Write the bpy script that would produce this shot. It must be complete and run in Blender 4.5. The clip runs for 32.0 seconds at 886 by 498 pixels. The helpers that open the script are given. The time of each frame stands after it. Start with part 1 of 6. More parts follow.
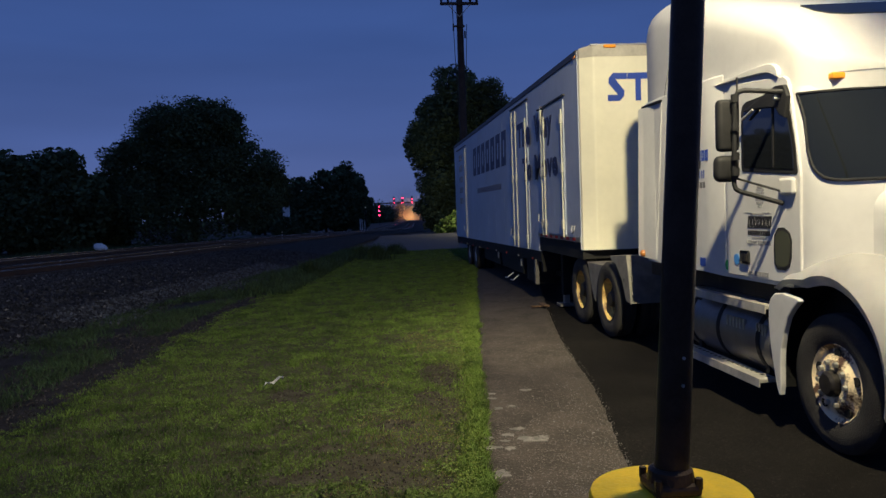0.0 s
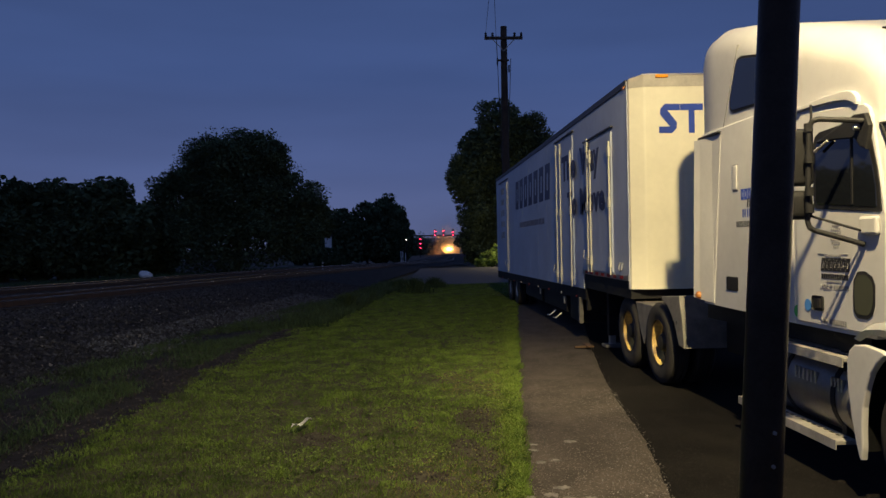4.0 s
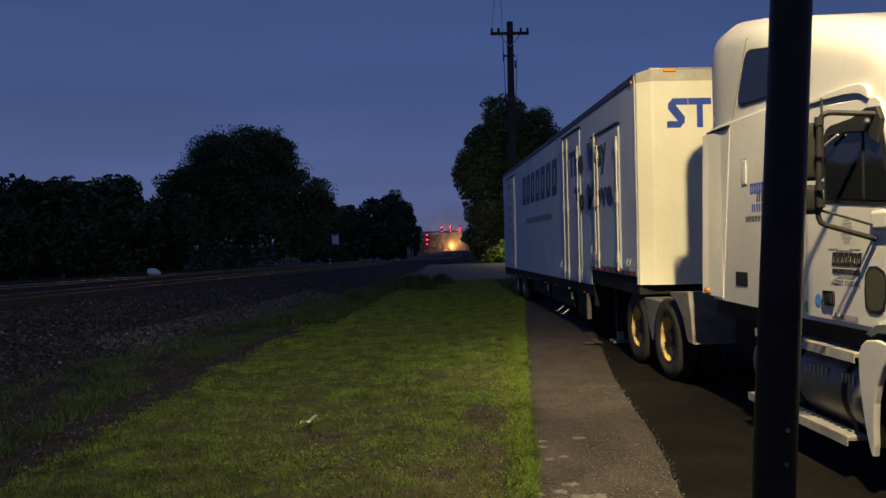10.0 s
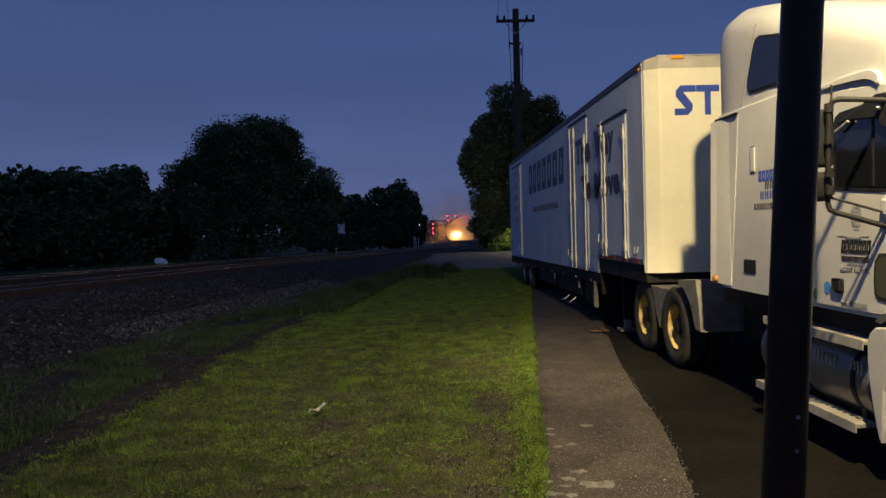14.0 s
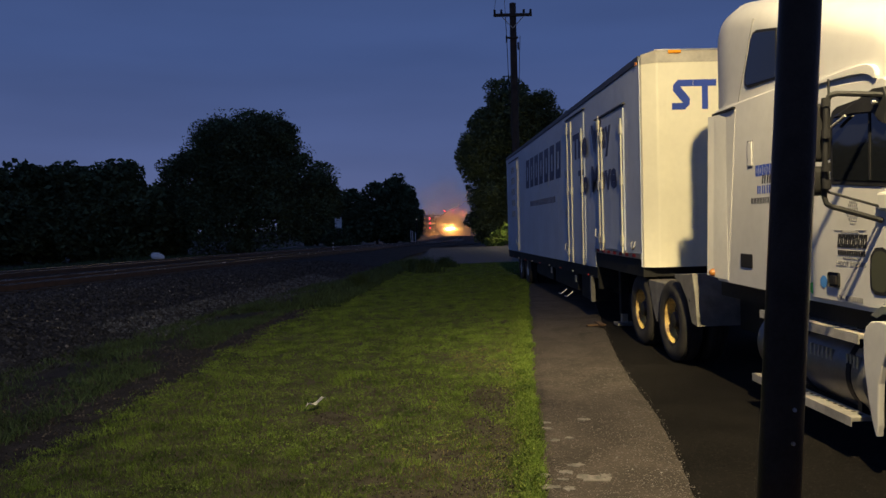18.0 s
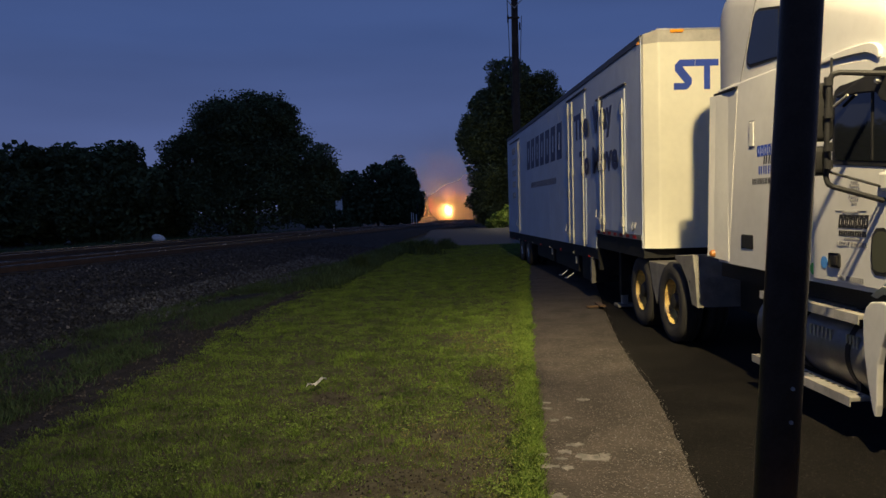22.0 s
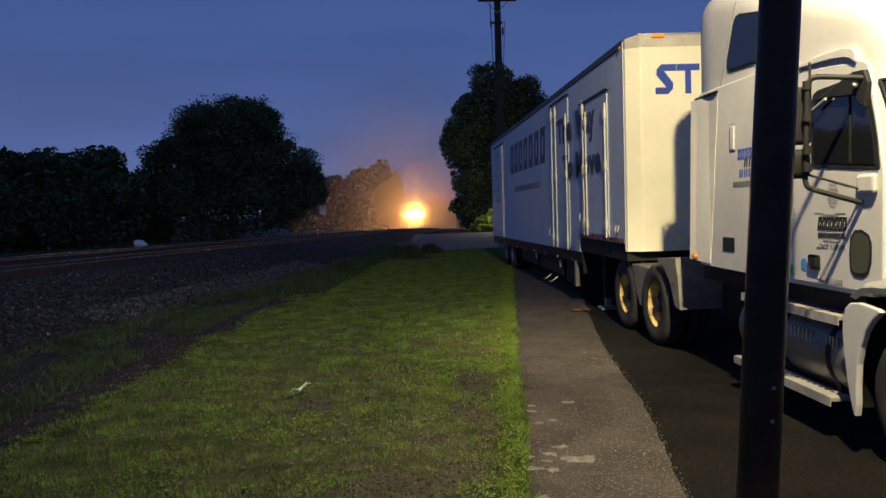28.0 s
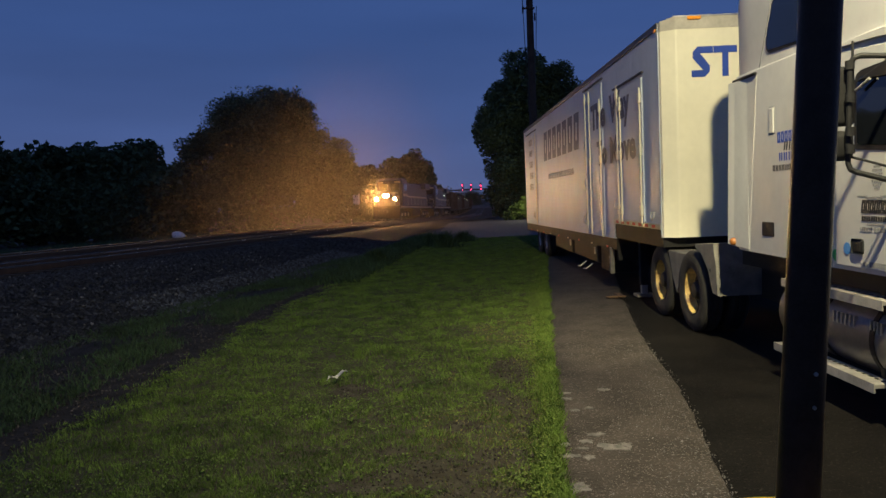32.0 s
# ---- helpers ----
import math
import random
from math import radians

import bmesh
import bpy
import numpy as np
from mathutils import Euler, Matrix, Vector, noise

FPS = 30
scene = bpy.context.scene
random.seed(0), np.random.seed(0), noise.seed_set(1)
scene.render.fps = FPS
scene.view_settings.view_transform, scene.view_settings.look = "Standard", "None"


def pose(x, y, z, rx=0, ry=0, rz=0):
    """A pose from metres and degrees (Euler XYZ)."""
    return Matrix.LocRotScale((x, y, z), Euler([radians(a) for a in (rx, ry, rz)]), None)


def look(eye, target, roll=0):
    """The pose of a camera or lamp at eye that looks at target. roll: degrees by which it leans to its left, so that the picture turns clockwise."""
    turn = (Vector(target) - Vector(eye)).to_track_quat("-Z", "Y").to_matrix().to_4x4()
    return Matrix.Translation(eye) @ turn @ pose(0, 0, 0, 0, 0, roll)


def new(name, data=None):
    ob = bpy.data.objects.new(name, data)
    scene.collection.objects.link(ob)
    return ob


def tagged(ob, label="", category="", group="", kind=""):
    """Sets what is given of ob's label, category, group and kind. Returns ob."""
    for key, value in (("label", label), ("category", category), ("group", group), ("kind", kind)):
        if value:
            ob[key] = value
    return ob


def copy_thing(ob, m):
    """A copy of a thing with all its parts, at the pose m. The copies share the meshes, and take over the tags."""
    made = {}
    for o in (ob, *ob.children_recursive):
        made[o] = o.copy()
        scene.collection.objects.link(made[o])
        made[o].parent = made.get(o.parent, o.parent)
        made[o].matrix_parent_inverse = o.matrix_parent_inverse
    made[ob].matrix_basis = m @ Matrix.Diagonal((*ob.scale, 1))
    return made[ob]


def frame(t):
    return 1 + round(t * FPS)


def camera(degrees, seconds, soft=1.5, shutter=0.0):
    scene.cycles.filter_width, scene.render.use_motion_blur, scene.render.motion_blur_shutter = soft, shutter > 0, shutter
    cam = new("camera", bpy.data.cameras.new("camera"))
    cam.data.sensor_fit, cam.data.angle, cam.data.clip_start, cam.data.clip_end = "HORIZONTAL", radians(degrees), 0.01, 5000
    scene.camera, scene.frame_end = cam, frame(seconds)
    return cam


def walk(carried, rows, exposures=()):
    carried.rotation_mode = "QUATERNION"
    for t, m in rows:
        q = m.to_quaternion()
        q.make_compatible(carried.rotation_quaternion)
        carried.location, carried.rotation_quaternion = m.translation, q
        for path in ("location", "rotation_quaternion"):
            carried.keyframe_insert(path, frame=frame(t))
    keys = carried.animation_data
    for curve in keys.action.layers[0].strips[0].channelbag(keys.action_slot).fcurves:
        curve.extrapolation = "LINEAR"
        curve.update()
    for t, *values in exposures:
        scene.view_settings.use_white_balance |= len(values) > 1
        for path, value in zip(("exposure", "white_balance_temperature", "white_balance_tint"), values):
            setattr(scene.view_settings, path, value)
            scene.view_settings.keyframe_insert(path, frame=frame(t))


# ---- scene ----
cam = camera(62.2, 32.0)
PATH = [
    (0, (0.002, -0.156, 1.839), (0.195, 1.831, 1.732), -2.1),
    (0.5, (-0.038, 0.042, 1.841), (0.153, 2.03, 1.744), -1.8),
    (1, (0.055, 0.164, 1.845), (0.176, 2.159, 1.777), -1.2),
    (1.5, (0.126, 0.253, 1.848), (0.19, 2.251, 1.801), -0.9),
    (2, (0.079, 0.283, 1.845), (0.139, 2.281, 1.811), -0.9),
    (2.5, (0.047, 0.297, 1.851), (0.114, 2.296, 1.828), -0.9),
    (3, (0.048, 0.299, 1.856), (0.123, 2.298, 1.839), -0.9),
    (3.5, (0.047, 0.291, 1.855), (0.129, 2.29, 1.841), -1.0),
    (5.5, (0.048, 0.31, 1.851), (0.137, 2.308, 1.834), -1.5),
    (6, (0.053, 0.317, 1.851), (0.142, 2.315, 1.832), -1.6),
    (6.5, (0.048, 0.31, 1.855), (0.138, 2.308, 1.836), -1.7),
    (7, (0.05, 0.317, 1.858), (0.142, 2.315, 1.84), -1.8),
    (7.5, (0.045, 0.312, 1.858), (0.141, 2.309, 1.842), -1.6),
    (8, (0.034, 0.299, 1.862), (0.124, 2.297, 1.846), -1.5),
    (8.5, (0.034, 0.295, 1.86), (0.112, 2.294, 1.848), -1.5),
    (9, (0.039, 0.3, 1.859), (0.111, 2.299, 1.845), -1.5),
    (9.5, (0.044, 0.309, 1.856), (0.113, 2.308, 1.838), -1.4),
    (10, (0.043, 0.313, 1.855), (0.11, 2.312, 1.831), -1.4),
    (10.5, (0.04, 0.315, 1.854), (0.105, 2.314, 1.822), -1.4),
    (11, (0.035, 0.307, 1.855), (0.097, 2.306, 1.817), -1.5),
    (11.5, (0.038, 0.302, 1.854), (0.094, 2.3, 1.811), -1.7),
    (12, (0.041, 0.305, 1.854), (0.095, 2.304, 1.806), -1.8),
    (12.5, (0.04, 0.309, 1.855), (0.094, 2.308, 1.806), -1.8),
    (13, (0.037, 0.312, 1.853), (0.09, 2.31, 1.803), -1.7),
    (13.5, (0.036, 0.31, 1.856), (0.087, 2.309, 1.804), -1.7),
    (14, (0.028, 0.307, 1.854), (0.078, 2.306, 1.8), -1.6),
    (14.5, (0.026, 0.308, 1.85), (0.076, 2.306, 1.795), -1.5),
    (16.5, (0.028, 0.304, 1.851), (0.085, 2.302, 1.79), -1.7),
    (17, (0.026, 0.303, 1.851), (0.084, 2.302, 1.787), -1.7),
    (17.5, (0.022, 0.305, 1.851), (0.081, 2.303, 1.785), -1.6),
    (18, (0.022, 0.302, 1.852), (0.08, 2.3, 1.783), -1.6),
    (18.5, (0.024, 0.31, 1.851), (0.08, 2.308, 1.782), -1.7),
    (19, (0.022, 0.307, 1.852), (0.073, 2.306, 1.783), -1.7),
    (19.5, (0.02, 0.306, 1.851), (0.066, 2.305, 1.784), -1.8),
    (20, (0.017, 0.302, 1.851), (0.056, 2.3, 1.781), -1.9),
    (20.5, (0.019, 0.307, 1.852), (0.053, 2.306, 1.775), -2.1),
    (21, (0.018, 0.31, 1.85), (0.051, 2.308, 1.763), -2.1),
    (21.5, (0.026, 0.313, 1.847), (0.067, 2.31, 1.746), -1.9),
    (22, (0.033, 0.316, 1.84), (0.087, 2.312, 1.722), -1.6),
    (22.5, (0.041, 0.326, 1.824), (0.111, 2.319, 1.685), -1.2),
    (23, (0.045, 0.316, 1.82), (0.129, 2.308, 1.668), -1.0),
    (23.5, (0.047, 0.31, 1.823), (0.137, 2.301, 1.665), -1.0),
    (24, (0.044, 0.316, 1.826), (0.133, 2.308, 1.67), -1.1),
    (24.5, (0.036, 0.311, 1.824), (0.116, 2.304, 1.677), -1.2),
    (25, (0.039, 0.32, 1.831), (0.109, 2.314, 1.694), -1.4),
    (25.5, (0.038, 0.308, 1.831), (0.103, 2.303, 1.703), -1.6),
    (27.5, (0.04, 0.304, 1.833), (0.138, 2.299, 1.723), -1.8),
    (28, (0.031, 0.305, 1.834), (0.128, 2.3, 1.727), -1.8),
    (28.5, (0.034, 0.303, 1.831), (0.123, 2.298, 1.722), -1.9),
    (29, (0.034, 0.307, 1.828), (0.115, 2.302, 1.712), -1.9),
    (29.5, (0.034, 0.31, 1.832), (0.104, 2.305, 1.706), -2.0),
    (30, (0.028, 0.316, 1.832), (0.09, 2.31, 1.699), -2.2),
    (30.5, (0.02, 0.301, 1.832), (0.071, 2.296, 1.696), -2.2),
    (31, (0.028, 0.312, 1.83), (0.067, 2.307, 1.693), -2.3),
    (31.5, (0.026, 0.304, 1.833), (0.049, 2.299, 1.696), -2.4),
    (32, (0.027, 0.303, 1.83), (0.032, 2.298, 1.695), -2.5),
]
EXPOSURES = ((0, 0.03, 5720, 10), (1, 0.03, 5950, 10), (2, 0.02, 6480, 10), (5, 0.02, 6750, 10), (20, 0.04, 6800, 10), (22, 0.06, 6650, 10), (23, 0.17, 5950, 10), (25, 0.20, 6000, 9), (28, 0.24, 6250, 10), (30, 0.17, 6150, 9), (31, 0.10, 5900, 6), (32, -0.08, 5850, 5))
walk(cam, [(t, look(eye, target, roll)) for t, eye, target, roll in PATH], EXPOSURES)

# ---- world and light ----
world = bpy.data.worlds.new("dusk_sky")
scene.world = world
world.use_nodes = True
wn, wl = world.node_tree.nodes, world.node_tree.links
wn.clear()
w_out = wn.new("ShaderNodeOutputWorld")
w_bg = wn.new("ShaderNodeBackground")
w_tc = wn.new("ShaderNodeTexCoord")
w_sep = wn.new("ShaderNodeSeparateXYZ")
w_ramp = wn.new("ShaderNodeValToRGB")
w_noise = wn.new("ShaderNodeTexNoise")
w_map = wn.new("ShaderNodeMapping")
w_mix = wn.new("ShaderNodeMixRGB")
w_map.inputs["Scale"].default_value = (1.2, 1.2, 7.0)
w_noise.inputs["Scale"].default_value = 1.6
w_noise.inputs["Detail"].default_value = 3.0
wl.new(w_tc.outputs["Generated"], w_sep.inputs[0])
wl.new(w_sep.outputs["Z"], w_ramp.inputs[0])
wl.new(w_tc.outputs["Generated"], w_map.inputs["Vector"])
wl.new(w_map.outputs[0], w_noise.inputs["Vector"])
sky_ramp = w_ramp.color_ramp
sky_ramp.elements[0].position, sky_ramp.elements[0].color = 0.0, (0.080, 0.101, 0.214, 1)
sky_ramp.elements[1].position, sky_ramp.elements[1].color = 1.0, (0.030, 0.056, 0.150, 1)
for p, c in ((0.10, (0.058, 0.086, 0.208, 1)), (0.22, (0.040, 0.070, 0.188, 1)), (0.40, (0.033, 0.061, 0.168, 1))):
    e = sky_ramp.elements.new(p)
    e.color = c
w_mix.blend_type = "MULTIPLY"
w_mix.inputs[0].default_value = 0.40
wl.new(w_ramp.outputs[0], w_mix.inputs[1])
wl.new(w_noise.outputs["Fac"], w_mix.inputs[2])
wl.new(w_mix.outputs[0], w_bg.inputs["Color"])
w_bg.inputs["Strength"].default_value = 1.53
wl.new(w_bg.outputs[0], w_out.inputs[0])


def point_lamp(name, place, watts, colour, radius):
    d = bpy.data.lights.new(name, "POINT")
    d.energy, d.color, d.shadow_soft_size = watts, colour, radius
    ob = new(name, d)
    ob.location = place
    return ob


WARM = (1.0, 0.81, 0.45)
LAMP_AT = (2.05, 3.0, 5.85)
# the unseen lot lamp as three added spots: a wide one over the lot, a narrow one thrown forward along the path and a
# small fill to brighten the post's foot
for watts, aim, spread in ((2727, (3.79, 15.87, -1.39), 149), (2837, (2.02, 8.8, 1.25), 29), (330, (1.25, 3.1, 0.0), 72)):
    lot = bpy.data.lights.new("lot_lamp_and_fill_light", "SPOT")
    lot.energy, lot.color, lot.shadow_soft_size, lot.spot_size, lot.spot_blend = watts, WARM, 0.09, radians(spread), 1.0
    new("lot_lamp_and_fill_light", lot).matrix_world = look(LAMP_AT, aim)
# a second lot lamp, behind the parked trailer, lights the bush at the far drive
point_lamp("far_lot_lamp_light", (7.0, 55.0, 2.9), 330, WARM, 0.15)

# ---- materials ----


def mat(name, colour, rough=0.6, metal=0.0, vary=0.25, scale=8.0, bump=0.0, bump_scale=60.0, coat=0.0, second=None, emit=None, strength=0.0, island=None, spec=0.5, span=(0.48, 0.88), detail=6.0, stretch=(1, 1, 1), speck=0.0, speck_colour=(0.4, 0.38, 0.35), speck_share=0.07):
    """A procedural surface: base colour varied by noise at two scales, fine relief by bump."""
    m = bpy.data.materials.new(name)
    m.use_nodes = True
    nt = m.node_tree
    n, l = nt.nodes, nt.links
    b = n["Principled BSDF"]
    b.inputs["Roughness"].default_value = rough
    b.inputs["Metallic"].default_value = metal
    b.inputs["Specular IOR Level"].default_value = spec
    b.inputs["Coat Weight"].default_value = coat
    b.inputs["Coat Roughness"].default_value = 0.025
    tc = n.new("ShaderNodeTexCoord")
    big = n.new("ShaderNodeTexNoise")
    big.inputs["Scale"].default_value, big.inputs["Detail"].default_value = scale, detail
    small = n.new("ShaderNodeTexNoise")
    small.inputs["Scale"].default_value, small.inputs["Detail"].default_value = scale * 9, 3
    for t in (big, small):
        l.new(tc.outputs["Object"], t.inputs["Vector"])
    add = n.new("ShaderNodeMath")
    add.operation = "MULTIPLY_ADD"
    add.inputs[1].default_value = 0.35
    l.new(small.outputs["Fac"], add.inputs[0])
    l.new(big.outputs["Fac"], add.inputs[2])
    ramp = n.new("ShaderNodeValToRGB")
    lo = second or tuple(c * (1 - vary) for c in colour)
    hi = tuple(min(1, c * (1 + vary * 0.6)) for c in colour)
    ramp.color_ramp.elements[0].position, ramp.color_ramp.elements[0].color = span[0], (*lo, 1)
    ramp.color_ramp.elements[1].position, ramp.color_ramp.elements[1].color = span[1], (*hi, 1)
    l.new(add.outputs[0], ramp.inputs[0])
    out = ramp.outputs[0]
    if island:
        info = n.new("ShaderNodeNewGeometry")
        hsv = n.new("ShaderNodeHueSaturation")
        mr = n.new("ShaderNodeMapRange")
        mr.inputs["To Min"].default_value, mr.inputs["To Max"].default_value = island
        l.new(info.outputs["Random Per Island"], mr.inputs["Value"])
        l.new(mr.outputs[0], hsv.inputs["Value"])
        l.new(out, hsv.inputs["Color"])
        out = hsv.outputs[0]
    if speck:
        vor = n.new("ShaderNodeTexVoronoi")
        vor.inputs["Scale"].default_value = speck
        l.new(tc.outputs["Object"], vor.inputs["Vector"])
        sp = n.new("ShaderNodeSeparateColor")
        l.new(vor.outputs["Color"], sp.inputs[0])
        gt = n.new("ShaderNodeMath")
        gt.operation = "GREATER_THAN"
        gt.inputs[1].default_value = 1 - speck_share
        l.new(sp.outputs[0], gt.inputs[0])
        mx = n.new("ShaderNodeMixRGB")
        mx.inputs[2].default_value = (*speck_colour, 1)
        l.new(gt.outputs[0], mx.inputs[0])
        l.new(out, mx.inputs[1])
        out = mx.outputs[0]
    l.new(out, b.inputs["Base Color"])
    rr = n.new("ShaderNodeMapRange")
    rr.inputs["To Min"].default_value, rr.inputs["To Max"].default_value = max(0.02, rough - 0.12), min(1, rough + 0.12)
    l.new(big.outputs["Fac"], rr.inputs["Value"])
    l.new(rr.outputs[0], b.inputs["Roughness"])
    if bump:
        bn = n.new("ShaderNodeTexNoise")
        bn.inputs["Scale"].default_value, bn.inputs["Detail"].default_value = bump_scale, 5
        mp = n.new("ShaderNodeMapping")
        mp.inputs["Scale"].default_value = stretch
        l.new(tc.outputs["Object"], mp.inputs["Vector"])
        l.new(mp.outputs[0], bn.inputs["Vector"])
        bp = n.new("ShaderNodeBump")
        bp.inputs["Strength"].default_value, bp.inputs["Distance"].default_value = bump, 0.02
        l.new(bn.outputs["Fac"], bp.inputs["Height"])
        l.new(bp.outputs[0], b.inputs["Normal"])
    if emit:
        b.inputs["Emission Color"].default_value = (*emit, 1)
        b.inputs["Emission Strength"].default_value = strength
    return m


M_EARTH = mat("earth", (0.045, 0.038, 0.027), 0.95, vary=0.6, scale=0.5, bump=0.8, bump_scale=6)
M_SOD = mat("sod", (0.066, 0.060, 0.042), 0.95, vary=0.5, scale=7, bump=1.0, bump_scale=34, second=(0.040, 0.034, 0.022), spec=0.1)
M_BALLAST = mat("ballast_bed", (0.030, 0.029, 0.030), 0.95, vary=0.6, scale=3, bump=1.0, bump_scale=22, spec=0.1)
M_STONE = mat("ballast_stone", (0.044, 0.046, 0.053), 0.9, vary=0.5, scale=4, island=(0.25, 1.7), spec=0.2)
M_FOOT_STONE = mat("clean_ballast_stone", (0.080, 0.086, 0.099), 0.9, vary=0.4, scale=5, island=(0.4, 1.6), spec=0.2)
M_PALE_STONE = mat("pale_stone", (0.20, 0.19, 0.18), 0.9, vary=0.4, scale=9, island=(0.4, 1.4), spec=0.2)
M_GRAVEL = mat("brown_gravel", (0.074, 0.065, 0.057), 0.9, vary=0.5, scale=9, island=(0.25, 1.7), spec=0.2)
M_DIRT = mat("dirt_strip", (0.034, 0.031, 0.030), 0.95, vary=0.5, scale=4, bump=1.0, bump_scale=40, spec=0.1)
M_OLD_ASPHALT = mat("old_asphalt", (0.076, 0.064, 0.054), 0.92, vary=0.45, scale=2.2, second=(0.050, 0.042, 0.036), bump=1.0, bump_scale=48, speck=105, speck_share=0.06, speck_colour=(0.19, 0.165, 0.14), spec=0.2)
M_NEW_ASPHALT = mat("new_asphalt", (0.013, 0.0115, 0.010), 0.9, vary=0.4, scale=2, bump=0.8, bump_scale=80, speck=110, speck_share=0.035, speck_colour=(0.045, 0.04, 0.034), spec=0.1)
M_FAR_ROAD = mat("far_road", (0.075, 0.072, 0.074), 0.88, vary=0.25, scale=1.5, bump=0.5, bump_scale=50)
M_PATCH = mat("worn_patch", (0.20, 0.185, 0.165), 0.9, vary=0.5, scale=14, bump=0.6, bump_scale=60)
M_GRASS = mat("grass_blade", (0.130, 0.198, 0.033), 0.7, vary=0.5, scale=2.6, second=(0.050, 0.082, 0.017), island=(0.6, 1.4), spec=0.2, span=(0.50, 0.86))
M_CLOVER = mat("clover_leaf", (0.140, 0.204, 0.038), 0.7, vary=0.4, scale=1.2, island=(0.65, 1.35), spec=0.3)
# lush green, raised above the clover to strengthen the lawn's lamplit side
M_LUSH_LIT = mat("lush_lamplit_leaf", (0.165, 0.212, 0.036), 0.65, vary=0.4, scale=1.2, island=(0.65, 1.35), spec=0.3)
M_STRAW = mat("dry_blade", (0.23, 0.20, 0.075), 0.8, vary=0.4, scale=1.0, island=(0.6, 1.4), spec=0.2)
M_WEED = mat("weed_leaf", (0.052, 0.086, 0.038), 0.75, vary=0.5, scale=1.5, island=(0.6, 1.4), spec=0.2)
M_LEAF = mat("tree_leaf", (0.080, 0.112, 0.060), 0.7, vary=0.5, scale=0.4, island=(0.55, 1.45), spec=0.1)
# brighter copy of the leaf; part of the bush's lamplight is in this colour
M_LEAF_LAMPLIT = mat("lamplit_bush_leaf", (0.14, 0.22, 0.035), 0.6, vary=0.4, scale=1.0, island=(0.55, 1.45))
M_BARK = mat("bark", (0.060, 0.046, 0.036), 0.95, vary=0.5, scale=3, bump=0.9, bump_scale=25)
M_POLE_WOOD = mat("creosoted_pole", (0.055, 0.042, 0.034), 0.9, vary=0.4, scale=3, bump=0.6, bump_scale=30)
M_WHITE = mat("white_cab_paint", (0.64, 0.63, 0.61), 0.5, vary=0.10, scale=1.2, coat=0.08)
M_WHITE2 = mat("white_fairing", (0.66, 0.65, 0.62), 0.5, vary=0.10, scale=2.0, coat=0.08)
# white trailer: skylight's blue is in the side colour, lamplight's cream in the front
M_TRAILER = mat("trailer_side_sky_tint", (0.57, 0.62, 0.70), 0.5, vary=0.12, scale=0.9, bump=0.5, bump_scale=5.0, stretch=(1, 1, 0.05))
M_TRAILER_FRONT = mat("trailer_front_lamp_tint", (0.84, 0.80, 0.62), 0.5, vary=0.07, scale=1.5)
M_CAP = mat("greyed_cap", (0.50, 0.47, 0.40), 0.6, vary=0.2, scale=3)
M_ALU = mat("dull_aluminium", (0.62, 0.62, 0.60), 0.38, metal=0.9, vary=0.2, scale=6, bump=0.08, bump_scale=60)
M_TOPRAIL = mat("weathered_top_rail", (0.075, 0.075, 0.08), 0.5, metal=0.4, vary=0.3, scale=4)
M_STEEL = mat("galvanised_steel", (0.55, 0.54, 0.50), 0.45, metal=0.75, vary=0.25, scale=9)
M_TREAD = mat("worn_step_plate", (0.46, 0.44, 0.40), 0.5, metal=0.2, vary=0.3, scale=8, bump=0.15)
M_TANK = mat("brushed_tank", (0.30, 0.29, 0.28), 0.5, metal=0.85, vary=0.2, scale=5)
M_CHASSIS = mat("chassis_black", (0.018, 0.018, 0.018), 0.65, spec=0.25, vary=0.4, scale=5, bump=0.2)
M_RUBBER = mat("tyre_rubber", (0.036, 0.033, 0.030), 0.85, vary=0.4, scale=6, bump=0.3, bump_scale=80)
M_MUDFLAP = mat("grey_flap", (0.19, 0.18, 0.16), 0.75, vary=0.3, scale=8, bump=0.2)
M_RIM = mat("worn_steel_rim", (0.80, 0.66, 0.42), 0.6, metal=0.05, vary=0.3, scale=6, second=(0.07, 0.035, 0.02), bump=0.3, span=(0.56, 0.70))
M_RIM_Y = mat("yellow_rim", (0.88, 0.54, 0.16), 0.6, vary=0.6, scale=7, second=(0.22, 0.12, 0.05), bump=0.3)
M_HUB = mat("dark_hub", (0.045, 0.040, 0.036), 0.5, metal=0.5, vary=0.4, scale=12)
M_BLUE = mat("blue_lettering", (0.030, 0.075, 0.42), 0.4, vary=0.15, scale=4)
M_NAVY = mat("navy_lettering", (0.040, 0.052, 0.120), 0.45, vary=0.2, scale=4)
M_INK = mat("black_lettering", (0.02, 0.02, 0.022), 0.45, vary=0.2, scale=4)
M_GREYINK = mat("grey_lettering", (0.25, 0.25, 0.26), 0.5, vary=0.2, scale=4)
M_RED = mat("red_reflector", (0.45, 0.02, 0.02), 0.35, vary=0.2, scale=6)
M_AMBER = mat("amber_marker_lens", (0.95, 0.36, 0.02), 0.25, vary=0.1, scale=6, emit=(1, 0.35, 0.02), strength=0.05)
M_DULL_AMBER = mat("weathered_amber_lens", (0.36, 0.14, 0.03), 0.4, vary=0.3, scale=20)
M_SCRAP = mat("scrap_wood", (0.11, 0.065, 0.035), 0.9, vary=0.5, scale=9, bump=0.3)
M_GREEN = mat("green_sticker", (0.05, 0.38, 0.10), 0.5, vary=0.1)
M_LBLUE = mat("blue_sticker", (0.08, 0.28, 0.70), 0.5, vary=0.1)
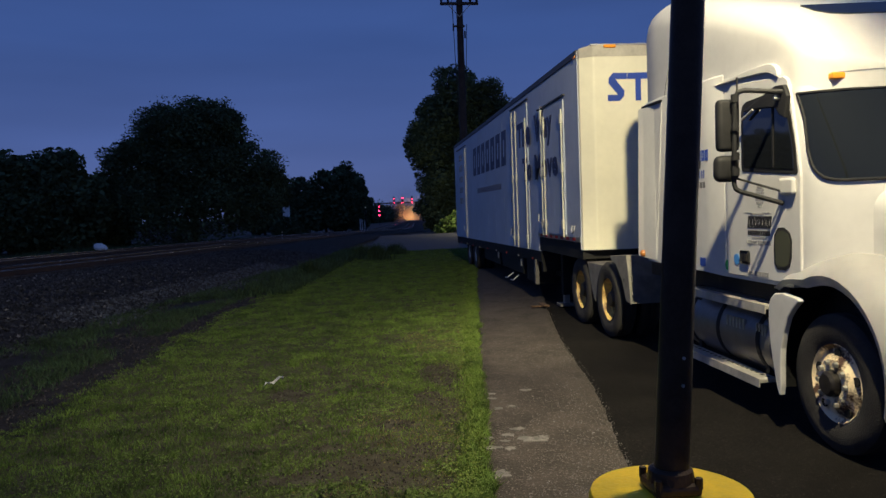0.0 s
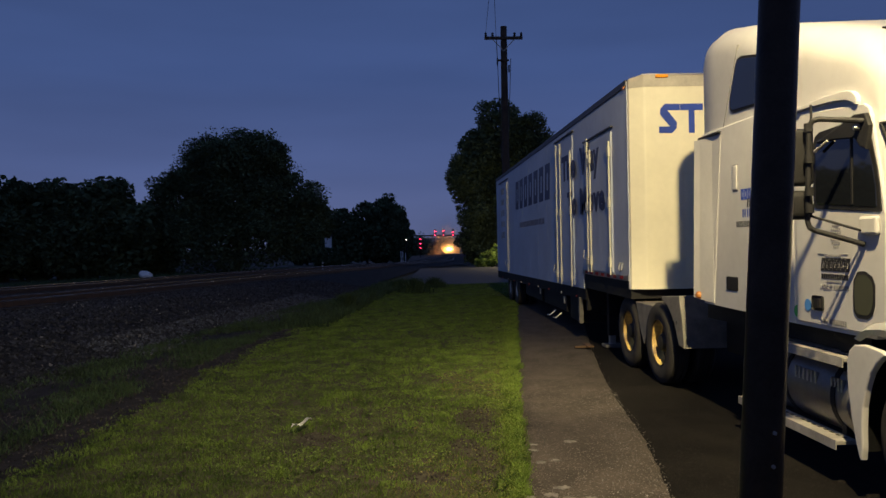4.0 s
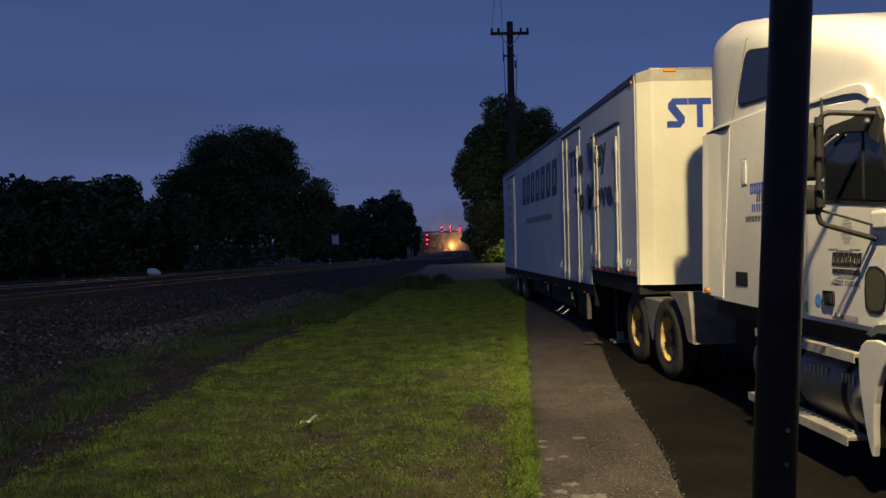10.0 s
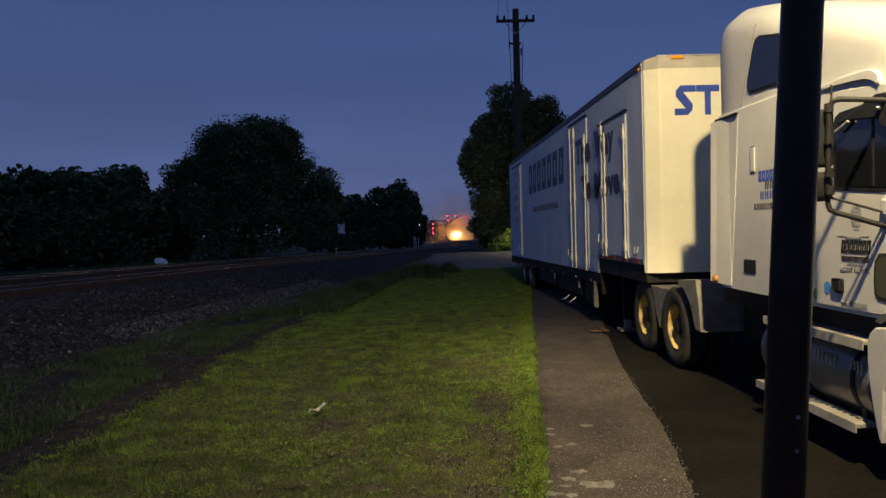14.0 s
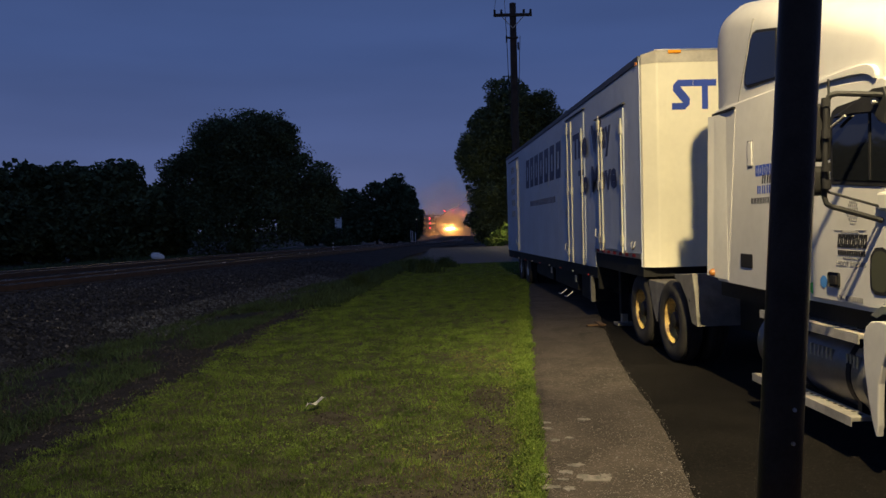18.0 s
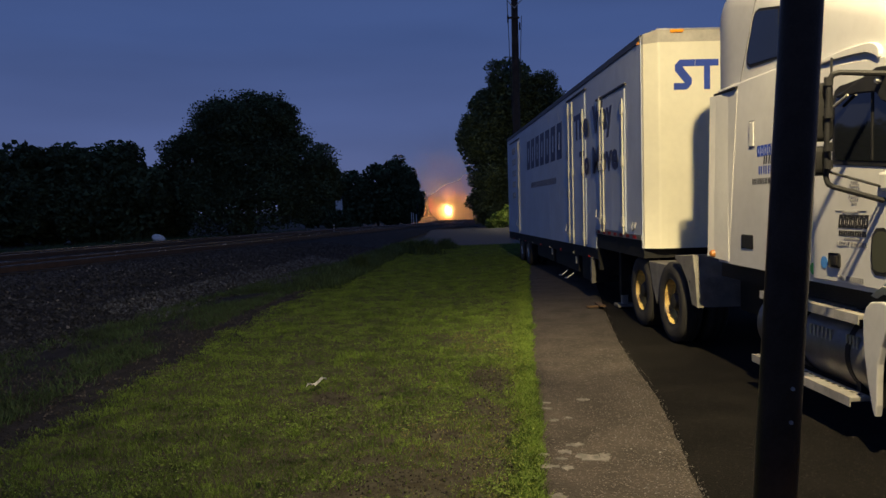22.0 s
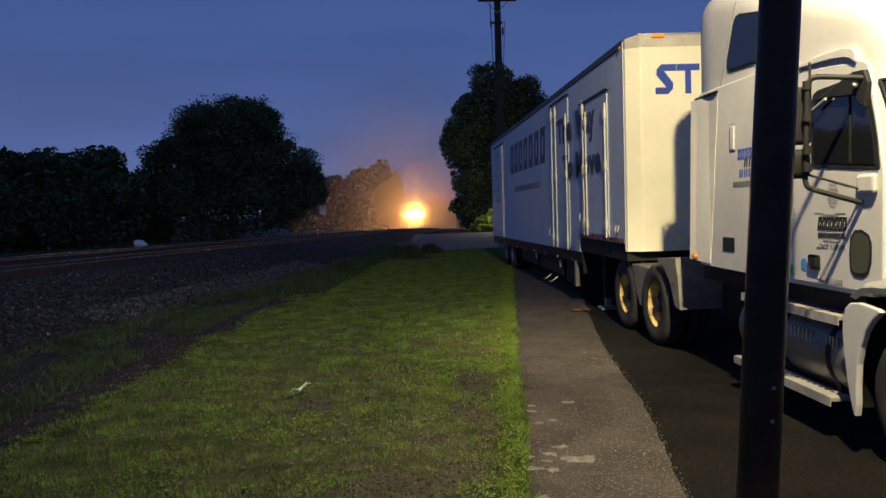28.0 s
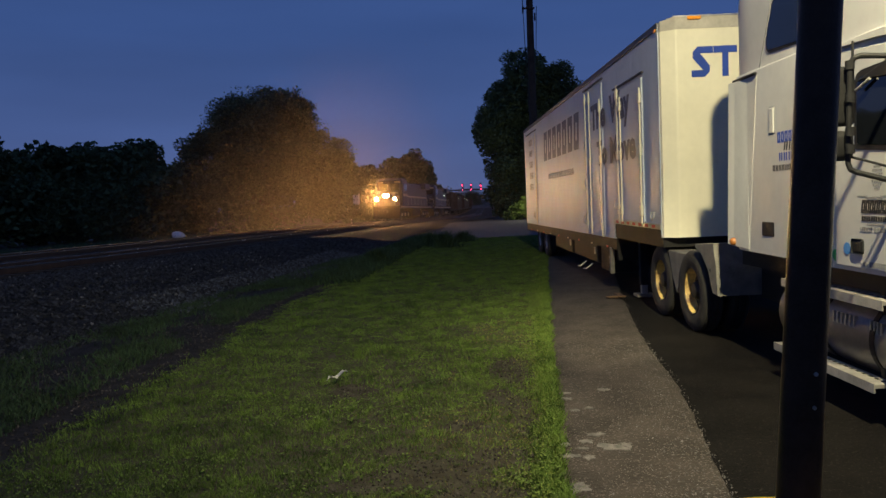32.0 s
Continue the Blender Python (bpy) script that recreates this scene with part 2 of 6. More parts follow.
M_PLASTIC = mat("black_plastic", (0.022, 0.022, 0.023), 0.6, spec=0.25, vary=0.3, scale=12, bump=0.1)
M_POST = mat("dark_bronze_post", (0.050, 0.033, 0.022), 0.34, spec=0.14, vary=0.35, scale=7, bump=0.12, bump_scale=90)
M_YELLOW = mat("yellow_base_paint", (0.86, 0.60, 0.012), 0.5, vary=0.16, scale=7, bump=0.25, bump_scale=45)
M_RAIL = mat("worn_rail", (0.42, 0.38, 0.33), 0.24, metal=1.0, vary=0.3, scale=3)
M_RUST = mat("rail_rust", (0.060, 0.035, 0.024), 0.85, vary=0.4, scale=5, bump=0.3)
M_TIE = mat("wooden_tie", (0.040, 0.032, 0.026), 0.92, vary=0.5, scale=3, bump=0.6)
M_LOCO = mat("locomotive_paint", (0.025, 0.035, 0.075), 0.45, vary=0.3, scale=1.5)
M_LOCO_STRIPE = mat("locomotive_stripe", (0.42, 0.38, 0.26), 0.5, vary=0.3, scale=2)
M_CAR = mat("freight_car_paint", (0.070, 0.045, 0.035), 0.7, vary=0.4, scale=1.0, bump=0.15)
M_CAR2 = mat("freight_car_grey", (0.10, 0.10, 0.10), 0.7, vary=0.4, scale=1.0, bump=0.15)
M_HEAD = mat("headlight_lens", (0.9, 0.8, 0.6), 0.2, vary=0.02, emit=(1.0, 0.52, 0.17), strength=15000)
M_DITCH = mat("ditch_light_lens", (0.9, 0.8, 0.6), 0.2, vary=0.02, emit=(1.0, 0.50, 0.15), strength=8500)
M_STEP = mat("walkway_lamp_lens", (0.8, 0.9, 0.7), 0.3, vary=0.02, emit=(0.75, 1.0, 0.55), strength=5)
M_SIGNAL = mat("red_signal_lens", (0.8, 0.05, 0.08), 0.3, vary=0.02, emit=(1.0, 0.03, 0.09), strength=13)
M_FARLAMP = mat("far_lamp_lens", (0.9, 0.9, 0.8), 0.3, vary=0.02, emit=(1.0, 0.85, 0.6), strength=12)
M_LITTER = mat("white_paper", (0.78, 0.77, 0.74), 0.8, vary=0.1, scale=20)
M_WALLPALE = mat("pale_siding", (0.70, 0.70, 0.70), 0.7, vary=0.1, scale=2)
M_ROOF = mat("dark_shingle", (0.05, 0.05, 0.055), 0.9, vary=0.3, scale=3)
M_WIRE = mat("cable_black", (0.02, 0.02, 0.02), 0.6, vary=0.1)


def glow_mist_material(name, share, reach):
    """Thin mist that stands in for headlight glow: nearly clear, it scatters a little of the light that passes through
    it, and thins out towards its rim.
    """
    m = bpy.data.materials.new(name)
    m.use_nodes = True
    n, l = m.node_tree.nodes, m.node_tree.links
    n.clear()
    out, mix = n.new("ShaderNodeOutputMaterial"), n.new("ShaderNodeMixShader")
    clear, scatter = n.new("ShaderNodeBsdfTransparent"), n.new("ShaderNodeBsdfTranslucent")
    scatter.inputs["Color"].default_value = (0.90, 0.72, 0.48, 1)
    tc, nz, mp, ln = n.new("ShaderNodeTexCoord"), n.new("ShaderNodeTexNoise"), n.new("ShaderNodeMapping"), n.new("ShaderNodeVectorMath")
    fade, mul = n.new("ShaderNodeMapRange"), n.new("ShaderNodeMath")
    nz.inputs["Scale"].default_value, nz.inputs["Detail"].default_value = 0.07, 1
    mp.inputs["Location"].default_value, mp.inputs["Scale"].default_value = (0, 0, -2.6), (1, 0, 1)
    ln.operation, mul.operation = "LENGTH", "MULTIPLY"
    fade.interpolation_type = "SMOOTHERSTEP"
    for k, v in (("From Min", 0.0), ("From Max", reach * 0.84), ("To Min", share * 2), ("To Max", 0.0)):
        fade.inputs[k].default_value = v
    l.new(tc.outputs["Object"], nz.inputs["Vector"])
    l.new(tc.outputs["Object"], mp.inputs["Vector"])
    l.new(mp.outputs[0], ln.inputs[0])
    l.new(ln.outputs["Value"], fade.inputs["Value"])
    l.new(fade.outputs[0], mul.inputs[0])
    l.new(nz.outputs["Fac"], mul.inputs[1])
    l.new(mul.outputs[0], mix.inputs[0])
    l.new(clear.outputs[0], mix.inputs[1])
    l.new(scatter.outputs[0], mix.inputs[2])
    l.new(mix.outputs[0], out.inputs[0])
    return m


def glass(name, colour, rough=0.04, coat=0.4):
    m = bpy.data.materials.new(name)
    m.use_nodes = True
    b = m.node_tree.nodes["Principled BSDF"]
    b.inputs["Base Color"].default_value = (*colour, 1)
    b.inputs["Roughness"].default_value = rough
    b.inputs["Specular IOR Level"].default_value = 0.6
    b.inputs["Coat Weight"].default_value = coat
    return m


M_GLASS = glass("tinted_cab_glass", (0.012, 0.014, 0.018))
M_SCREEN = glass("windscreen_glass", (0.012, 0.014, 0.015), 0.08, 0.0)
M_MIRROR = glass("mirror_face", (0.02, 0.02, 0.02))

# ---- mesh helpers ----


def obj(name, bm, material, smooth=False):
    me = bpy.data.meshes.new(name)
    bmesh.ops.recalc_face_normals(bm, faces=bm.faces)
    bm.to_mesh(me)
    bm.free()
    me.materials.append(material)
    if smooth:
        for p in me.polygons:
            p.use_smooth = True
        me.set_sharp_from_angle(angle=radians(38))
    return me


def world_origin(ob):
    p = Vector((0, 0, 0))
    while ob:
        p += ob.location
        ob = ob.parent
    return p


def part(name, bm, material, parent=None, label="", smooth=False):
    """Links a bmesh, drawn at its place in the world, as one mesh under its thing or part."""
    if parent:
        bmesh.ops.translate(bm, verts=bm.verts, vec=-world_origin(parent))
    ob = new(name, obj(name, bm, material, smooth))
    if parent:
        ob.parent = parent
    if label:
        ob["label"] = label
    return ob


def thing(name, place, label, category, group="", kind=""):
    e = new(name)
    e.location = place
    e.empty_display_size = 0.2
    return tagged(e, label, category, group, kind)


def box(x0, x1, y0, y1, z0, z1, bevel=0.0, bm=None, seg=2):
    bm2 = bmesh.new()
    bmesh.ops.create_cube(bm2, size=1)
    bmesh.ops.scale(bm2, verts=bm2.verts, vec=(x1 - x0, y1 - y0, z1 - z0))
    bmesh.ops.translate(bm2, verts=bm2.verts, vec=((x0 + x1) / 2, (y0 + y1) / 2, (z0 + z1) / 2))
    if bevel:
        bmesh.ops.bevel(bm2, geom=bm2.edges[:], offset=bevel, segments=seg, affect="EDGES", profile=0.5)
    return merge(bm, bm2)


def merge(bm, bm2):
    if bm is None:
        return bm2
    me = bpy.data.meshes.new("tmp")
    bm2.to_mesh(me)
    bm2.free()
    bm.from_mesh(me)
    bpy.data.meshes.remove(me)
    return bm


def rod(a, b, r, r2=None, seg=10, bm=None):
    """A round bar from a to b."""
    a, b = Vector(a), Vector(b)
    d = b - a
    bm2 = bmesh.new()
    bmesh.ops.create_cone(bm2, cap_ends=True, segments=seg, radius1=r, radius2=r if r2 is None else r2, depth=d.length)
    m = Matrix.Translation((a + b) / 2) @ d.to_track_quat("Z", "Y").to_matrix().to_4x4()
    bmesh.ops.transform(bm2, matrix=m, verts=bm2.verts)
    return merge(bm, bm2)


def tube(points, r, seg=8, bm=None):
    """A bent bar through points, with a ball at each bend."""
    for a, b in zip(points, points[1:]):
        bm = rod(a, b, r, seg=seg, bm=bm)
    for p in points[1:-1]:
        bm2 = bmesh.new()
        bmesh.ops.create_icosphere(bm2, subdivisions=1, radius=r * 1.04)
        bmesh.ops.translate(bm2, verts=bm2.verts, vec=p)
        bm = merge(bm, bm2)
    return bm


def lathe(profile, centre, axis="X", seg=32, bm=None, ends=(True, True)):
    """Turns a profile of (along, radius) round an axis through centre."""
    bm2 = bmesh.new()
    rings = []
    for a, r in profile:
        ring = []
        for i in range(seg):
            t = 2 * math.pi * i / seg
            u, v = r * math.cos(t), r * math.sin(t)
            p = {"X": (a, u, v), "Y": (u, a, v), "Z": (u, v, a)}[axis]
            ring.append(bm2.verts.new(Vector(p) + Vector(centre)))
        rings.append(ring)
    for p, q in zip(rings, rings[1:]):
        for i in range(seg):
            bm2.faces.new((p[i], p[(i + 1) % seg], q[(i + 1) % seg], q[i]))
    if ends[0]:
        bm2.faces.new(rings[0])
    if ends[1]:
        bm2.faces.new(rings[-1][::-1])
    return merge(bm, bm2)


def prism(outline, x0, x1, bevel=0.0, bm=None, seg=2):
    """Extrudes an outline of (y, z) from x0 to x1."""
    bm2 = bmesh.new()
    a = [bm2.verts.new((x0, y, z)) for y, z in outline]
    b = [bm2.verts.new((x1, y, z)) for y, z in outline]
    n = len(outline)
    bm2.faces.new(a)
    bm2.faces.new(b[::-1])
    for i in range(n):
        bm2.faces.new((a[i], b[i], b[(i + 1) % n], a[(i + 1) % n]))
    bmesh.ops.recalc_face_normals(bm2, faces=bm2.faces)
    if bevel:
        es = [e for e in bm2.edges if abs(e.verts[0].co.x - e.verts[1].co.x) < 1e-6]
        bmesh.ops.bevel(bm2, geom=es, offset=bevel, segments=seg, affect="EDGES", profile=0.5)
    return merge(bm, bm2)


def arch_loft(sections, cx, bm=None, n=6):
    """A skin over (y, half width, bottom z, top z, corner radius) sections."""
    bm2 = bmesh.new()
    rings = []
    for y, w, z0, z1, r in sections:
        pts = [(-w, z0), (-w, z0 + 0.33 * (z1 - r - z0)), (-w, z0 + 0.66 * (z1 - r - z0))]
        for i in range(n + 1):
            t = math.pi - math.pi / 2 * i / n
            pts.append((-w + r + r * math.cos(t), z1 - r + r * math.sin(t)))
        pts.append((0, z1 + 0.03))
        pts += [(-x, z) for x, z in reversed(pts[:-1])]
        rings.append([bm2.verts.new((cx + x, y, z)) for x, z in pts])
    for p, q in zip(rings, rings[1:]):
        k = len(p)
        for i in range(k):
            bm2.faces.new((p[i], p[(i + 1) % k], q[(i + 1) % k], q[i]))
    bm2.faces.new(rings[0])
    bm2.faces.new(rings[-1][::-1])
    return merge(bm, bm2)


def letters(text, size, m, material, parent, name="lettering", squeeze=1.0, bold=0.0, label="", shear=0.0, fit=None):
    """Raised lettering in the built-in font, as a mesh."""
    cu = bpy.data.curves.new(name, "FONT")
    cu.body, cu.size, cu.extrude, cu.offset, cu.resolution_u, cu.shear = text, size, 0.002, bold, 2, shear
    tmp = bpy.data.objects.new(name, cu)
    scene.collection.objects.link(tmp)
    me = bpy.data.meshes.new_from_object(tmp.evaluated_get(bpy.context.evaluated_depsgraph_get()))
    bpy.data.objects.remove(tmp)
    if fit:
        co = np.array([v.co for v in me.vertices])
        lo, hi = co.min(0), co.max(0)
        me.transform(Matrix.Diagonal((fit[0] / (hi[0] - lo[0]), fit[1] / (hi[1] - lo[1]), 1, 1)) @ Matrix.Translation((-lo[0], -lo[1], 0)))
    me.transform(m @ Matrix.Diagonal((squeeze, 1, 1, 1)))
    if parent:
        me.transform(Matrix.Translation(-world_origin(parent)))
    me.materials.clear()
    me.materials.append(material)
    ob = new(name, me)
    ob.parent = parent
    if label:
        ob["label"] = label
    return ob


def on_side(x, y, z):
    """The pose of lettering on a wall that faces -x, starting at y, z."""
    return Matrix(((0, 0, -1, x), (-1, 0, 0, y), (0, 1, 0, z), (0, 0, 0, 1)))


def mesh_np(name, verts, faces, material, smooth=False):
    """A mesh from arrays; faces all have one size."""
    me = bpy.data.meshes.new(name)
    k = faces.shape[1]
    me.vertices.add(len(verts))
    me.vertices.foreach_set("co", np.asarray(verts, np.float32).ravel())
    me.loops.add(faces.size)
    me.loops.foreach_set("vertex_index", faces.astype(np.int32).ravel())
    me.polygons.add(len(faces))
    me.polygons.foreach_set("loop_start", np.arange(0, faces.size, k, dtype=np.int32))
    me.polygons.foreach_set("loop_total", np.full(len(faces), k, np.int32))
    me.polygons.foreach_set("use_smooth", np.full(len(faces), smooth))
    me.update(calc_edges=True)
    me.materials.append(material)
    return me


# ---- the plan: tracks and levels ----


def hermite(xs, ys):
    xs, ys = np.array(xs, float), np.array(ys, float)
    m = np.gradient(ys, xs)

    def f(q):
        q = np.asarray(q, float)
        i = np.clip(np.searchsorted(xs, q) - 1, 0, len(xs) - 2)
        h = xs[i + 1] - xs[i]
        t = (q - xs[i]) / h
        inside = (2 * t**3 - 3 * t**2 + 1) * ys[i] + (t**3 - 2 * t**2 + t) * h * m[i] + (-2 * t**3 + 3 * t**2) * ys[i + 1] + (t**3 - t**2) * h * m[i + 1]
        low, high = ys[0] + (q - xs[0]) * m[0], ys[-1] + (q - xs[-1]) * m[-1]
        return np.where(q < xs[0], low, np.where(q > xs[-1], high, inside))
    return f


track_x = hermite((0, 20, 40, 60, 80, 95, 117, 140, 215, 275, 365, 470, 560, 700, 900), (-17.9, -15.0, -11.9, -8.7, -5.6, -3.15, -0.2, 1.95, 6.9, 10.7, 16.2, 23.3, 30.0, 41, 57))
rail_z = hermite((0, 20, 50, 80, 117, 140, 215, 275, 365, 560, 900), (0.96, 0.70, 0.30, -0.17, -0.90, -1.25, -2.0, -2.55, -3.4, -5.0, -7.5))
GAP = 4.8
grass_right = hermite((0, 5.3, 6.3, 8.4, 12.5, 19.3, 25.2, 36), (0.25, 0.8, 0.95, 1.21, 1.79, 2.73, 3.67, 5.3))
jag_edge = hermite((0, 5.2, 6.8, 8.9, 12.2, 13.2, 18, 40), (0.95, 1.85, 2.18, 2.47, 3.05, 3.25, 4.2, 8.0))
grass_left = hermite((0, 6, 9, 11, 17, 27, 36), (-3.5, -3.3, -3.15, -3.0, -2.4, -1.4, -0.4))
stone_foot = hermite((0, 10, 21, 30, 45, 60), (-6.6, -5.3, -3.5, -2.3, -0.6, 1.4))


def smooth01(t):
    t = np.clip(t, 0, 1)
    return t * t * (3 - 2 * t)


def ground_z(x, y):
    """The level of the ground."""
    x, y = np.asarray(x, float), np.asarray(y, float)
    yc = np.clip(y, -60, 900)
    zr = rail_z(np.maximum(yc, -10))
    xf = track_x(yc)
    xn = xf + GAP
    right = -0.02 + (zr - 0.7 + 0.02) * smooth01((yc - 56) / 45)
    left = zr - 0.75
    bed = zr - 0.22
    foot = np.where(y < 60, stone_foot(yc), xn + 6.5)
    edge = np.minimum(xn + 3.4, foot - 1.2)
    z = np.where(x > foot, right, np.where(x > edge, right + (bed - right) * smooth01((foot - x) / (foot - edge)), bed))
    lo = xf - 2.6
    return np.where(x < lo, bed + (left - bed) * smooth01((lo - x) / 2.4), z)


def sheet(name, xl, xr, ys, nx, lift, material, ragged=0.0, label="", category="", kind="structure", thick=0.0):
    """A strip of ground between two lines, over the stretch ys."""
    ys = np.asarray(ys, float)
    rng = np.random.default_rng(len(name))
    a, b = xl(ys), xr(ys)
    if ragged:
        a = a + rng.normal(0, ragged, len(ys))
        b = b + rng.normal(0, ragged, len(ys))
    u = np.linspace(0, 1, nx)
    X = a[:, None] + (b - a)[:, None] * u[None, :]
    Y = np.repeat(ys[:, None], nx, 1)
    Z = ground_z(X, Y) + lift
    if thick:
        Z[:, 0] -= thick
        Z[:, -1] -= thick
    V = np.stack((X, Y, Z), -1).reshape(-1, 3)
    i, j = np.meshgrid(np.arange(len(ys) - 1), np.arange(nx - 1), indexing="ij")
    p = (i * nx + j).ravel()
    F = np.stack((p, p + 1, p + nx + 1, p + nx), -1)
    return tagged(new(name, mesh_np(name, V, F, material, True)), label, category, kind=kind)


gx = np.concatenate((np.geomspace(1600, 50, 22) * -1, np.arange(-48, -20, 2.0), np.arange(-20, 12, 0.5), np.arange(12, 48, 3.0), np.geomspace(50, 1600, 22)))
gy = np.concatenate((np.geomspace(800, 22, 12) * -1, np.arange(-20, 0, 2.0), np.arange(0, 70, 1.0), np.arange(70, 300, 4.0), np.geomspace(300, 2600, 24)))
X, Y = np.meshgrid(gx, gy)
Z = ground_z(X, Y) - 0.06 - 0.03 * (np.abs(X) < 20)
V = np.stack((X, Y, Z), -1).reshape(-1, 3)
ii, jj = np.meshgrid(np.arange(len(gy) - 1), np.arange(len(gx) - 1), indexing="ij")
pp = (ii * len(gx) + jj).ravel()
F = np.stack((pp, pp + 1, pp + len(gx) + 1, pp + len(gx)), -1)
tagged(new("ground", mesh_np("ground", V, F, M_EARTH, True)), "dark weedy earth around the railway and the lot", "ground", kind="structure")

sheet("ballast_bed", lambda y: track_x(y) - 5.2, lambda y: np.where(y < 60, stone_foot(y), track_x(y) + GAP + 6.5), np.concatenate((np.arange(-30, 70, 0.6), np.arange(70, 420, 3.0))), 40, 0.0, M_BALLAST, label="grey crushed stone ballast under the two tracks", category="ballast")
sheet("dirt_strip", lambda y: stone_foot(y) - 0.15, lambda y: grass_left(y) + 0.7, np.arange(-10, 36, 0.4), 8, 0.006, M_DIRT, label="bare dark dirt strip with gravel beside the grass", category="dirt")
sheet("sod", lambda y: grass_left(y) + 0.22 + 0.16 * np.sin(y * 1.9) + 0.08 * np.sin(y * 4.7), lambda y: grass_right(y) + 0.02, np.arange(-10, 35, 0.25), 14, 0.012, M_SOD, ragged=0.05, label="short mown sod under the grass", category="grass")
sheet("old_asphalt_path", grass_right, jag_edge, np.arange(-10, 34, 0.12), 16, 0.035, M_OLD_ASPHALT, ragged=0.008, label="old cracked grey asphalt path with a crumbling edge", category="path", thick=0.05)
sheet("road", lambda y: jag_edge(y) - 0.1, lambda y: jag_edge(y) * 0 + 24, np.arange(-40, 60, 0.8), 20, 0.012, M_NEW_ASPHALT, label="dark new asphalt lot under the parked truck", category="asphalt")
sheet("far_drive", lambda y: 0 * y - 0.4 + 0.05 * (y - 34), lambda y: grass_right(np.minimum(y, 36)) + 0.02 * y + 16, np.arange(33.5, 57, 0.5), 20, 0.03, M_FAR_ROAD, ragged=0.03, label="pale grey asphalt drive across the far end", category="drive")

# ---- railway ----


def sweep(name, offset, ys, w, z0, z1, material, parent):
    """A bar of rectangular section along the track."""
    ys = np.asarray(ys, float)
    x = track_x(ys)
    dx = np.gradient(x, ys)
    n = np.stack((1 / np.sqrt(1 + dx**2), -dx / np.sqrt(1 + dx**2)), -1)
    z = rail_z(np.maximum(ys, -10))
    V = []
    for s, h in ((-w, z0), (w, z0), (w, z1), (-w, z1)):
        V.append(np.stack((x + n[:, 0] * (offset + s), ys + n[:, 1] * (offset + s), z + h), -1))
    V = np.stack(V, 1).reshape(-1, 3)
    k = np.arange(len(ys) - 1) * 4
    F = np.concatenate([np.stack((k + a, k + (a + 1) % 4, k + 4 + (a + 1) % 4, k + 4 + a), -1) for a in range(4)])
    ob = new(name, mesh_np(name, V, F, material))
    ob.parent = parent
    return ob


RAIL_Y = np.concatenate((np.arange(-30, 160, 1.5), np.arange(160, 640, 6.0)))
for off, word in ((0.0, "far"), (GAP, "near")):
    tr = thing("railway_track", (0, 0, 0), "steel railway track on wooden ties, curving in stone ballast", "railway track", "two parallel tracks", "structure")
    for s in (-0.7525, 0.7525):
        web = sweep("rail", off + s, RAIL_Y, 0.045, -0.16, -0.03, M_RUST, tr)
        sweep("rail_head", off + s, RAIL_Y, 0.036, -0.03, 0.0, M_RAIL, web)
    V, F = [], []
    for k, y in enumerate(np.arange(-10, 150, 0.55)):
        x, d = float(track_x(y)), float(track_x(y + 0.5) - track_x(y - 0.5))
        ax = Vector((1, -d, 0)).normalized()
        ay = Vector((d, 1, 0)).normalized()
        c = Vector((x, y, float(rail_z(y)) - 0.16)) + ax * off
        for sx, sy, sz in ((-1, -1, 0), (1, -1, 0), (1, 1, 0), (-1, 1, 0), (-1, -1, 1), (1, -1, 1), (1, 1, 1), (-1, 1, 1)):
            V.append(c + ax * (1.28 * sx) + ay * (0.11 * sy) + Vector((0, 0, -0.15 + 0.15 * sz)))
        b = 8 * k
        F += [(b, b + 1, b + 5, b + 4), (b + 1, b + 2, b + 6, b + 5), (b + 2, b + 3, b + 7, b + 6), (b + 3, b, b + 4, b + 7), (b + 4, b + 5, b + 6, b + 7)]
    ties = new("ties", mesh_np("ties", np.array([tuple(v) for v in V]), np.array(F), M_TIE))
    ties.parent = tr
    ties["kind"] = "stuff"

# ---- leaves, grass, stones ----


def leaf_quads(centres, size, rng, droop=0.3):
    """One folded leaf quad at each centre."""
    n = len(centres)
    u = rng.normal(size=(n, 3))
    u[:, 2] *= droop
    u /= np.linalg.norm(u, axis=1)[:, None]
    v = rng.normal(size=(n, 3))
    v -= (v * u).sum(1)[:, None] * u
    v /= np.linalg.norm(v, axis=1)[:, None]
    s = size * rng.uniform(0.6, 1.3, (n, 1))
    V = np.stack((centres - u * s, centres + v * s * 0.55, centres + u * s, centres - v * s * 0.55), 1).reshape(-1, 3)
    F = np.arange(4 * n).reshape(n, 4)
    return V, F


def crown_points(blobs, n, rng, clumps=60):
    """Leaf places in clumps over and inside the crown's lobes."""
    vol = np.array([b[3] * b[4] * b[5] for b in blobs]) ** 0.67
    pick = rng.choice(len(blobs), clumps, p=vol / vol.sum())
    B = np.array(blobs)[pick]
    d = rng.normal(size=(clumps, 3))
    d /= np.linalg.norm(d, axis=1)[:, None]
    c = B[:, :3] + d * B[:, 3:6] * rng.uniform(0.55, 0.98, (clumps, 1)) 
    r = B[:, 3:6].mean(1) * rng.uniform(0.20, 0.38, clumps)
    k = rng.integers(0, clumps, n)
    q = rng.normal(size=(n, 3))
    q /= np.linalg.norm(q, axis=1)[:, None]
    return c[k] + q * (r[k] * rng.uniform(0.25, 1.0, n) ** 0.5)[:, None] * np.array((1, 1, 0.8))


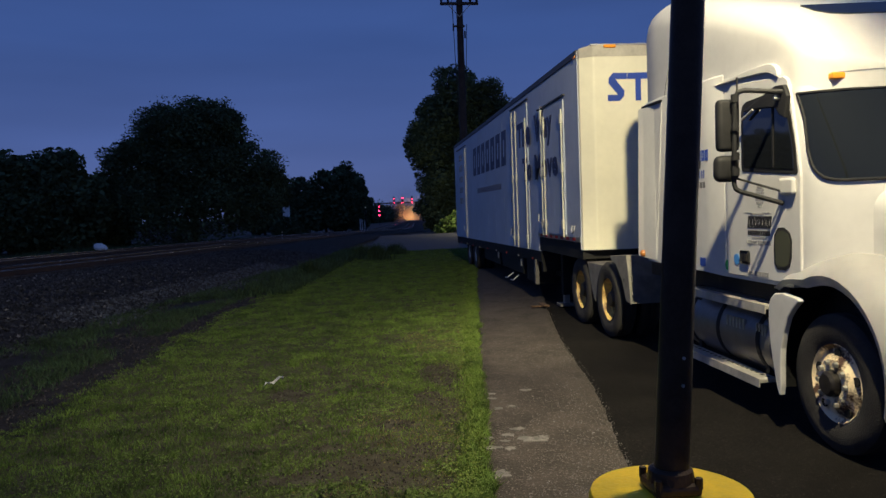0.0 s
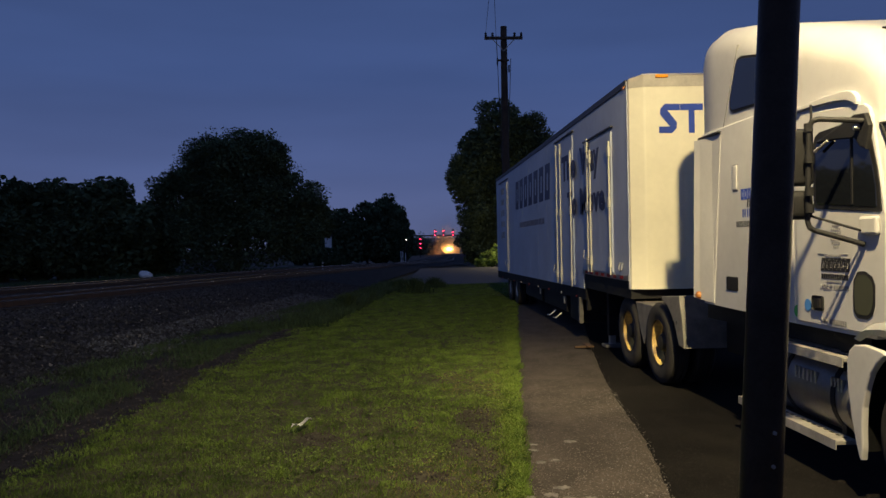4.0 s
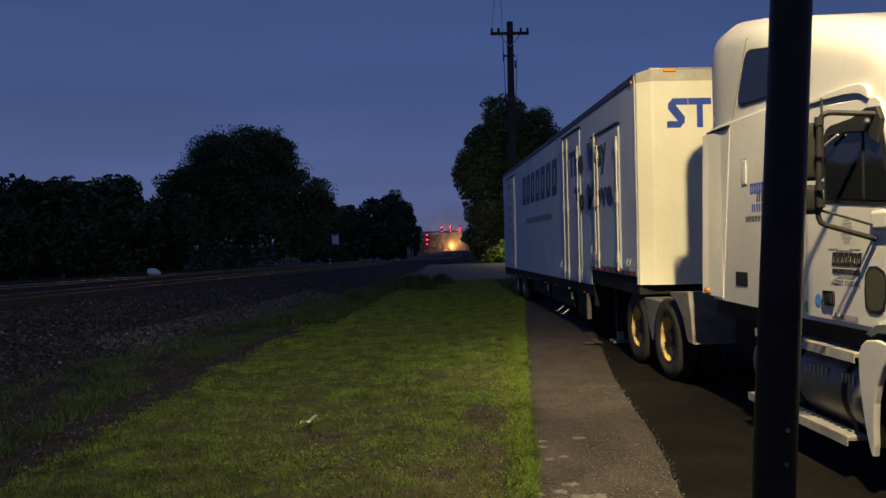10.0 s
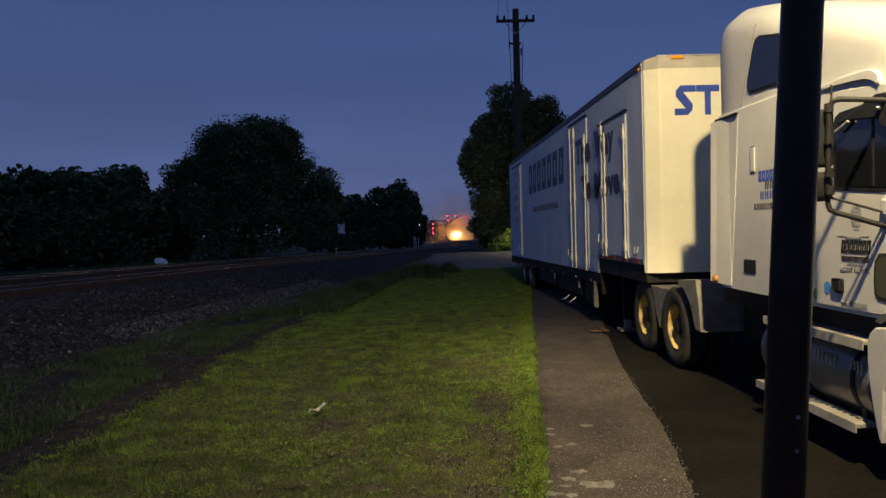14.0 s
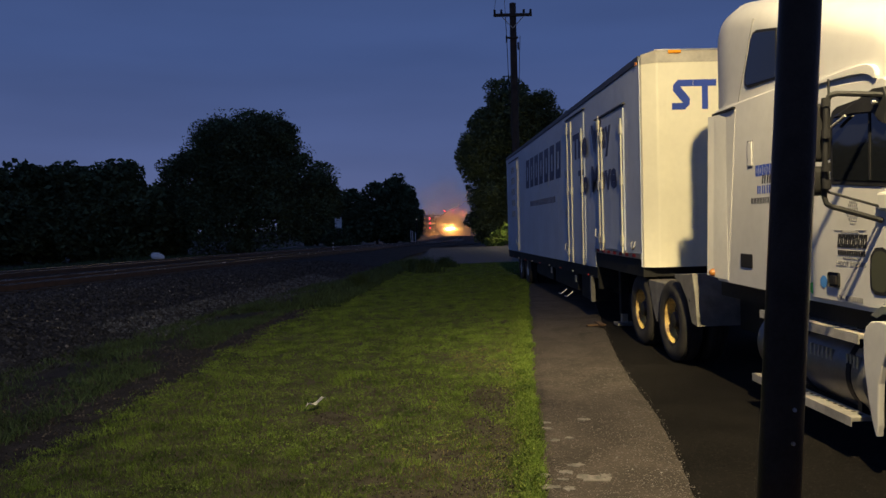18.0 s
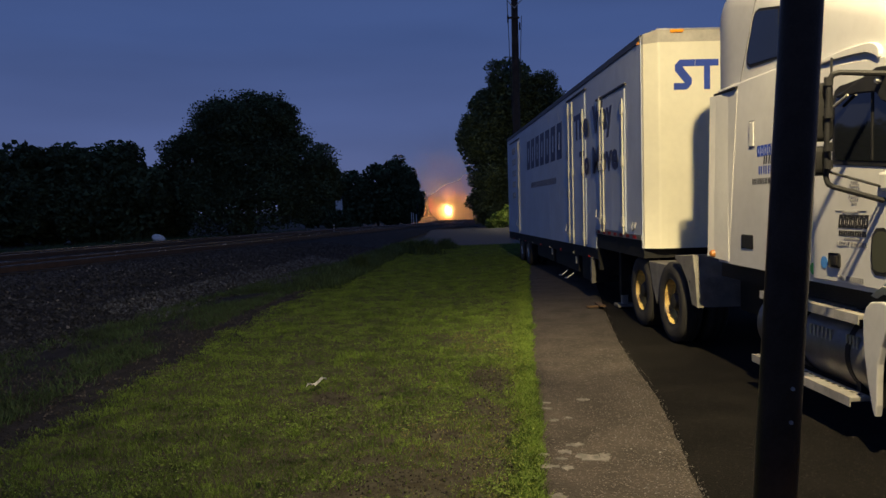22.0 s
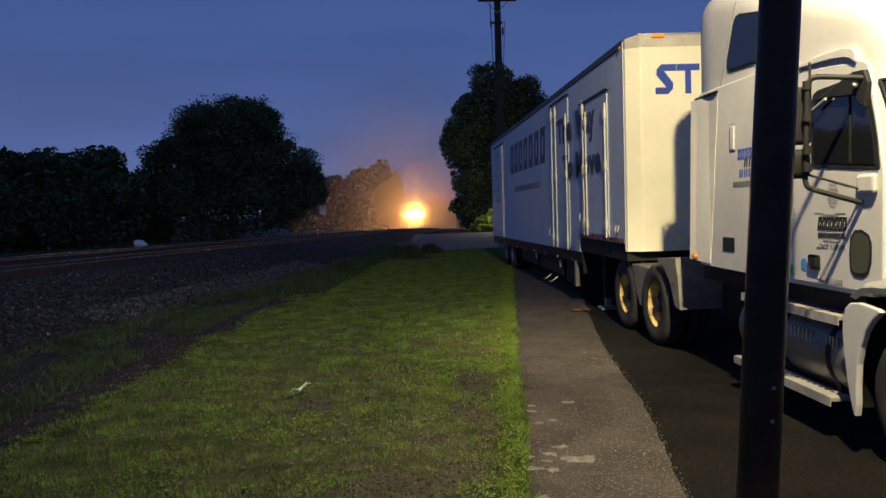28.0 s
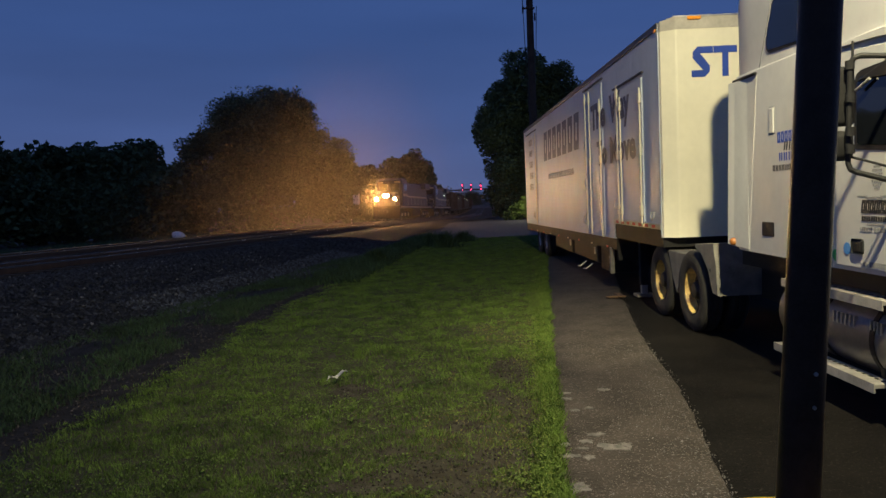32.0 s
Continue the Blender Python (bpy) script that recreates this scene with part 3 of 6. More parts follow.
def tree(name, base, blobs, trunk_r, n, leaf, seed, label, category="tree", group="", clumps=90, material=None, limbs=7):
    """A tapered trunk with limbs, and a crown of leaves in clumps. blobs: x, y, z, rx, ry, rz relative to the base."""
    rng = np.random.default_rng(seed)
    z0 = float(ground_z(base[0], base[1])) - 0.1
    t = thing(name, (base[0], base[1], z0), label, category, group)
    top = max(b[2] for b in blobs) 
    low = min(b[2] - b[5] for b in blobs)
    bend = Vector((rng.normal(0, 0.4), rng.normal(0, 0.4), 0))
    o = Vector((base[0], base[1], z0))
    p0, p1, p2 = o, o + Vector((0, 0, max(1.2, low + 1.2))) + bend * 0.3, o + Vector((0, 0, top * 0.8)) + bend
    bm = rod(p0, p1, trunk_r * 1.15, trunk_r * 0.8)
    bm = rod(p1, p2, trunk_r * 0.8, trunk_r * 0.25, bm=bm)
    trunk = part("trunk", bm, M_BARK, t)
    for i in range(limbs):
        b = blobs[i % len(blobs)]
        a = p1.lerp(p2, rng.uniform(0.0, 0.7))
        e = o + Vector((b[0] + rng.normal(0, b[3] * 0.3), b[1] + rng.normal(0, b[4] * 0.3), b[2] + rng.uniform(-0.2, 0.4) * b[5]))
        part("limb", rod(a, e, trunk_r * 0.35, trunk_r * 0.08, seg=7), M_BARK, trunk)
    C = crown_points(blobs, n, rng, clumps)
    C[:, 2] = np.maximum(C[:, 2], 0.15)
    V, F = leaf_quads(C, leaf, rng, 0.6)
    B = np.array(blobs)[rng.integers(0, len(blobs), n // 3)]
    q = rng.normal(size=(n // 3, 3))
    q *= (rng.uniform(0, 0.86, n // 3) ** 0.4 / np.linalg.norm(q, axis=1))[:, None]
    V2, F2 = leaf_quads(np.maximum(B[:, :3] + q * B[:, 3:6], (-99, -99, 0.3)), leaf * 1.5, rng, 0.6)
    V, F = np.concatenate((V, V2)), np.concatenate((F, F2 + len(V)))
    crown = new("crown", mesh_np("crown", V, F, material or M_LEAF))
    crown.parent = t
    return t


def polar(az, d):
    return (d * math.sin(radians(az)), d * math.cos(radians(az)))


# the big tree across the tracks, and the rows of trees beside it
cx, cy = polar(-13.2, 76)
tree("broad_tree", (cx, cy), [(0, 0, 8.6, 6.0, 5.5, 5.4), (-5.2, 1, 6.6, 4.2, 4.5, 4.4), (5.0, 0, 6.2, 4.2, 4.5, 4.2), (1.6, 0, 11.0, 4.1, 4, 3.7), (-1.6, 0, 10.6, 3.2, 4, 3.4), (0, -2, 3.6, 8.0, 4, 3.6), (7.6, 1, 5.4, 1.9, 2.5, 2.4), (-8.0, 0, 3.7, 2.4, 3, 3.6)], 0.55, 120000, 0.13, 3, "broad dark deciduous tree, nearly black against the dusk sky", group="trees across the tracks", clumps=420, limbs=12)
for az, d, h, w, sd in ((-31.5, 74, 9.8, 5.6, 11), (-28.2, 78, 10.0, 5.2, 12), (-25.0, 76, 9.9, 4.8, 13), (-22.0, 74, 9.9, 4.4, 14), (-36, 76, 10.0, 6.0, 15), (-19.6, 86, 8.4, 4.4, 16), (-26.6, 84, 9.4, 5.6, 17)):
    cx, cy = polar(az, d)
    tree("hedgerow_tree", (cx, cy), [(0, 0, h * 0.62, w * 0.62, w * 0.6, h * 0.36), (w * 0.3, 0, h * 0.36, w * 0.75, w * 0.7, h * 0.36), (-w * 0.35, 0, h * 0.34, w * 0.7, w * 0.7, h * 0.34)], 0.25, 16000, 0.22, sd, "dense dark tree in the row across the tracks", group="trees across the tracks", clumps=110)
for az, d, h, w, sd in ((-5.5, 166, 13.2, 6.2, 21), (-3.4, 170, 15.0, 6.6, 22), (-1.9, 174, 16.4, 5.6, 23), (-0.95, 170, 12.8, 3.6, 24), (-6.8, 166, 11.4, 5.0, 25), (-8.0, 170, 10.0, 5.0, 26)):
    cx, cy = polar(az, d)
    tree("distant_tree", (cx, cy), [(0, 0, h * 0.62, w * 0.7, w * 0.7, h * 0.36), (w * 0.3, 0, h * 0.36, w * 0.7, w * 0.7, h * 0.34), (-w * 0.3, 0, h * 0.34, w * 0.7, w * 0.7, h * 0.33)], 0.3, 13000, 0.36, sd, "dark rounded tree further along the railway", group="trees further along the railway", clumps=100)
# the tall tree behind the trailer
cx, cy = polar(6.8, 66)
tree("tall_tree", (cx, cy), [(0.4, 0, 11.7, 2.3, 2.6, 3.5), (-1.5, 0, 9.9, 2.2, 2.6, 2.6), (-2.6, 0, 7.9, 2.2, 2.6, 2.4), (2.6, 0, 10.3, 2.9, 2.6, 3.2), (-1.3, 0, 5.4, 2.6, 2.6, 3.6), (2.0, 1, 5.8, 4.2, 3, 4.8), (4.6, 1, 7.4, 2.8, 2.6, 4.2), (-1.6, 0, 2.4, 2.0, 2, 2.6)], 0.4, 80000, 0.115, 31, "tall dark tree with a ragged crown behind the trailer", clumps=340, limbs=9)
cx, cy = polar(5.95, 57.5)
tree("lit_bush", (cx, cy), [(0.1, 0, 0.75, 0.8, 0.7, 0.75), (0.8, 0.2, 1.0, 0.8, 0.8, 0.95), (-0.6, 0, 0.4, 0.5, 0.5, 0.4)], 0.06, 3200, 0.085, 41, "low green bush lit by a lamp and brightened in its leaf colour", "bush", clumps=40, material=M_LEAF_LAMPLIT)
# the wood behind the signals
rng = np.random.default_rng(5)
C = []
for i in range(90):
    az, d = (rng.uniform(-1.0, 2.3), rng.uniform(430, 560)) if i < 40 else (rng.uniform(2.0, 8.0), rng.uniform(980, 1100))
    x, y = polar(az, d)
    h = rng.uniform(7.5, 11.0) if i < 40 else rng.uniform(17, 24)
    if abs(x - float(track_x(y)) - 1) < 15:
        continue
    C.append(np.array((x, y, float(ground_z(x, y)) + h * 0.5)) + rng.normal(size=(1500, 3)) * np.array((3.0 * h / 8, 3.0, h * 0.27)))
V, F = leaf_quads(np.concatenate(C), 0.62, rng, 0.6)
tagged(new("far_wood", mesh_np("far_wood", V, F, M_LEAF)), "far dark wood behind the railway signals", "wood", kind="stuff")


def blades(name, pts, height, width, rng, material, label, lean=0.45, per=5, category="grass", spread=0.022):
    """Tufts of tapering blades at pts."""
    n = len(pts) * per
    base = np.repeat(pts, per, 0) + np.concatenate((rng.normal(0, spread, (n, 2)), np.zeros((n, 1))), 1)
    a = rng.uniform(0, 2 * np.pi, n)
    h = np.repeat(height, per) * rng.uniform(0.45, 1.2, n) if np.ndim(height) else height * rng.uniform(0.45, 1.25, n)
    w = np.repeat(width, per) if np.ndim(width) else np.full(n, width)
    side = np.stack((np.cos(a), np.sin(a), 0 * a), -1)
    b = rng.uniform(0, 2 * np.pi, n)
    out = np.stack((np.cos(b), np.sin(b), 0 * b), -1) * (h * lean * rng.uniform(0.2, 1.4, n))[:, None]
    up = np.array((0, 0, 1.0))
    mid = base + up * (h * 0.55)[:, None] + out * 0.35
    tip = base + up * h[:, None] + out
    V = np.stack((base - side * w[:, None], base + side * w[:, None], mid + side * w[:, None] * 0.8, mid - side * w[:, None] * 0.8, tip), 1).reshape(-1, 3)
    k = np.arange(n) * 5
    F = np.concatenate((np.stack((k, k + 1, k + 2), -1), np.stack((k, k + 2, k + 3), -1), np.stack((k + 3, k + 2, k + 4), -1)))
    return tagged(new(name, mesh_np(name, V, F, material)), label, category, kind="stuff")


def field(n, y0, y1, left, right, rng, power=1.0):
    y = y0 + (y1 - y0) * rng.uniform(0, 1, n) ** power
    x = left(y) + (right(y) - left(y)) * rng.uniform(0, 1, n)
    return x, y


def bare_soil(x, y, rough):
    """Where the lawn is worn down to the soil."""
    out = np.zeros(np.shape(x), bool)
    for bx, by, rx, ry in ((-0.08, 5.10, 0.42, 0.30), (0.40, 5.38, 0.24, 0.20), (0.22, 4.72, 0.30, 0.16), (-0.55, 4.95, 0.26, 0.14), (0.62, 6.75, 0.14, 0.32), (0.15, 6.1, 0.20, 0.16), (0.72, 6.05, 0.16, 0.35), (0.70, 8.0, 0.26, 0.8), (0.50, 7.0, 0.18, 0.3), (-0.9, 7.4, 0.2, 0.25), (-0.4, 5.6, 0.15, 0.12)):
        out |= ((x - bx) / rx) ** 2 + ((y - by) / ry) ** 2 + 0.8 * rough < 1
    return out


rng = np.random.default_rng(8)
x, y = field(62000, 4.0, 34, lambda q: grass_left(q) - 0.25, grass_right, rng, 1.7)
keep = np.array([noise.noise(Vector((a * 0.9, b * 0.9, 3))) for a, b in zip(x, y)])
patch = np.array([noise.noise(Vector((a * 0.35, b * 0.35, 9))) for a, b in zip(x, y)])
bare = bare_soil(x, y, keep)
bare &= rng.uniform(size=len(x)) < 0.9
bare |= x - grass_left(y) < 0.55 * keep + rng.normal(0, 0.10, len(x))
ok = ~bare
dry = ok & (grass_right(y) - x < 1.1) & (y < 11) & (keep < 0.15) & (rng.uniform(size=len(x)) < 0.30)
green = ok & ~dry
far = 1 + (y - 4) / 16
lift = np.stack((x, y, ground_z(x, y) + 0.008), -1)
blades("grass", lift[green], (0.026 + 0.016 * np.clip(keep + 0.5 * patch, -0.6, 0.9))[green] * (0.9 + 0.25 * far[green]), (0.0019 * far)[green], rng, M_GRASS, "short green lawn grass lit by a lamp, patchy and uneven", lean=0.9, per=6, spread=0.03)
blades("dry_grass", lift[dry], 0.026, 0.0022, rng, M_STRAW, "dry straw coloured grass blades in the lawn", lean=1.1, spread=0.03)
x, y = field(5200, 4.2, 26, lambda q: grass_left(q) + 0.1, grass_right, rng, 1.6)
tuft = np.array([noise.noise(Vector((a * 1.7, b * 1.7, 31))) for a, b in zip(x, y)]) + rng.normal(0, 0.1, len(x)) > 0.08
tuft &= ~bare_soil(x, y, 0.0)
blades("grass_tufts", np.stack((x, y, ground_z(x, y) + 0.008), -1)[tuft], 0.062 * rng.uniform(0.6, 1.3, int(tuft.sum())), 0.0028 * (1 + (y[tuft] - 4) / 18), rng, M_GRASS, "taller uneven tufts standing out of the lawn", lean=0.8, per=9, spread=0.03)
# the lawn goes on under and behind the camera
x, y = field(9000, -9, 4.1, lambda q: grass_left(np.maximum(q, 0)) + 0.3, lambda q: grass_right(np.maximum(q, 0)) - 0.03 + 0.085 * np.minimum(q, 0), rng)
blades("grass", np.stack((x, y, ground_z(x, y) + 0.008), -1), 0.036, 0.0045, rng, M_GRASS, "short green lawn grass in the dark behind the lamp", lean=0.9, spread=0.04)
# clover and other broad leaves low in the lawn
x, y = field(60000, 3.5, 20, grass_left, grass_right, rng, 2.0)
k1 = np.array([noise.noise(Vector((a * 1.3, b * 1.1, 5))) for a, b in zip(x, y)])
ok = (k1 + rng.normal(0, 0.12, len(x)) > 0.06) & ~bare_soil(x, y, k1)
n = int(ok.sum())
V, F = leaf_quads(np.stack((x[ok], y[ok], ground_z(x[ok], y[ok]) + 0.010 + rng.uniform(0.0, 0.034, n)), -1), 0.011, rng, 0.35)
tagged(new("clover", mesh_np("clover", V, F, M_CLOVER)), "low clover and broad leaves in the lawn", "clover", kind="stuff")
# broad-leaved weeds: low rosettes in loose colonies
V, F = [], []
count = 0
for i in range(1500):
    wy = 4.3 + 9 * rng.uniform() ** 1.5
    wx = float(grass_right(wy)) - abs(rng.normal(0, 1.0)) - 0.02
    if noise.noise(Vector((wx * 0.8, wy * 0.8, 21))) < -0.02 or bare_soil(wx, wy, 0.0):
        continue
    k = rng.integers(5, 10)
    a = rng.uniform(0, 6.283) + np.arange(k) * 2.4
    size = rng.uniform(0.010, 0.026) * (1 - 0.05 * (np.arange(k) % 3))
    rise = rng.uniform(0.15, 0.9, k)
    o = np.array((wx, wy, 0.012 + rng.uniform(0.0, 0.025)))
    d = np.stack((np.cos(a), np.sin(a), rise), -1)
    s = np.stack((-np.sin(a), np.cos(a), 0 * a), -1)
    tip = o + d * size[:, None] * np.array((1, 1, 0.8))
    mid = o + d * size[:, None] * np.array((0.55, 0.55, 0.75))
    V.append(np.stack((np.repeat(o[None], k, 0), mid - s * size[:, None] * 0.36, tip, mid + s * size[:, None] * 0.36), 1).reshape(-1, 3))
    F.append(np.arange(4 * k).reshape(k, 4) + count)
    count += 4 * k
tagged(new("broadleaf_weeds", mesh_np("broadleaf_weeds", np.concatenate(V), np.concatenate(F), M_CLOVER)), "low broad-leaved weeds in the lamplit lawn", "weeds", kind="stuff")
# lush leaves that spill over the path's edge; their brighter colour adds to the lamplight there
y = 4 + 22 * rng.uniform(0, 1, 11000) ** 1.6
x = grass_right(y) - np.abs(rng.normal(0, 0.24, 11000)) - 0.01 + 0.025 * np.sin(y * 5.1) + 0.02 * np.sin(y * 13.7)
V, F = leaf_quads(np.stack((x, y, 0.02 + rng.uniform(0, 0.045, 11000)), -1), 0.009, rng, 0.5)
tagged(new("edge_clover", mesh_np("edge_clover", V, F, M_LUSH_LIT)), "lush low weeds spilling over the path's edge, brightened in colour towards the lamp", "weeds", kind="stuff")
y = 4.2 + 20 * rng.uniform(0, 1, 3600) ** 1.6
wave = np.array([noise.noise(Vector((3.1, b * 2.3, 40))) + 0.6 * noise.noise(Vector((8.2, b * 6.5, 41))) for b in y])
x = grass_right(y) + 0.07 * wave - np.abs(rng.normal(0, 0.09, len(y)))
blades("edge_grass", np.stack((x, y, ground_z(x, y) + 0.02), -1), 0.05 * rng.uniform(0.6, 1.4, len(y)), 0.0026 * (1 + (y - 4) / 16), rng, M_GRASS, "uneven grass leaning over the path's edge", lean=1.1, per=7, spread=0.025)
x, y = field(15000, 4.5, 26, lambda q: stone_foot(q) - 0.35, lambda q: np.maximum(stone_foot(q) + 0.35, grass_left(q) - 0.5), rng, 1.3)
ok = np.array([noise.noise(Vector((a * 0.9, b * 0.5, 1))) for a, b in zip(x, y)]) + rng.normal(0, 0.12, len(x)) > -0.03
blades("weeds", np.stack((x, y, ground_z(x, y)), -1)[ok], 0.085 * rng.uniform(0.4, 1.5, int(ok.sum())), 0.0045, rng, M_WEED, "low soft weeds along the foot of the ballast", lean=1.0, category="weeds", spread=0.05)
x, y = field(2200, 17, 36, lambda q: grass_left(q) - 0.9, lambda q: grass_left(q) + 0.5, rng)
blades("verge_weeds", np.stack((x, y, ground_z(x, y)), -1), 0.20, 0.009, rng, M_WEED, "taller dark weeds between the lawn and the ballast", lean=0.7, category="weeds")
x, y = field(5200, 12, 110, lambda q: track_x(q) - 16, lambda q: track_x(q) - 4.6, rng)
blades("trackside_weeds", np.stack((x, y, ground_z(x, y)), -1), 0.42, 0.022, rng, M_WEED, "tall brown-green weeds beyond the tracks", lean=0.6, category="weeds")
for px, py, r, h, sd in ((0.15, 28.5, 0.6, 0.55, 1), (-0.5, 30.5, 0.5, 0.45, 2), (-1.9, 22.0, 0.35, 0.4, 3), (1.0, 31.5, 0.5, 0.4, 4)):
    r2 = np.random.default_rng(sd)
    q = r2.normal(0, r * 0.45, (260, 2))
    P = np.stack((px + q[:, 0], py + q[:, 1], ground_z(px + q[:, 0], py + q[:, 1])), -1)
    hh = h * np.exp(-(q**2).sum(1) / (r * r)) + 0.08
    blades("weed_clump", P, hh, np.full(260, 0.012), r2, M_WEED, "dark leafy clump of tall weeds at the lawn's edge", lean=0.5, category="weeds")


def stones(name, pts, size, rng, material, label, category="ballast"):
    """Loose angular stones: squashed, jittered octahedra."""
    n = len(pts)
    o = np.array(((1, 0, 0), (-1, 0, 0), (0, 1, 0), (0, -1, 0), (0, 0, 1), (0, 0, -1)), float)
    f = np.array(((0, 2, 4), (2, 1, 4), (1, 3, 4), (3, 0, 4), (2, 0, 5), (1, 2, 5), (3, 1, 5), (0, 3, 5)))
    s = size * rng.uniform(0.5, 1.5, (n, 1, 1)) * rng.uniform(0.6, 1.2, (n, 1, 3))
    a = rng.uniform(0, 2 * np.pi, n)
    R = np.zeros((n, 3, 3))
    R[:, 0, 0], R[:, 0, 1], R[:, 1, 0], R[:, 1, 1], R[:, 2, 2] = np.cos(a), -np.sin(a), np.sin(a), np.cos(a), 1
    R[:, 0, 2], R[:, 1, 2] = rng.normal(0, 0.4, n), rng.normal(0, 0.4, n)
    v = o[None] * s + rng.normal(0, size * 0.2, (n, 6, 3))
    V = np.einsum("nij,nkj->nki", R, v) + pts[:, None, :]
    F = (f[None] + 6 * np.arange(n)[:, None, None]).reshape(-1, 3)
    return tagged(new(name, mesh_np(name, V.reshape(-1, 3), F, material)), label, category, kind="stuff")


x, y = field(52000, 6, 34, lambda q: np.maximum(track_x(q) + GAP - 1.2, -1.1 * q + 0), lambda q: stone_foot(q) + 0.1, rng, 1.3)
stones("ballast_stones", np.stack((x, y, ground_z(x, y) + 0.005), -1), 0.028, rng, M_STONE, "loose grey crushed ballast stones")
x, y = field(5200, 4, 17, lambda q: stone_foot(q) + 0.6, lambda q: grass_left(q) + 0.1, rng, 1.2)
stones("strip_gravel", np.stack((x, y, ground_z(x, y) + 0.01), -1), 0.011, rng, M_GRAVEL, "scattered brown gravel on the dirt strip", "gravel")
x, y = field(5200, 13.5, 27, lambda q: stone_foot(q) - 1.3, lambda q: stone_foot(q) + 0.15, rng)
ok = np.array([noise.noise(Vector((a * 0.6, b * 0.3, 7))) for a, b in zip(x, y)]) + rng.normal(0, 0.15, len(x)) > -0.05
stones("foot_stones", np.stack((x, y, ground_z(x, y) + 0.015), -1)[ok], 0.027, rng, M_FOOT_STONE, "clean blue-grey stones at the foot of the ballast")
x, y = field(420, 6, 24, lambda q: np.maximum(track_x(q) + GAP - 1.0, -1.1 * q), lambda q: stone_foot(q) + 0.2, rng, 1.3)
stones("pale_stones", np.stack((x, y, ground_z(x, y) + 0.02), -1), 0.026, rng, M_PALE_STONE, "scattered paler stones on the ballast")
# crumbs of soil and small stones on the worn places of the lawn
x, y = field(9000, 4.4, 10, lambda q: grass_right(q) - 2.2, lambda q: grass_right(q) - 0.05, rng)
ok = bare_soil(x, y, 0.0)
stones("soil_crumbs", np.stack((x[ok], y[ok], 0 * x[ok] - 0.004), -1), 0.008, rng, M_GRAVEL, "brown soil crumbs and grit on worn places in the lawn", "soil")
# bits of dry leaf in the grass
x, y = field(520, 4.3, 12, lambda q: grass_right(q) - 2.0, lambda q: grass_right(q) - 0.02, rng, 1.6)
V, F = leaf_quads(np.stack((x, y, ground_z(x, y) + 0.035), -1), 0.009, rng, 0.3)
tagged(new("dry_leaf_bits", mesh_np("dry_leaf_bits", V, F, M_STRAW)), "pale dry leaf bits scattered in the lawn", "leaf litter", kind="stuff")
# crumbs of asphalt along the broken edge, grit on the path
y = 4 + 9 * rng.uniform(0, 1, 220) ** 1.5
x = jag_edge(y) - np.abs(rng.normal(0, 0.12, 220)) + 0.006
stones("asphalt_crumbs", np.stack((x, y, 0 * x + 0.012), -1), 0.005, rng, M_PATCH, "pale asphalt crumbs along the path's broken edge", "gravel")
x, y = field(900, 4.3, 13, grass_right, jag_edge, rng, 1.7)
stones("path_grit", np.stack((x, y, 0 * x + 0.017), -1), 0.0036, rng, M_PATCH, "pale grit scattered over the old path", "gravel")

y = 4.3 + 5 * rng.uniform(0, 1, 1500) ** 1.7
x = jag_edge(y) - np.abs(rng.normal(0, 0.36, 1500)) - 0.01
x = np.maximum(x, grass_right(y) + 0.03)
stones("path_pebbles", np.stack((x, y, 0 * x + 0.016), -1), 0.0052, rng, M_PALE_STONE, "small pale pebbles loose on the worn path", "gravel")

# ---- lamp post ----
LPX, LPY = 1.197, 2.74
lamp = thing("street_lamp", (LPX, LPY, 0), "dark bronze lamp post on a round yellow concrete base", "street lamp")
part("base", lathe([(0, 0.32), (0.02, 0.335), (0.605, 0.335), (0.63, 0.325), (0.638, 0.305)], (LPX, LPY, 0), "Z", 48), M_YELLOW, lamp, "round concrete base painted yellow", True)
LEAN = Vector((0.056, 0.0, 1.0))


def post_at(z):
    return Vector((LPX, LPY, 0)) + LEAN * (z - 0.6) + Vector((0, 0, 0.6))


post = part("post", rod(post_at(0.64), post_at(6.3), 0.070, 0.058, 28), M_POST, lamp, "dark bronze round post", True)
flange = part("base_cover", box(LPX - 0.10, LPX + 0.10, LPY - 0.10, LPY + 0.10, 0.638, 0.69, 0.02), M_POST, lamp, "dark square anchor cover")
part("collar", lathe([(0.685, 0.098), (0.73, 0.09), (0.74, 0.072)], (LPX + 0.002, LPY, 0), "Z", 24), M_POST, flange)
for sx, sy in ((-1, -1), (1, -1), (1, 1), (-1, 1)):
    part("anchor_bolt", rod((LPX + sx * 0.085, LPY + sy * 0.085, 0.67), (LPX + sx * 0.085, LPY + sy * 0.085, 0.715), 0.016, seg=6), M_POST, flange)
for z in (1.205, 1.093):
    c = post_at(z)
    part("screw", rod(c + Vector((0.005, -0.066, 0)), c + Vector((0.005, -0.074, 0)), 0.007, seg=8), M_STEEL, post, "small bright steel screw")
part("arm", rod(post_at(6.15), (LAMP_AT[0], LAMP_AT[1], LAMP_AT[2] + 0.20), 0.03), M_POST, lamp)
part("lamp_head", box(LAMP_AT[0] - 0.28, LAMP_AT[0] + 0.28, LAMP_AT[1] - 0.16, LAMP_AT[1] + 0.16, LAMP_AT[2] + 0.20, LAMP_AT[2] + 0.32, 0.03), M_POST, lamp, "flat dark lamp head above the lot")

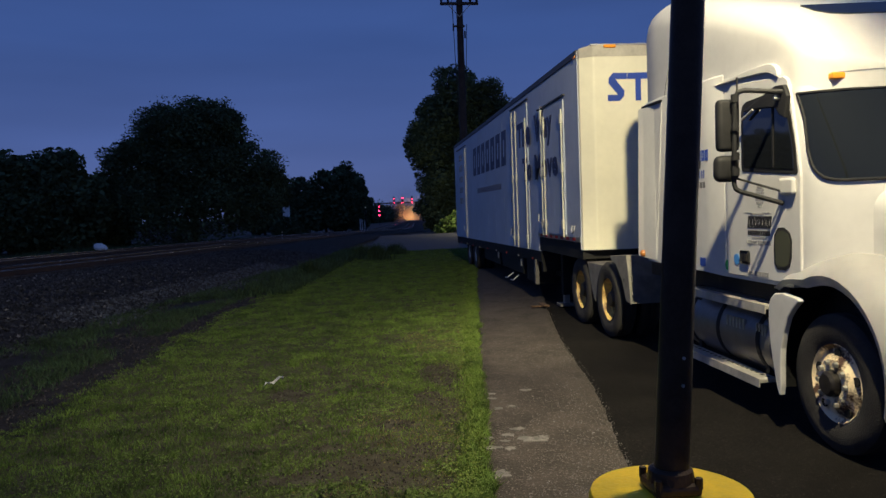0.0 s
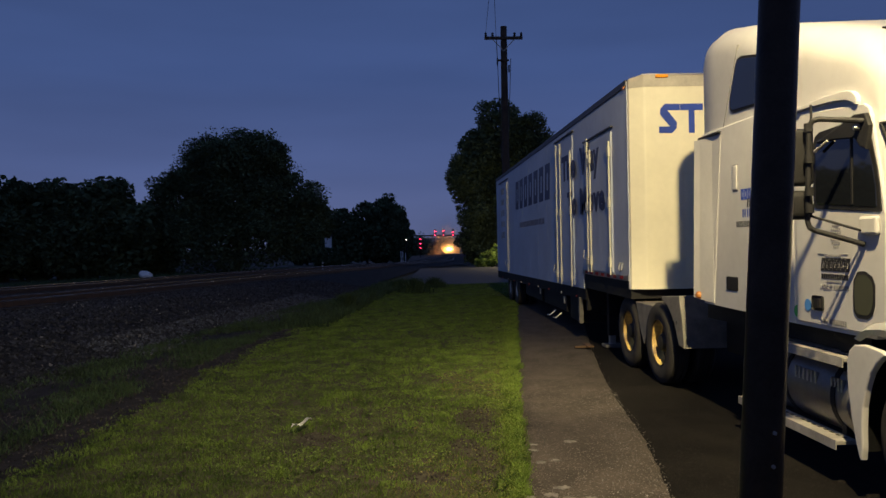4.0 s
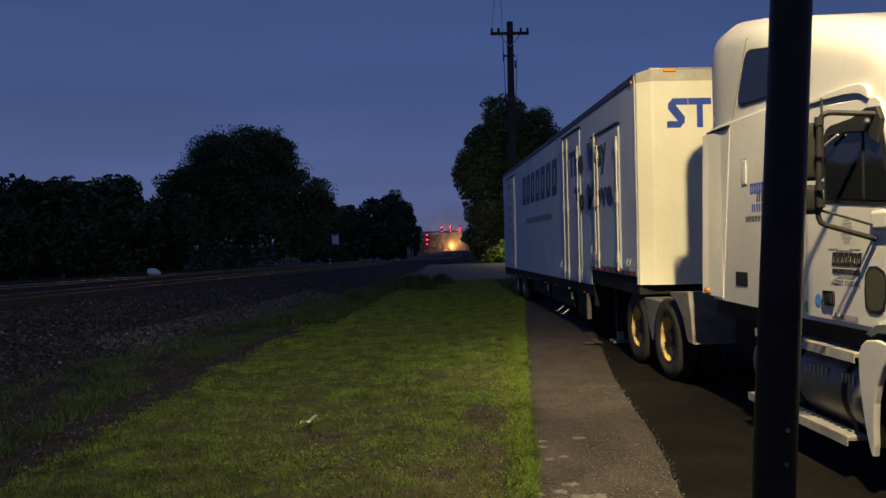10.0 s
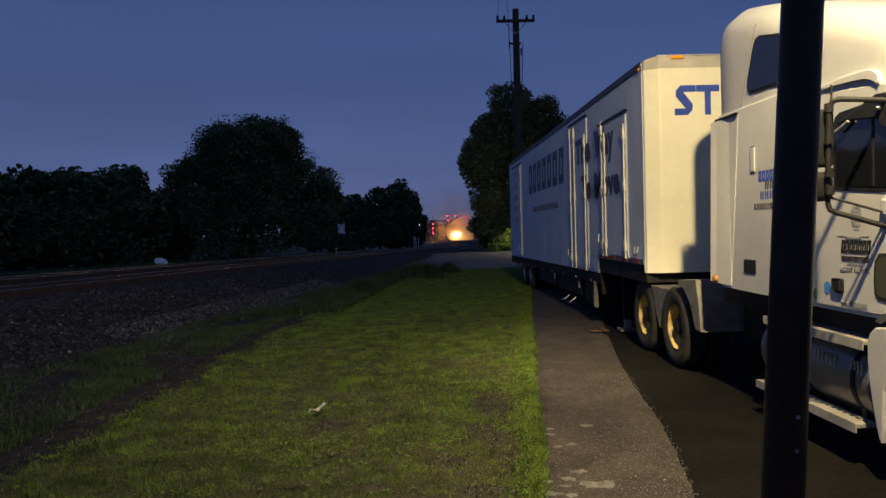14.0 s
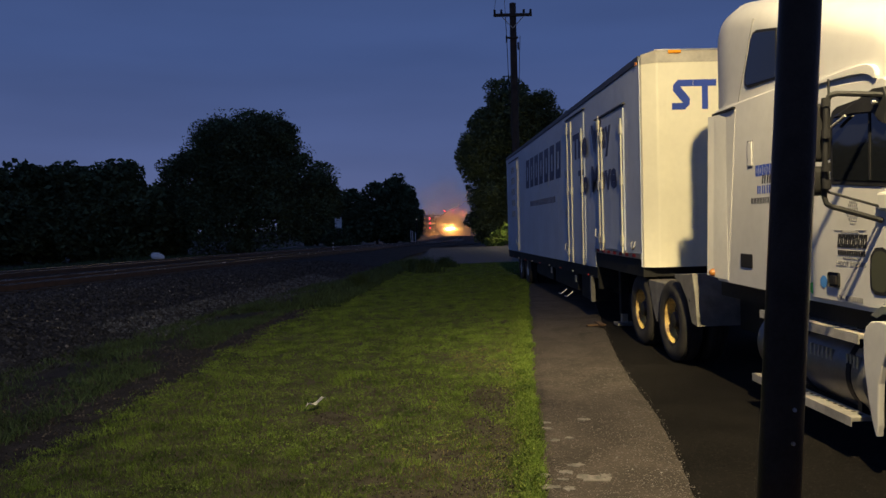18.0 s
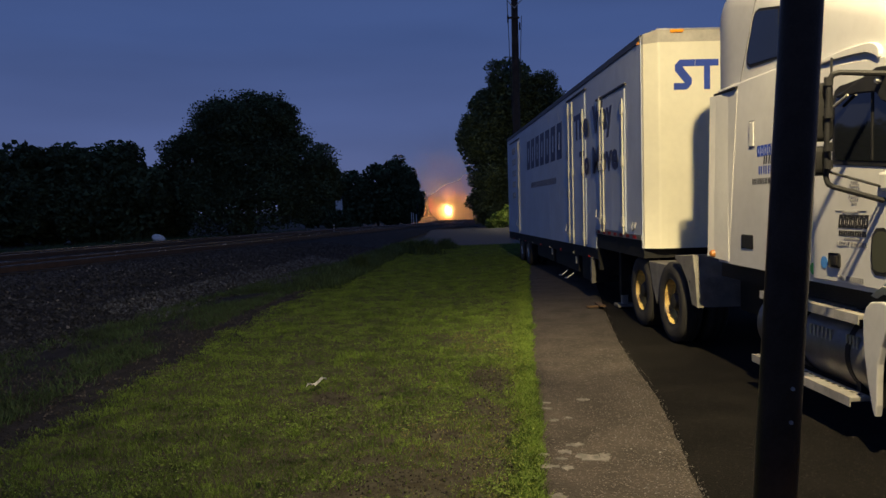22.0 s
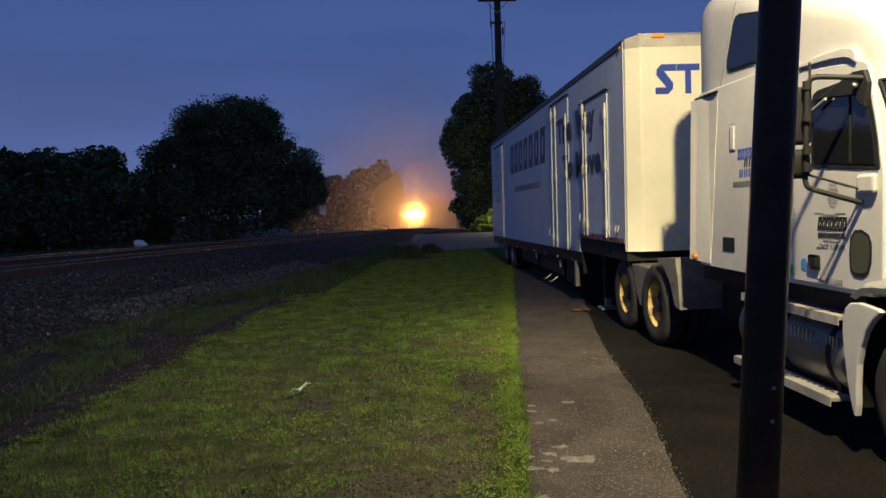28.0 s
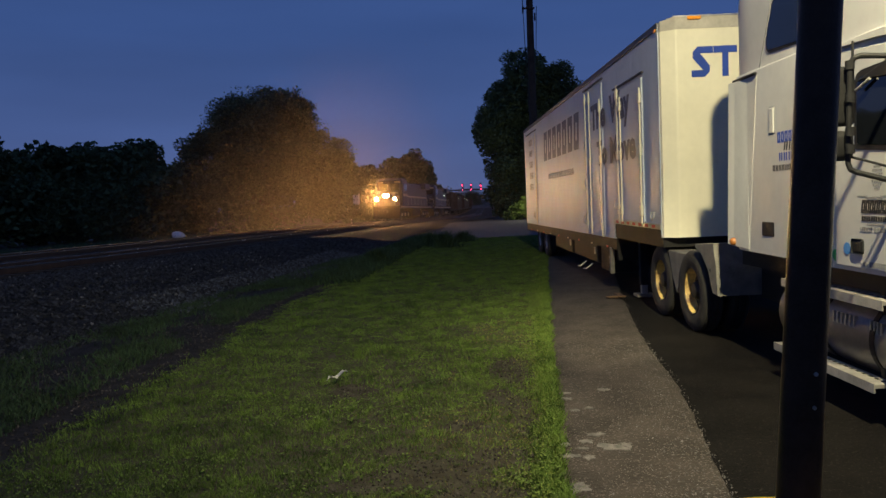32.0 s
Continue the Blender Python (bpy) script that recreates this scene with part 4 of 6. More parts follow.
# unseen plate, added to keep lamplight off the truck's roof
bm = bmesh.new()
rows = []
for a in range(29, 113, 7):
    d = Vector((math.sin(radians(a)), math.cos(radians(a)), 0)) * 0.34
    rows.append((bm.verts.new(Vector(LAMP_AT) + d + Vector((0, 0, 0.16))), bm.verts.new(Vector(LAMP_AT) + d + Vector((0, 0, -0.22 - 0.20 * min(1, (a - 29) / 8))))))
for a, b in zip(rows, rows[1:]):
    bm.faces.new((a[0], a[1], b[1], b[0]))
bmesh.ops.solidify(bm, geom=bm.faces[:], thickness=0.004)
part("light_blocker", bm, M_POST, lamp, "curved dark plate added beside the unseen lamp to dim the truck's roof")

# ---- utility pole ----
UPX, UPY = 6.1, 46.6
up = thing("utility_pole", (UPX, UPY, 0), "tall dark wooden utility pole with a crossarm", "utility pole")
part("pole", rod((UPX, UPY, -0.2), (UPX + 0.05, UPY, 15.5), 0.27, 0.20, 14), M_POLE_WOOD, up, smooth=True)
arm = part("crossarm", box(UPX - 1.2, UPX + 1.2, UPY - 0.32, UPY - 0.21, 14.62, 14.80), M_POLE_WOOD, up)
for dx in (-1.12, -0.7, 0.7, 1.12):
    part("insulator", lathe([(14.80, 0.05), (14.88, 0.09), (14.92, 0.06), (15.02, 0.08), (15.06, 0.03)], (UPX + dx, UPY - 0.26, 0), "Z", 10), M_PLASTIC, arm)
for s in (-1, 1):
    part("arm_brace", rod((UPX + s * 0.7, UPY - 0.26, 14.65), (UPX, UPY - 0.24, 13.9), 0.025, seg=6), M_STEEL, arm)
part("bracket", box(UPX - 0.42, UPX + 0.30, UPY - 0.36, UPY - 0.24, 13.25, 13.35), M_POLE_WOOD, up)
for s, zz in ((-0.42, 13.45), (0.30, 13.0)):
    part("cutout", rod((UPX + s, UPY - 0.3, zz - 0.45), (UPX + s, UPY - 0.3, zz), 0.05, seg=8), M_PLASTIC, up)


def cable(name, a, b, sag, parent, label, r=0.014):
    pts = []
    for i in range(13):
        t = i / 12
        p = Vector(a).lerp(Vector(b), t)
        p.z -= sag * 4 * t * (1 - t)
        pts.append(p)
    bm = bmesh.new()
    rings = []
    for i, p in enumerate(pts):
        d = (pts[min(i + 1, 12)] - pts[max(i - 1, 0)]).normalized()
        u = d.cross(Vector((1, 0.3, 0.1))).normalized()
        v = d.cross(u)
        rings.append([bm.verts.new(p + (u * math.cos(k * 1.2566) + v * math.sin(k * 1.2566)) * r) for k in range(5)])
    for p, q in zip(rings, rings[1:]):
        for k in range(5):
            bm.faces.new((p[k], p[(k + 1) % 5], q[(k + 1) % 5], q[k]))
    return part(name, bm, M_WIRE, parent, label)


cable("riser_cable", (UPX - 0.45, UPY - 0.32, 14.6), (UPX - 0.27, UPY - 0.3, 7.0), -0.15, up, "cable running down the pole", 0.022)
cable("riser_cable", (UPX + 0.42, UPY - 0.32, 13.4), (UPX + 0.24, UPY - 0.3, 9.0), -0.10, up, "cable running down the pole", 0.022)
cable("service_wire", (UPX - 1.12, UPY - 0.26, 15.05), (UPX - 4.5, 4.0, 17.0), 1.2, up, "thin overhead wire", 0.012)
cable("service_wire", (UPX - 0.42, UPY - 0.3, 13.0), (UPX - 6.5, 0.0, 22.0), 1.5, up, "thin overhead wire", 0.012)

# ---- trailer ----
TX0, TX1, TY0, TY1, TZ1 = 3.13, 5.72, 10.40, 26.50, 4.10
TCX = (TX0 + TX1) / 2
trailer = thing("moving_van_trailer", (TCX, 18.0, 0), "long white drop-frame moving van trailer with blue lettering and side doors", "trailer")
YD = 13.35
side_shape = [(TY0 + 0.16, 1.34), (YD, 1.34), (YD, 1.00), (TY1, 0.86), (TY1, TZ1), (TY0 + 0.16, TZ1)]
body = part("body", prism(side_shape, TX0, TX1), M_TRAILER, trailer, "white painted side walls, faintly rippled, with skylight's blue in their colour")
# front wall with rounded corner panels
bm = bmesh.new()
prof = [(TX0, TY0 + 0.18), (TX0 + 0.012, TY0 + 0.115), (TX0 + 0.185, TY0 + 0.008), (TX0 + 0.21, TY0), (TX1 - 0.21, TY0), (TX1 - 0.185, TY0 + 0.008), (TX1 - 0.012, TY0 + 0.115), (TX1, TY0 + 0.18)]
va = [bm.verts.new((x, y, 1.16)) for x, y in prof]
vb = [bm.verts.new((x, y, TZ1 - 0.01)) for x, y in prof]
bm.faces.new(va)
bm.faces.new(vb[::-1])
for i in range(len(prof)):
    j = (i + 1) % len(prof)
    bm.faces.new((va[i], va[j], vb[j], vb[i]))
front = part("front_wall", bm, M_TRAILER_FRONT, trailer, "white front wall with rounded corners, with lamplight's cream in its colour")
bm = bmesh.new()
rows = []
for i, (x, y) in enumerate(prof):
    z = TZ1 - 0.02 if i in (0, 7) else TZ1 + 0.02 if i in (1, 6) else TZ1 + 0.058
    rows.append((bm.verts.new((x, y - 0.006, TZ1 - 0.115)), bm.verts.new((x, y - 0.006, z))))
for i in range(len(rows)):
    j = (i + 1) % len(rows)
    bm.faces.new((rows[i][0], rows[j][0], rows[j][1], rows[i][1]))
bm.faces.new([r[1] for r in rows])
part("top_cap", bm, M_CAP, front, "greyish moulded cap along the top of the front wall")
part("cap_lip", box(TX0 + 0.16, TX1 - 0.16, TY0 - 0.016, TY0 - 0.004, TZ1 + 0.046, TZ1 + 0.064), M_ALU, front)
part("corner_post", box(TX0 - 0.006, TX0 + 0.03, TY0 + 0.165, TY0 + 0.195, 1.16, TZ1 - 0.02), M_TRAILER, front)
for x in (TX0 + 0.31, TX0 + 0.75, TX0 + 1.3):
    part("seam", box(x - 0.003, x + 0.003, TY0 - 0.002, TY0 + 0.03, 1.18, TZ1 - 0.08), M_TRAILER_FRONT, front)
part("top_rail", box(TX0 - 0.018, TX0 + 0.03, TY0 + 0.17, TY1, TZ1 - 0.075, TZ1 + 0.02, 0.006), M_TOPRAIL, trailer, "aluminium top rail")
part("bottom_rail", box(TX0 - 0.012, TX0 + 0.03, TY0 + 0.2, YD, 1.27, 1.345), M_ALU, trailer)
part("neck_frame", box(TX0 + 0.015, TX1 - 0.015, TY0 + 0.16, YD + 0.3, 1.02, 1.27), M_CHASSIS, trailer, "black steel neck frame")
part("rub_rail", prism([(YD - 0.1, 0.80), (TY1, 0.62), (TY1, 0.86), (YD - 0.1, 1.0)], TX0 + 0.012, TX1 - 0.012), M_CHASSIS, trailer, "black lower side rail")
part("drop_wall", box(TX0 + 0.03, TX1 - 0.03, YD - 0.12, YD - 0.02, 0.62, 1.3), M_CHASSIS, trailer)
part("underframe", box(TX0 + 0.4, TX1 - 0.4, YD, TY1 - 0.2, 0.5, 0.8), M_CHASSIS, trailer)
part("roof", box(TX0 + 0.01, TX1 - 0.01, TY0 + 0.3, TY1, TZ1 - 0.005, TZ1 + 0.015), M_ALU, trailer)
# red and white marker strip along the neck
for i in range(7):
    y = TY0 + 0.45 + i * 0.36
    part("reflector", box(TX0 - 0.015, TX0 - 0.011, y, y + 0.17, 1.285, 1.33), M_RED, trailer, "red reflective strip")
for i in range(9):
    y = YD + 0.6 + i * 1.4
    zb = 0.86 - (y - YD) * 0.0135 
    part("side_marker", box(TX0 - 0.004, TX0 + 0.012, y, y + 0.08, zb - 0.045, zb - 0.015), M_STEEL if i % 2 else M_RED, trailer)
for x in (TX0 + 0.44, TX1 - 0.44):
    part("marker_light", box(x - 0.09, x + 0.09, TY0 - 0.035, TY0 - 0.012, TZ1 + 0.005, TZ1 + 0.05, 0.008), M_AMBER, trailer, "amber marker lamp")
part("marker_light", box(TX0 - 0.03, TX0 - 0.02, TY0 + 0.20, TY0 + 0.28, TZ1 - 0.10, TZ1 - 0.06), M_AMBER, trailer, "amber marker lamp")


def side_door(y_far, y_near, z0, z1, posts):
    """A hinged side door with locking bars; posts: distances of the bars along the side."""
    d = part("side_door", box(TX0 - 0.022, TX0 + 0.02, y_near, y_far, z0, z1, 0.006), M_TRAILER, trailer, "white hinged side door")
    part("drip_edge", box(TX0 - 0.04, TX0 - 0.005, y_near - 0.08, y_far + 0.08, z1 + 0.05, z1 + 0.072), M_TOPRAIL, d)
    for y, w, zt in posts:
        bar = part("locking_bar", box(TX0 - 0.044, TX0 - 0.022, y - w, y + w, z0 - 0.04, zt, 0.006), M_TRAILER_FRONT, d, "pale vertical locking bar")
        for zz in (z0 + 0.16, z0 + 0.5 * (z1 - z0), zt - 0.16):
            part("bar_bracket", box(TX0 - 0.056, TX0 - 0.02, y - w - 0.03, y + w + 0.03, zz - 0.08, zz + 0.08, 0.008), M_TRAILER_FRONT, bar)
    yl = posts[0][0]
    part("handle", tube([(TX0 - 0.1, yl, z0 + 0.34), (TX0 - 0.12, yl - 0.02, z0 + 0.2), (TX0 - 0.12, yl - 0.3, z0 + 0.17)], 0.014), M_STEEL, d, "steel latch handle")
    return d


side_door(15.62, 14.05, 1.03, 3.86, ((15.54, 0.022, 3.86), (15.16, 0.028, 3.84), (14.19, 0.016, 3.58)))
side_door(13.05, 11.38, 1.36, 3.52, ((12.86, 0.034, 3.62), (12.66, 0.022, 3.40), (11.46, 0.020, 3.38)))
side_door(25.6, 23.35, 0.96, 3.80, ((23.45, 0.025, 3.78),))
for y in (15.80,):
    for zz in (1.25, 1.95, 2.75):
        part("hinge", box(TX0 - 0.02, TX0 + 0.01, y, y + 0.10, zz, zz + 0.16, 0.006), M_ALU, trailer)
for y in np.arange(16.8, 26.0, 1.22):
    part("panel_seam", box(TX0 - 0.0015, TX0 + 0.01, y - 0.012, y + 0.012, 0.98, TZ1 - 0.13), M_TRAILER, trailer)
part("tie_ring", tube([(TX0 - 0.03, 10.95, 1.52), (TX0 - 0.05, 10.95, 1.44), (TX0 - 0.05, 10.88, 1.40), (TX0 - 0.05, 10.80, 1.44), (TX0 - 0.03, 10.80, 1.52)], 0.012), M_STEEL, trailer)

# lettering: the slogan reads; the maker's name is drawn as plain slanted shapes
for word, xf, ya, yb, za, zb in (("The", 0.026, 14.98, 13.76, 3.03, 3.53), ("Way", 0.026, 13.42, 12.06, 2.88, 3.52), ("To", 0.026, 14.52, 13.72, 2.33, 2.80), ("Move", 0.026, 13.44, 11.74, 2.33, 2.80)):
    letters(word, 0.66, on_side(TX0 - xf, ya, za), M_NAVY, trailer, bold=0.026, label="dark blue lettering", fit=(ya - yb, zb - za))


def bars(y0, y1, z0, z1, material, n, parent, x, gap=0.30, lean=0.0, closed=False):
    """A line of writing as plain bars: pairs of upright ones, or plain closed frames."""
    step, h = (y1 - y0) / n, z1 - z0
    for i in range(n):
        a, b = y0 + i * step, y0 + (i + 1 - gap) * step
        w = (b - a) * 0.36
        if closed:
            runs = [(a, b, 0.0, 0.26), (a, b, 0.74, 1.0), (a, a + w, 0.25, 0.75), (b - w, b, 0.25, 0.75)]
        else:
            runs = [(a, a + w, 0.0, 1.0), (b - w, b, 0.0, 1.0)]
        bm = bmesh.new()
        for u, v, c, d in runs:
            q = [(u - lean * c * h, z0 + c * h), (v - lean * c * h, z0 + c * h), (v - lean * d * h, z0 + d * h), (u - lean * d * h, z0 + d * h)]
            bm = prism(q, x - 0.0008, x + 0.003, bm=bm)
        part("lettering_bar", bm, material, parent)


bars(21.75, 16.25, 2.80, 3.60, M_NAVY, 7, trailer, TX0 - 0.003, 0.26, 0.12, True)
bars(21.0, 17.1, 2.27, 2.41, M_NAVY, 20, trailer, TX0 - 0.003, 0.34)
for i in range(5):
    z = 3.45 - i * 0.36
    bars(25.0, 24.1, z, z + 0.20, M_GREYINK, 3, trailer, TX0 - 0.025, 0.35)
# blue shapes on the front wall
for k, xa in enumerate((3.53, 3.83, 4.20, 4.50)):
    y = TY0 - 0.004
    bm = bmesh.new()
    if k % 2 == 0:
        pts = [(0.42, 0.36), (0.12, 0.36), (0.03, 0.30), (0.02, 0.23), (0.22, 0.08), (0.0, 0.08), (0.0, 0.0), (0.26, 0.0), (0.35, 0.06), (0.36, 0.13), (0.17, 0.28), (0.42, 0.28)]
    else:
        pts = [(0.0, 0.36), (0.46, 0.36), (0.46, 0.28), (0.29, 0.28), (0.29, 0.0), (0.17, 0.0), (0.17, 0.28), (0.0, 0.28)]
    a = [bm.verts.new((xa + u * 0.70, y, 3.335 + v * 1.13)) for u, v in pts]
    b = [bm.verts.new((xa + u * 0.70, y - 0.003, 3.335 + v * 1.13)) for u, v in pts]
    bm.faces.new(a)
    bm.faces.new(b[::-1])
    for i in range(len(a)):
        bm.faces.new((a[i], a[(i + 1) % len(a)], b[(i + 1) % len(a)], b[i]))
    part("lettering_block", bm, M_BLUE, trailer, "bright blue painted shape")


def wheel(name, x_out, yc, r, width, parent, rim_mat, dual=True, front=False):
    """A truck wheel whose outer face lies at x_out, facing -x."""
    w = thing(name, (x_out, yc, r), "", "")
    w.parent = parent
    w.location = Vector((x_out, yc, r)) - world_origin(parent)
    for k in range(2 if dual else 1):
        x0 = x_out + k * (width + 0.06)
        part("tyre", lathe([(0.03, r * 0.56), (0.012, r * 0.62), (0.0, r * 0.80), (0.012, r * 0.94), (0.04, r * 0.995), (width * 0.32, r), (width * 0.34, r - 0.012), (width * 0.38, r - 0.012), (width * 0.40, r), (width * 0.62, r), (width * 0.64, r - 0.012), (width * 0.68, r - 0.012), (width * 0.70, r), (width - 0.04, r * 0.995), (width, r * 0.88), (width - 0.01, r * 0.56)], (x0, yc, r), "X", 40, ends=(False, False)), M_RUBBER, w, smooth=True)
    if front:
        rim = part("rim", lathe([(0.03, r * 0.58), (0.02, r * 0.56), (0.04, r * 0.53), (0.055, r * 0.50), (0.05, r * 0.46), (0.02, r * 0.38), (0.0, r * 0.34), (0.0, r * 0.20), (0.02, r * 0.18)], (x_out, yc, r), "X", 40, ends=(False, True)), rim_mat, w, "dull worn steel rim", True)
        part("hub", lathe([(0.03, r * 0.19), (-0.04, r * 0.18), (-0.06, r * 0.14), (-0.065, 0.02)], (x_out, yc, r), "X", 20), M_HUB, w, smooth=True)
        for i in range(10):
            t = 2 * math.pi * i / 10
            c = Vector((x_out, yc + math.cos(t) * r * 0.30, r + math.sin(t) * r * 0.30))
            part("lug_nut", rod(c + Vector((0.0, 0, 0)), c + Vector((-0.026, 0, 0)), 0.022, 0.018, 6), M_STEEL, rim)
        for i in range(5):
            t = 2 * math.pi * (i + 0.3) / 5
            c = Vector((x_out, yc + math.cos(t) * r * 0.44, r + math.sin(t) * r * 0.44))
            # a black disc on the rim stands in for the shade inside each hole
            part("dark_hole_disc", rod(c + Vector((0.036, 0, 0)), c + Vector((0.028, 0, 0)), 0.036, seg=12), M_CHASSIS, rim)
    else:
        rim = part("rim", lathe([(0.028, r * 0.565), (0.045, r * 0.550), (0.09, r * 0.535), (0.135, r * 0.53), (0.150, r * 0.50)], (x_out, yc, r), "X", 36, ends=(False, False)), rim_mat, w, smooth=True)
        # edge and disc are coloured dark as in shade; only the barrel stays bright
        part("rim_flange", lathe([(0.03, r * 0.61), (0.012, r * 0.580), (0.018, r * 0.565), (0.03, r * 0.560)], (x_out, yc, r), "X", 36, ends=(False, False)), M_HUB, rim, "dark rim edge, its shade put into the colour", True)
        part("disc", lathe([(0.145, r * 0.53), (0.155, r * 0.46), (0.14, r * 0.36), (0.13, r * 0.16)], (x_out, yc, r), "X", 36, ends=(False, True)), M_HUB, w, "dark wheel disc, its shade put into the colour", True)
        part("hub", lathe([(0.15, r * 0.26), (0.07, r * 0.22), (0.04, r * 0.18), (0.03, 0.02)], (x_out, yc, r), "X", 18), M_HUB, w, smooth=True)
        for i in range(8):
            t = 2 * math.pi * i / 8
            c = Vector((x_out, yc + math.cos(t) * r * 0.28, r + math.sin(t) * r * 0.28))
            part("lug_nut", rod(c + Vector((0.145, 0, 0)), c + Vector((0.105, 0, 0)), 0.018, seg=6), M_HUB, rim)
    return w


def mirror_wheel(w, x_mid, parent):
    """The same wheel on the other side."""
    m = Matrix.Translation((2 * (x_mid - world_origin(parent).x) - w.location.x, w.location.y, w.location.z)) @ Matrix.Rotation(math.pi, 4, "Z")
    return copy_thing(w, m)


for y in (22.15, 23.55):
    mirror_wheel(wheel("wheel", TX0 + 0.03, y, 0.50, 0.25, trailer, M_STEEL), TCX, trailer)
    part("axle", rod((TX0 + 0.3, y, 0.5), (TX1 - 0.3, y, 0.5), 0.07), M_CHASSIS, trailer)
# belly boxes, step rails and landing gear
for y0, y1, z0 in ((13.75, 14.75, 0.34), (15.1, 17.6, 0.42), (17.9, 20.4, 0.42)):
    bb = part("belly_box", box(TX0 + 0.05, TX0 + 0.7, y0, y1, z0, 0.80, 0.015), M_CHASSIS, trailer, "black underbody storage box")
    part("box_latch", box(TX0 + 0.03, TX0 + 0.05, y0 + 0.12, y0 + 0.22, z0 + 0.16, z0 + 0.30), M_STEEL, bb)
part("corner_bracket", box(TX0 - 0.02, TX0 + 0.06, 13.66, 13.74, 0.34, 0.82, 0.01), M_MUDFLAP, trailer, "dull steel corner bracket")
for y in (15.75, 16.4):
    part("step_rung", tube([(TX0 + 0.08, y, 0.34), (TX0 - 0.05, y, 0.24), (TX0 - 0.05, y + 0.28, 0.22)], 0.014), M_STEEL, trailer, "steel step rung")
for x in (TX0 + 0.35, TX1 - 0.35):
    leg = part("landing_leg", box(x - 0.07, x + 0.07, 12.75, 12.89, 0.22, 1.05, 0.01), M_CHASSIS, trailer, "steel landing leg")
    part("leg_tube", box(x - 0.05, x + 0.05, 12.77, 12.87, 0.06, 0.3), M_STEEL, leg)
    part("foot_pad", box(x - 0.15, x + 0.15, 12.67, 12.97, 0.02, 0.07, 0.01), M_MUDFLAP, leg)
part("fifth_wheel_plate", box(TCX - 0.5, TCX + 0.5, 9.8, 11.2, 0.98, 1.05), M_CHASSIS, trailer)

# a scrap of wood by the landing leg
t = thing("wood_scrap", (2.85, 12.75, 0.03), "weathered wooden board scrap lying on the asphalt", "wood scrap")
part("board", box(2.80, 3.12, 12.66, 12.76, 0.035, 0.065, 0.006), M_SCRAP, t)
part("board", box(2.98, 3.07, 12.5, 12.92, 0.066, 0.09, 0.006), M_SCRAP, t)

# ---- tractor ----
CX0, CX1 = 3.20, 5.64
CCX = (CX0 + CX1) / 2
cab = thing("semi_tractor", (CCX, 6.6, 0), "white semi tractor with a high-roof sleeper, parked with its trailer", "truck")
HW = CCX - CX0
SW = HW + 0.045
sleeper = part("sleeper_body", arch_loft([(7.98, SW, 1.17, 2.96, 0.02), (6.52, SW, 1.16, 2.96, 0.02), (6.42, SW - 0.006, 1.155, 2.96, 0.02), (6.22, HW + 0.002, 1.14, 2.96, 0.02)], CCX), M_WHITE, cab, "white sleeper side wall, flaring out behind the door", True)
for s_x in (-1, 1):
    bm = bmesh.new()
    rows = []
    for y, out, zb in ((7.50, 0.0448, 0.0), (7.72, 0.048, 0.0), (7.95, 0.075, 0.015), (8.06, 0.095, 0.03)):
        rows.append([bm.verts.new((CCX + s_x * (HW + out), y + (0.085 if y > 7.9 else 0.22 if y == 7.50 else 0.0) * (1 - k), 1.19 + zb + k * (1.71 - zb))) for k in (0.0, 0.5, 1.0)])
    for p, q in zip(rows, rows[1:]):
        for k in range(2):
            bm.faces.new((p[k], p[k + 1], q[k + 1], q[k]))
    bmesh.ops.recalc_face_normals(bm, faces=bm.faces)
    bmesh.ops.solidify(bm, geom=bm.faces[:], thickness=0.003)
    extender = part("side_extender", bm, M_WHITE2, cab, "pale flared side extender panel behind the sleeper")
ROOF = [(8.30, HW - 0.17, 2.95, 3.70, 0.22), (8.24, HW - 0.10, 2.95, 3.84, 0.24), (8.14, HW - 0.05, 2.95, 3.95, 0.26), (8.00, HW - 0.012, 2.95, 4.01, 0.28), (7.75, HW - 0.003, 2.95, 4.02, 0.28), (7.25, HW - 0.003, 2.95, 3.91, 0.28), (6.45, HW - 0.003, 2.93, 3.68, 0.28), (5.87, HW - 0.004, 2.86, 3.49, 0.28), (5.40, HW - 0.006, 2.74, 3.33, 0.27)]
# the roof's nose rounds forward over the windscreen
for a in (0, 12, 24, 36, 47, 57, 66, 74, 81, 86):
    c, q = math.cos(radians(a)) ** 1.14, math.sin(radians(a)) ** 1.14
    tall = float(np.interp(q, (0, 0.17, 0.34, 0.51, 0.62, 0.8, 1.0), (1.0, 0.82, 0.65, 0.46, 0.36, 0.26, 0.17)))
    ROOF.append((5.17 - 0.46 * q, (HW - 0.010) * c, 2.61, 2.61 + 0.56 * tall, 0.25 * tall * max(c, 0.3)))
roof = part("roof_fairing", arch_loft(ROOF, CCX, n=8), M_WHITE, cab, "white moulded high roof fairing", True)
bm = bmesh.new()
for s_x in (-1, 1):
    bm.faces.new([bm.verts.new((CCX + s_x * u, y, 3.17 + 0.696 * (y - 5.17) + 0.012 + 0.030 * (1 - u / (HW - 0.24)))) for u, y in ((0.0, 5.22), (0.70, 5.23), (0.84, 5.255), (0.93, 5.31), (0.985, 5.40), (0.0, 5.40))])
bmesh.ops.recalc_face_normals(bm, faces=bm.faces)
bmesh.ops.solidify(bm, geom=bm.faces[:], thickness=0.02)
part("skylight", bm, M_GLASS, roof, "dark roof window")
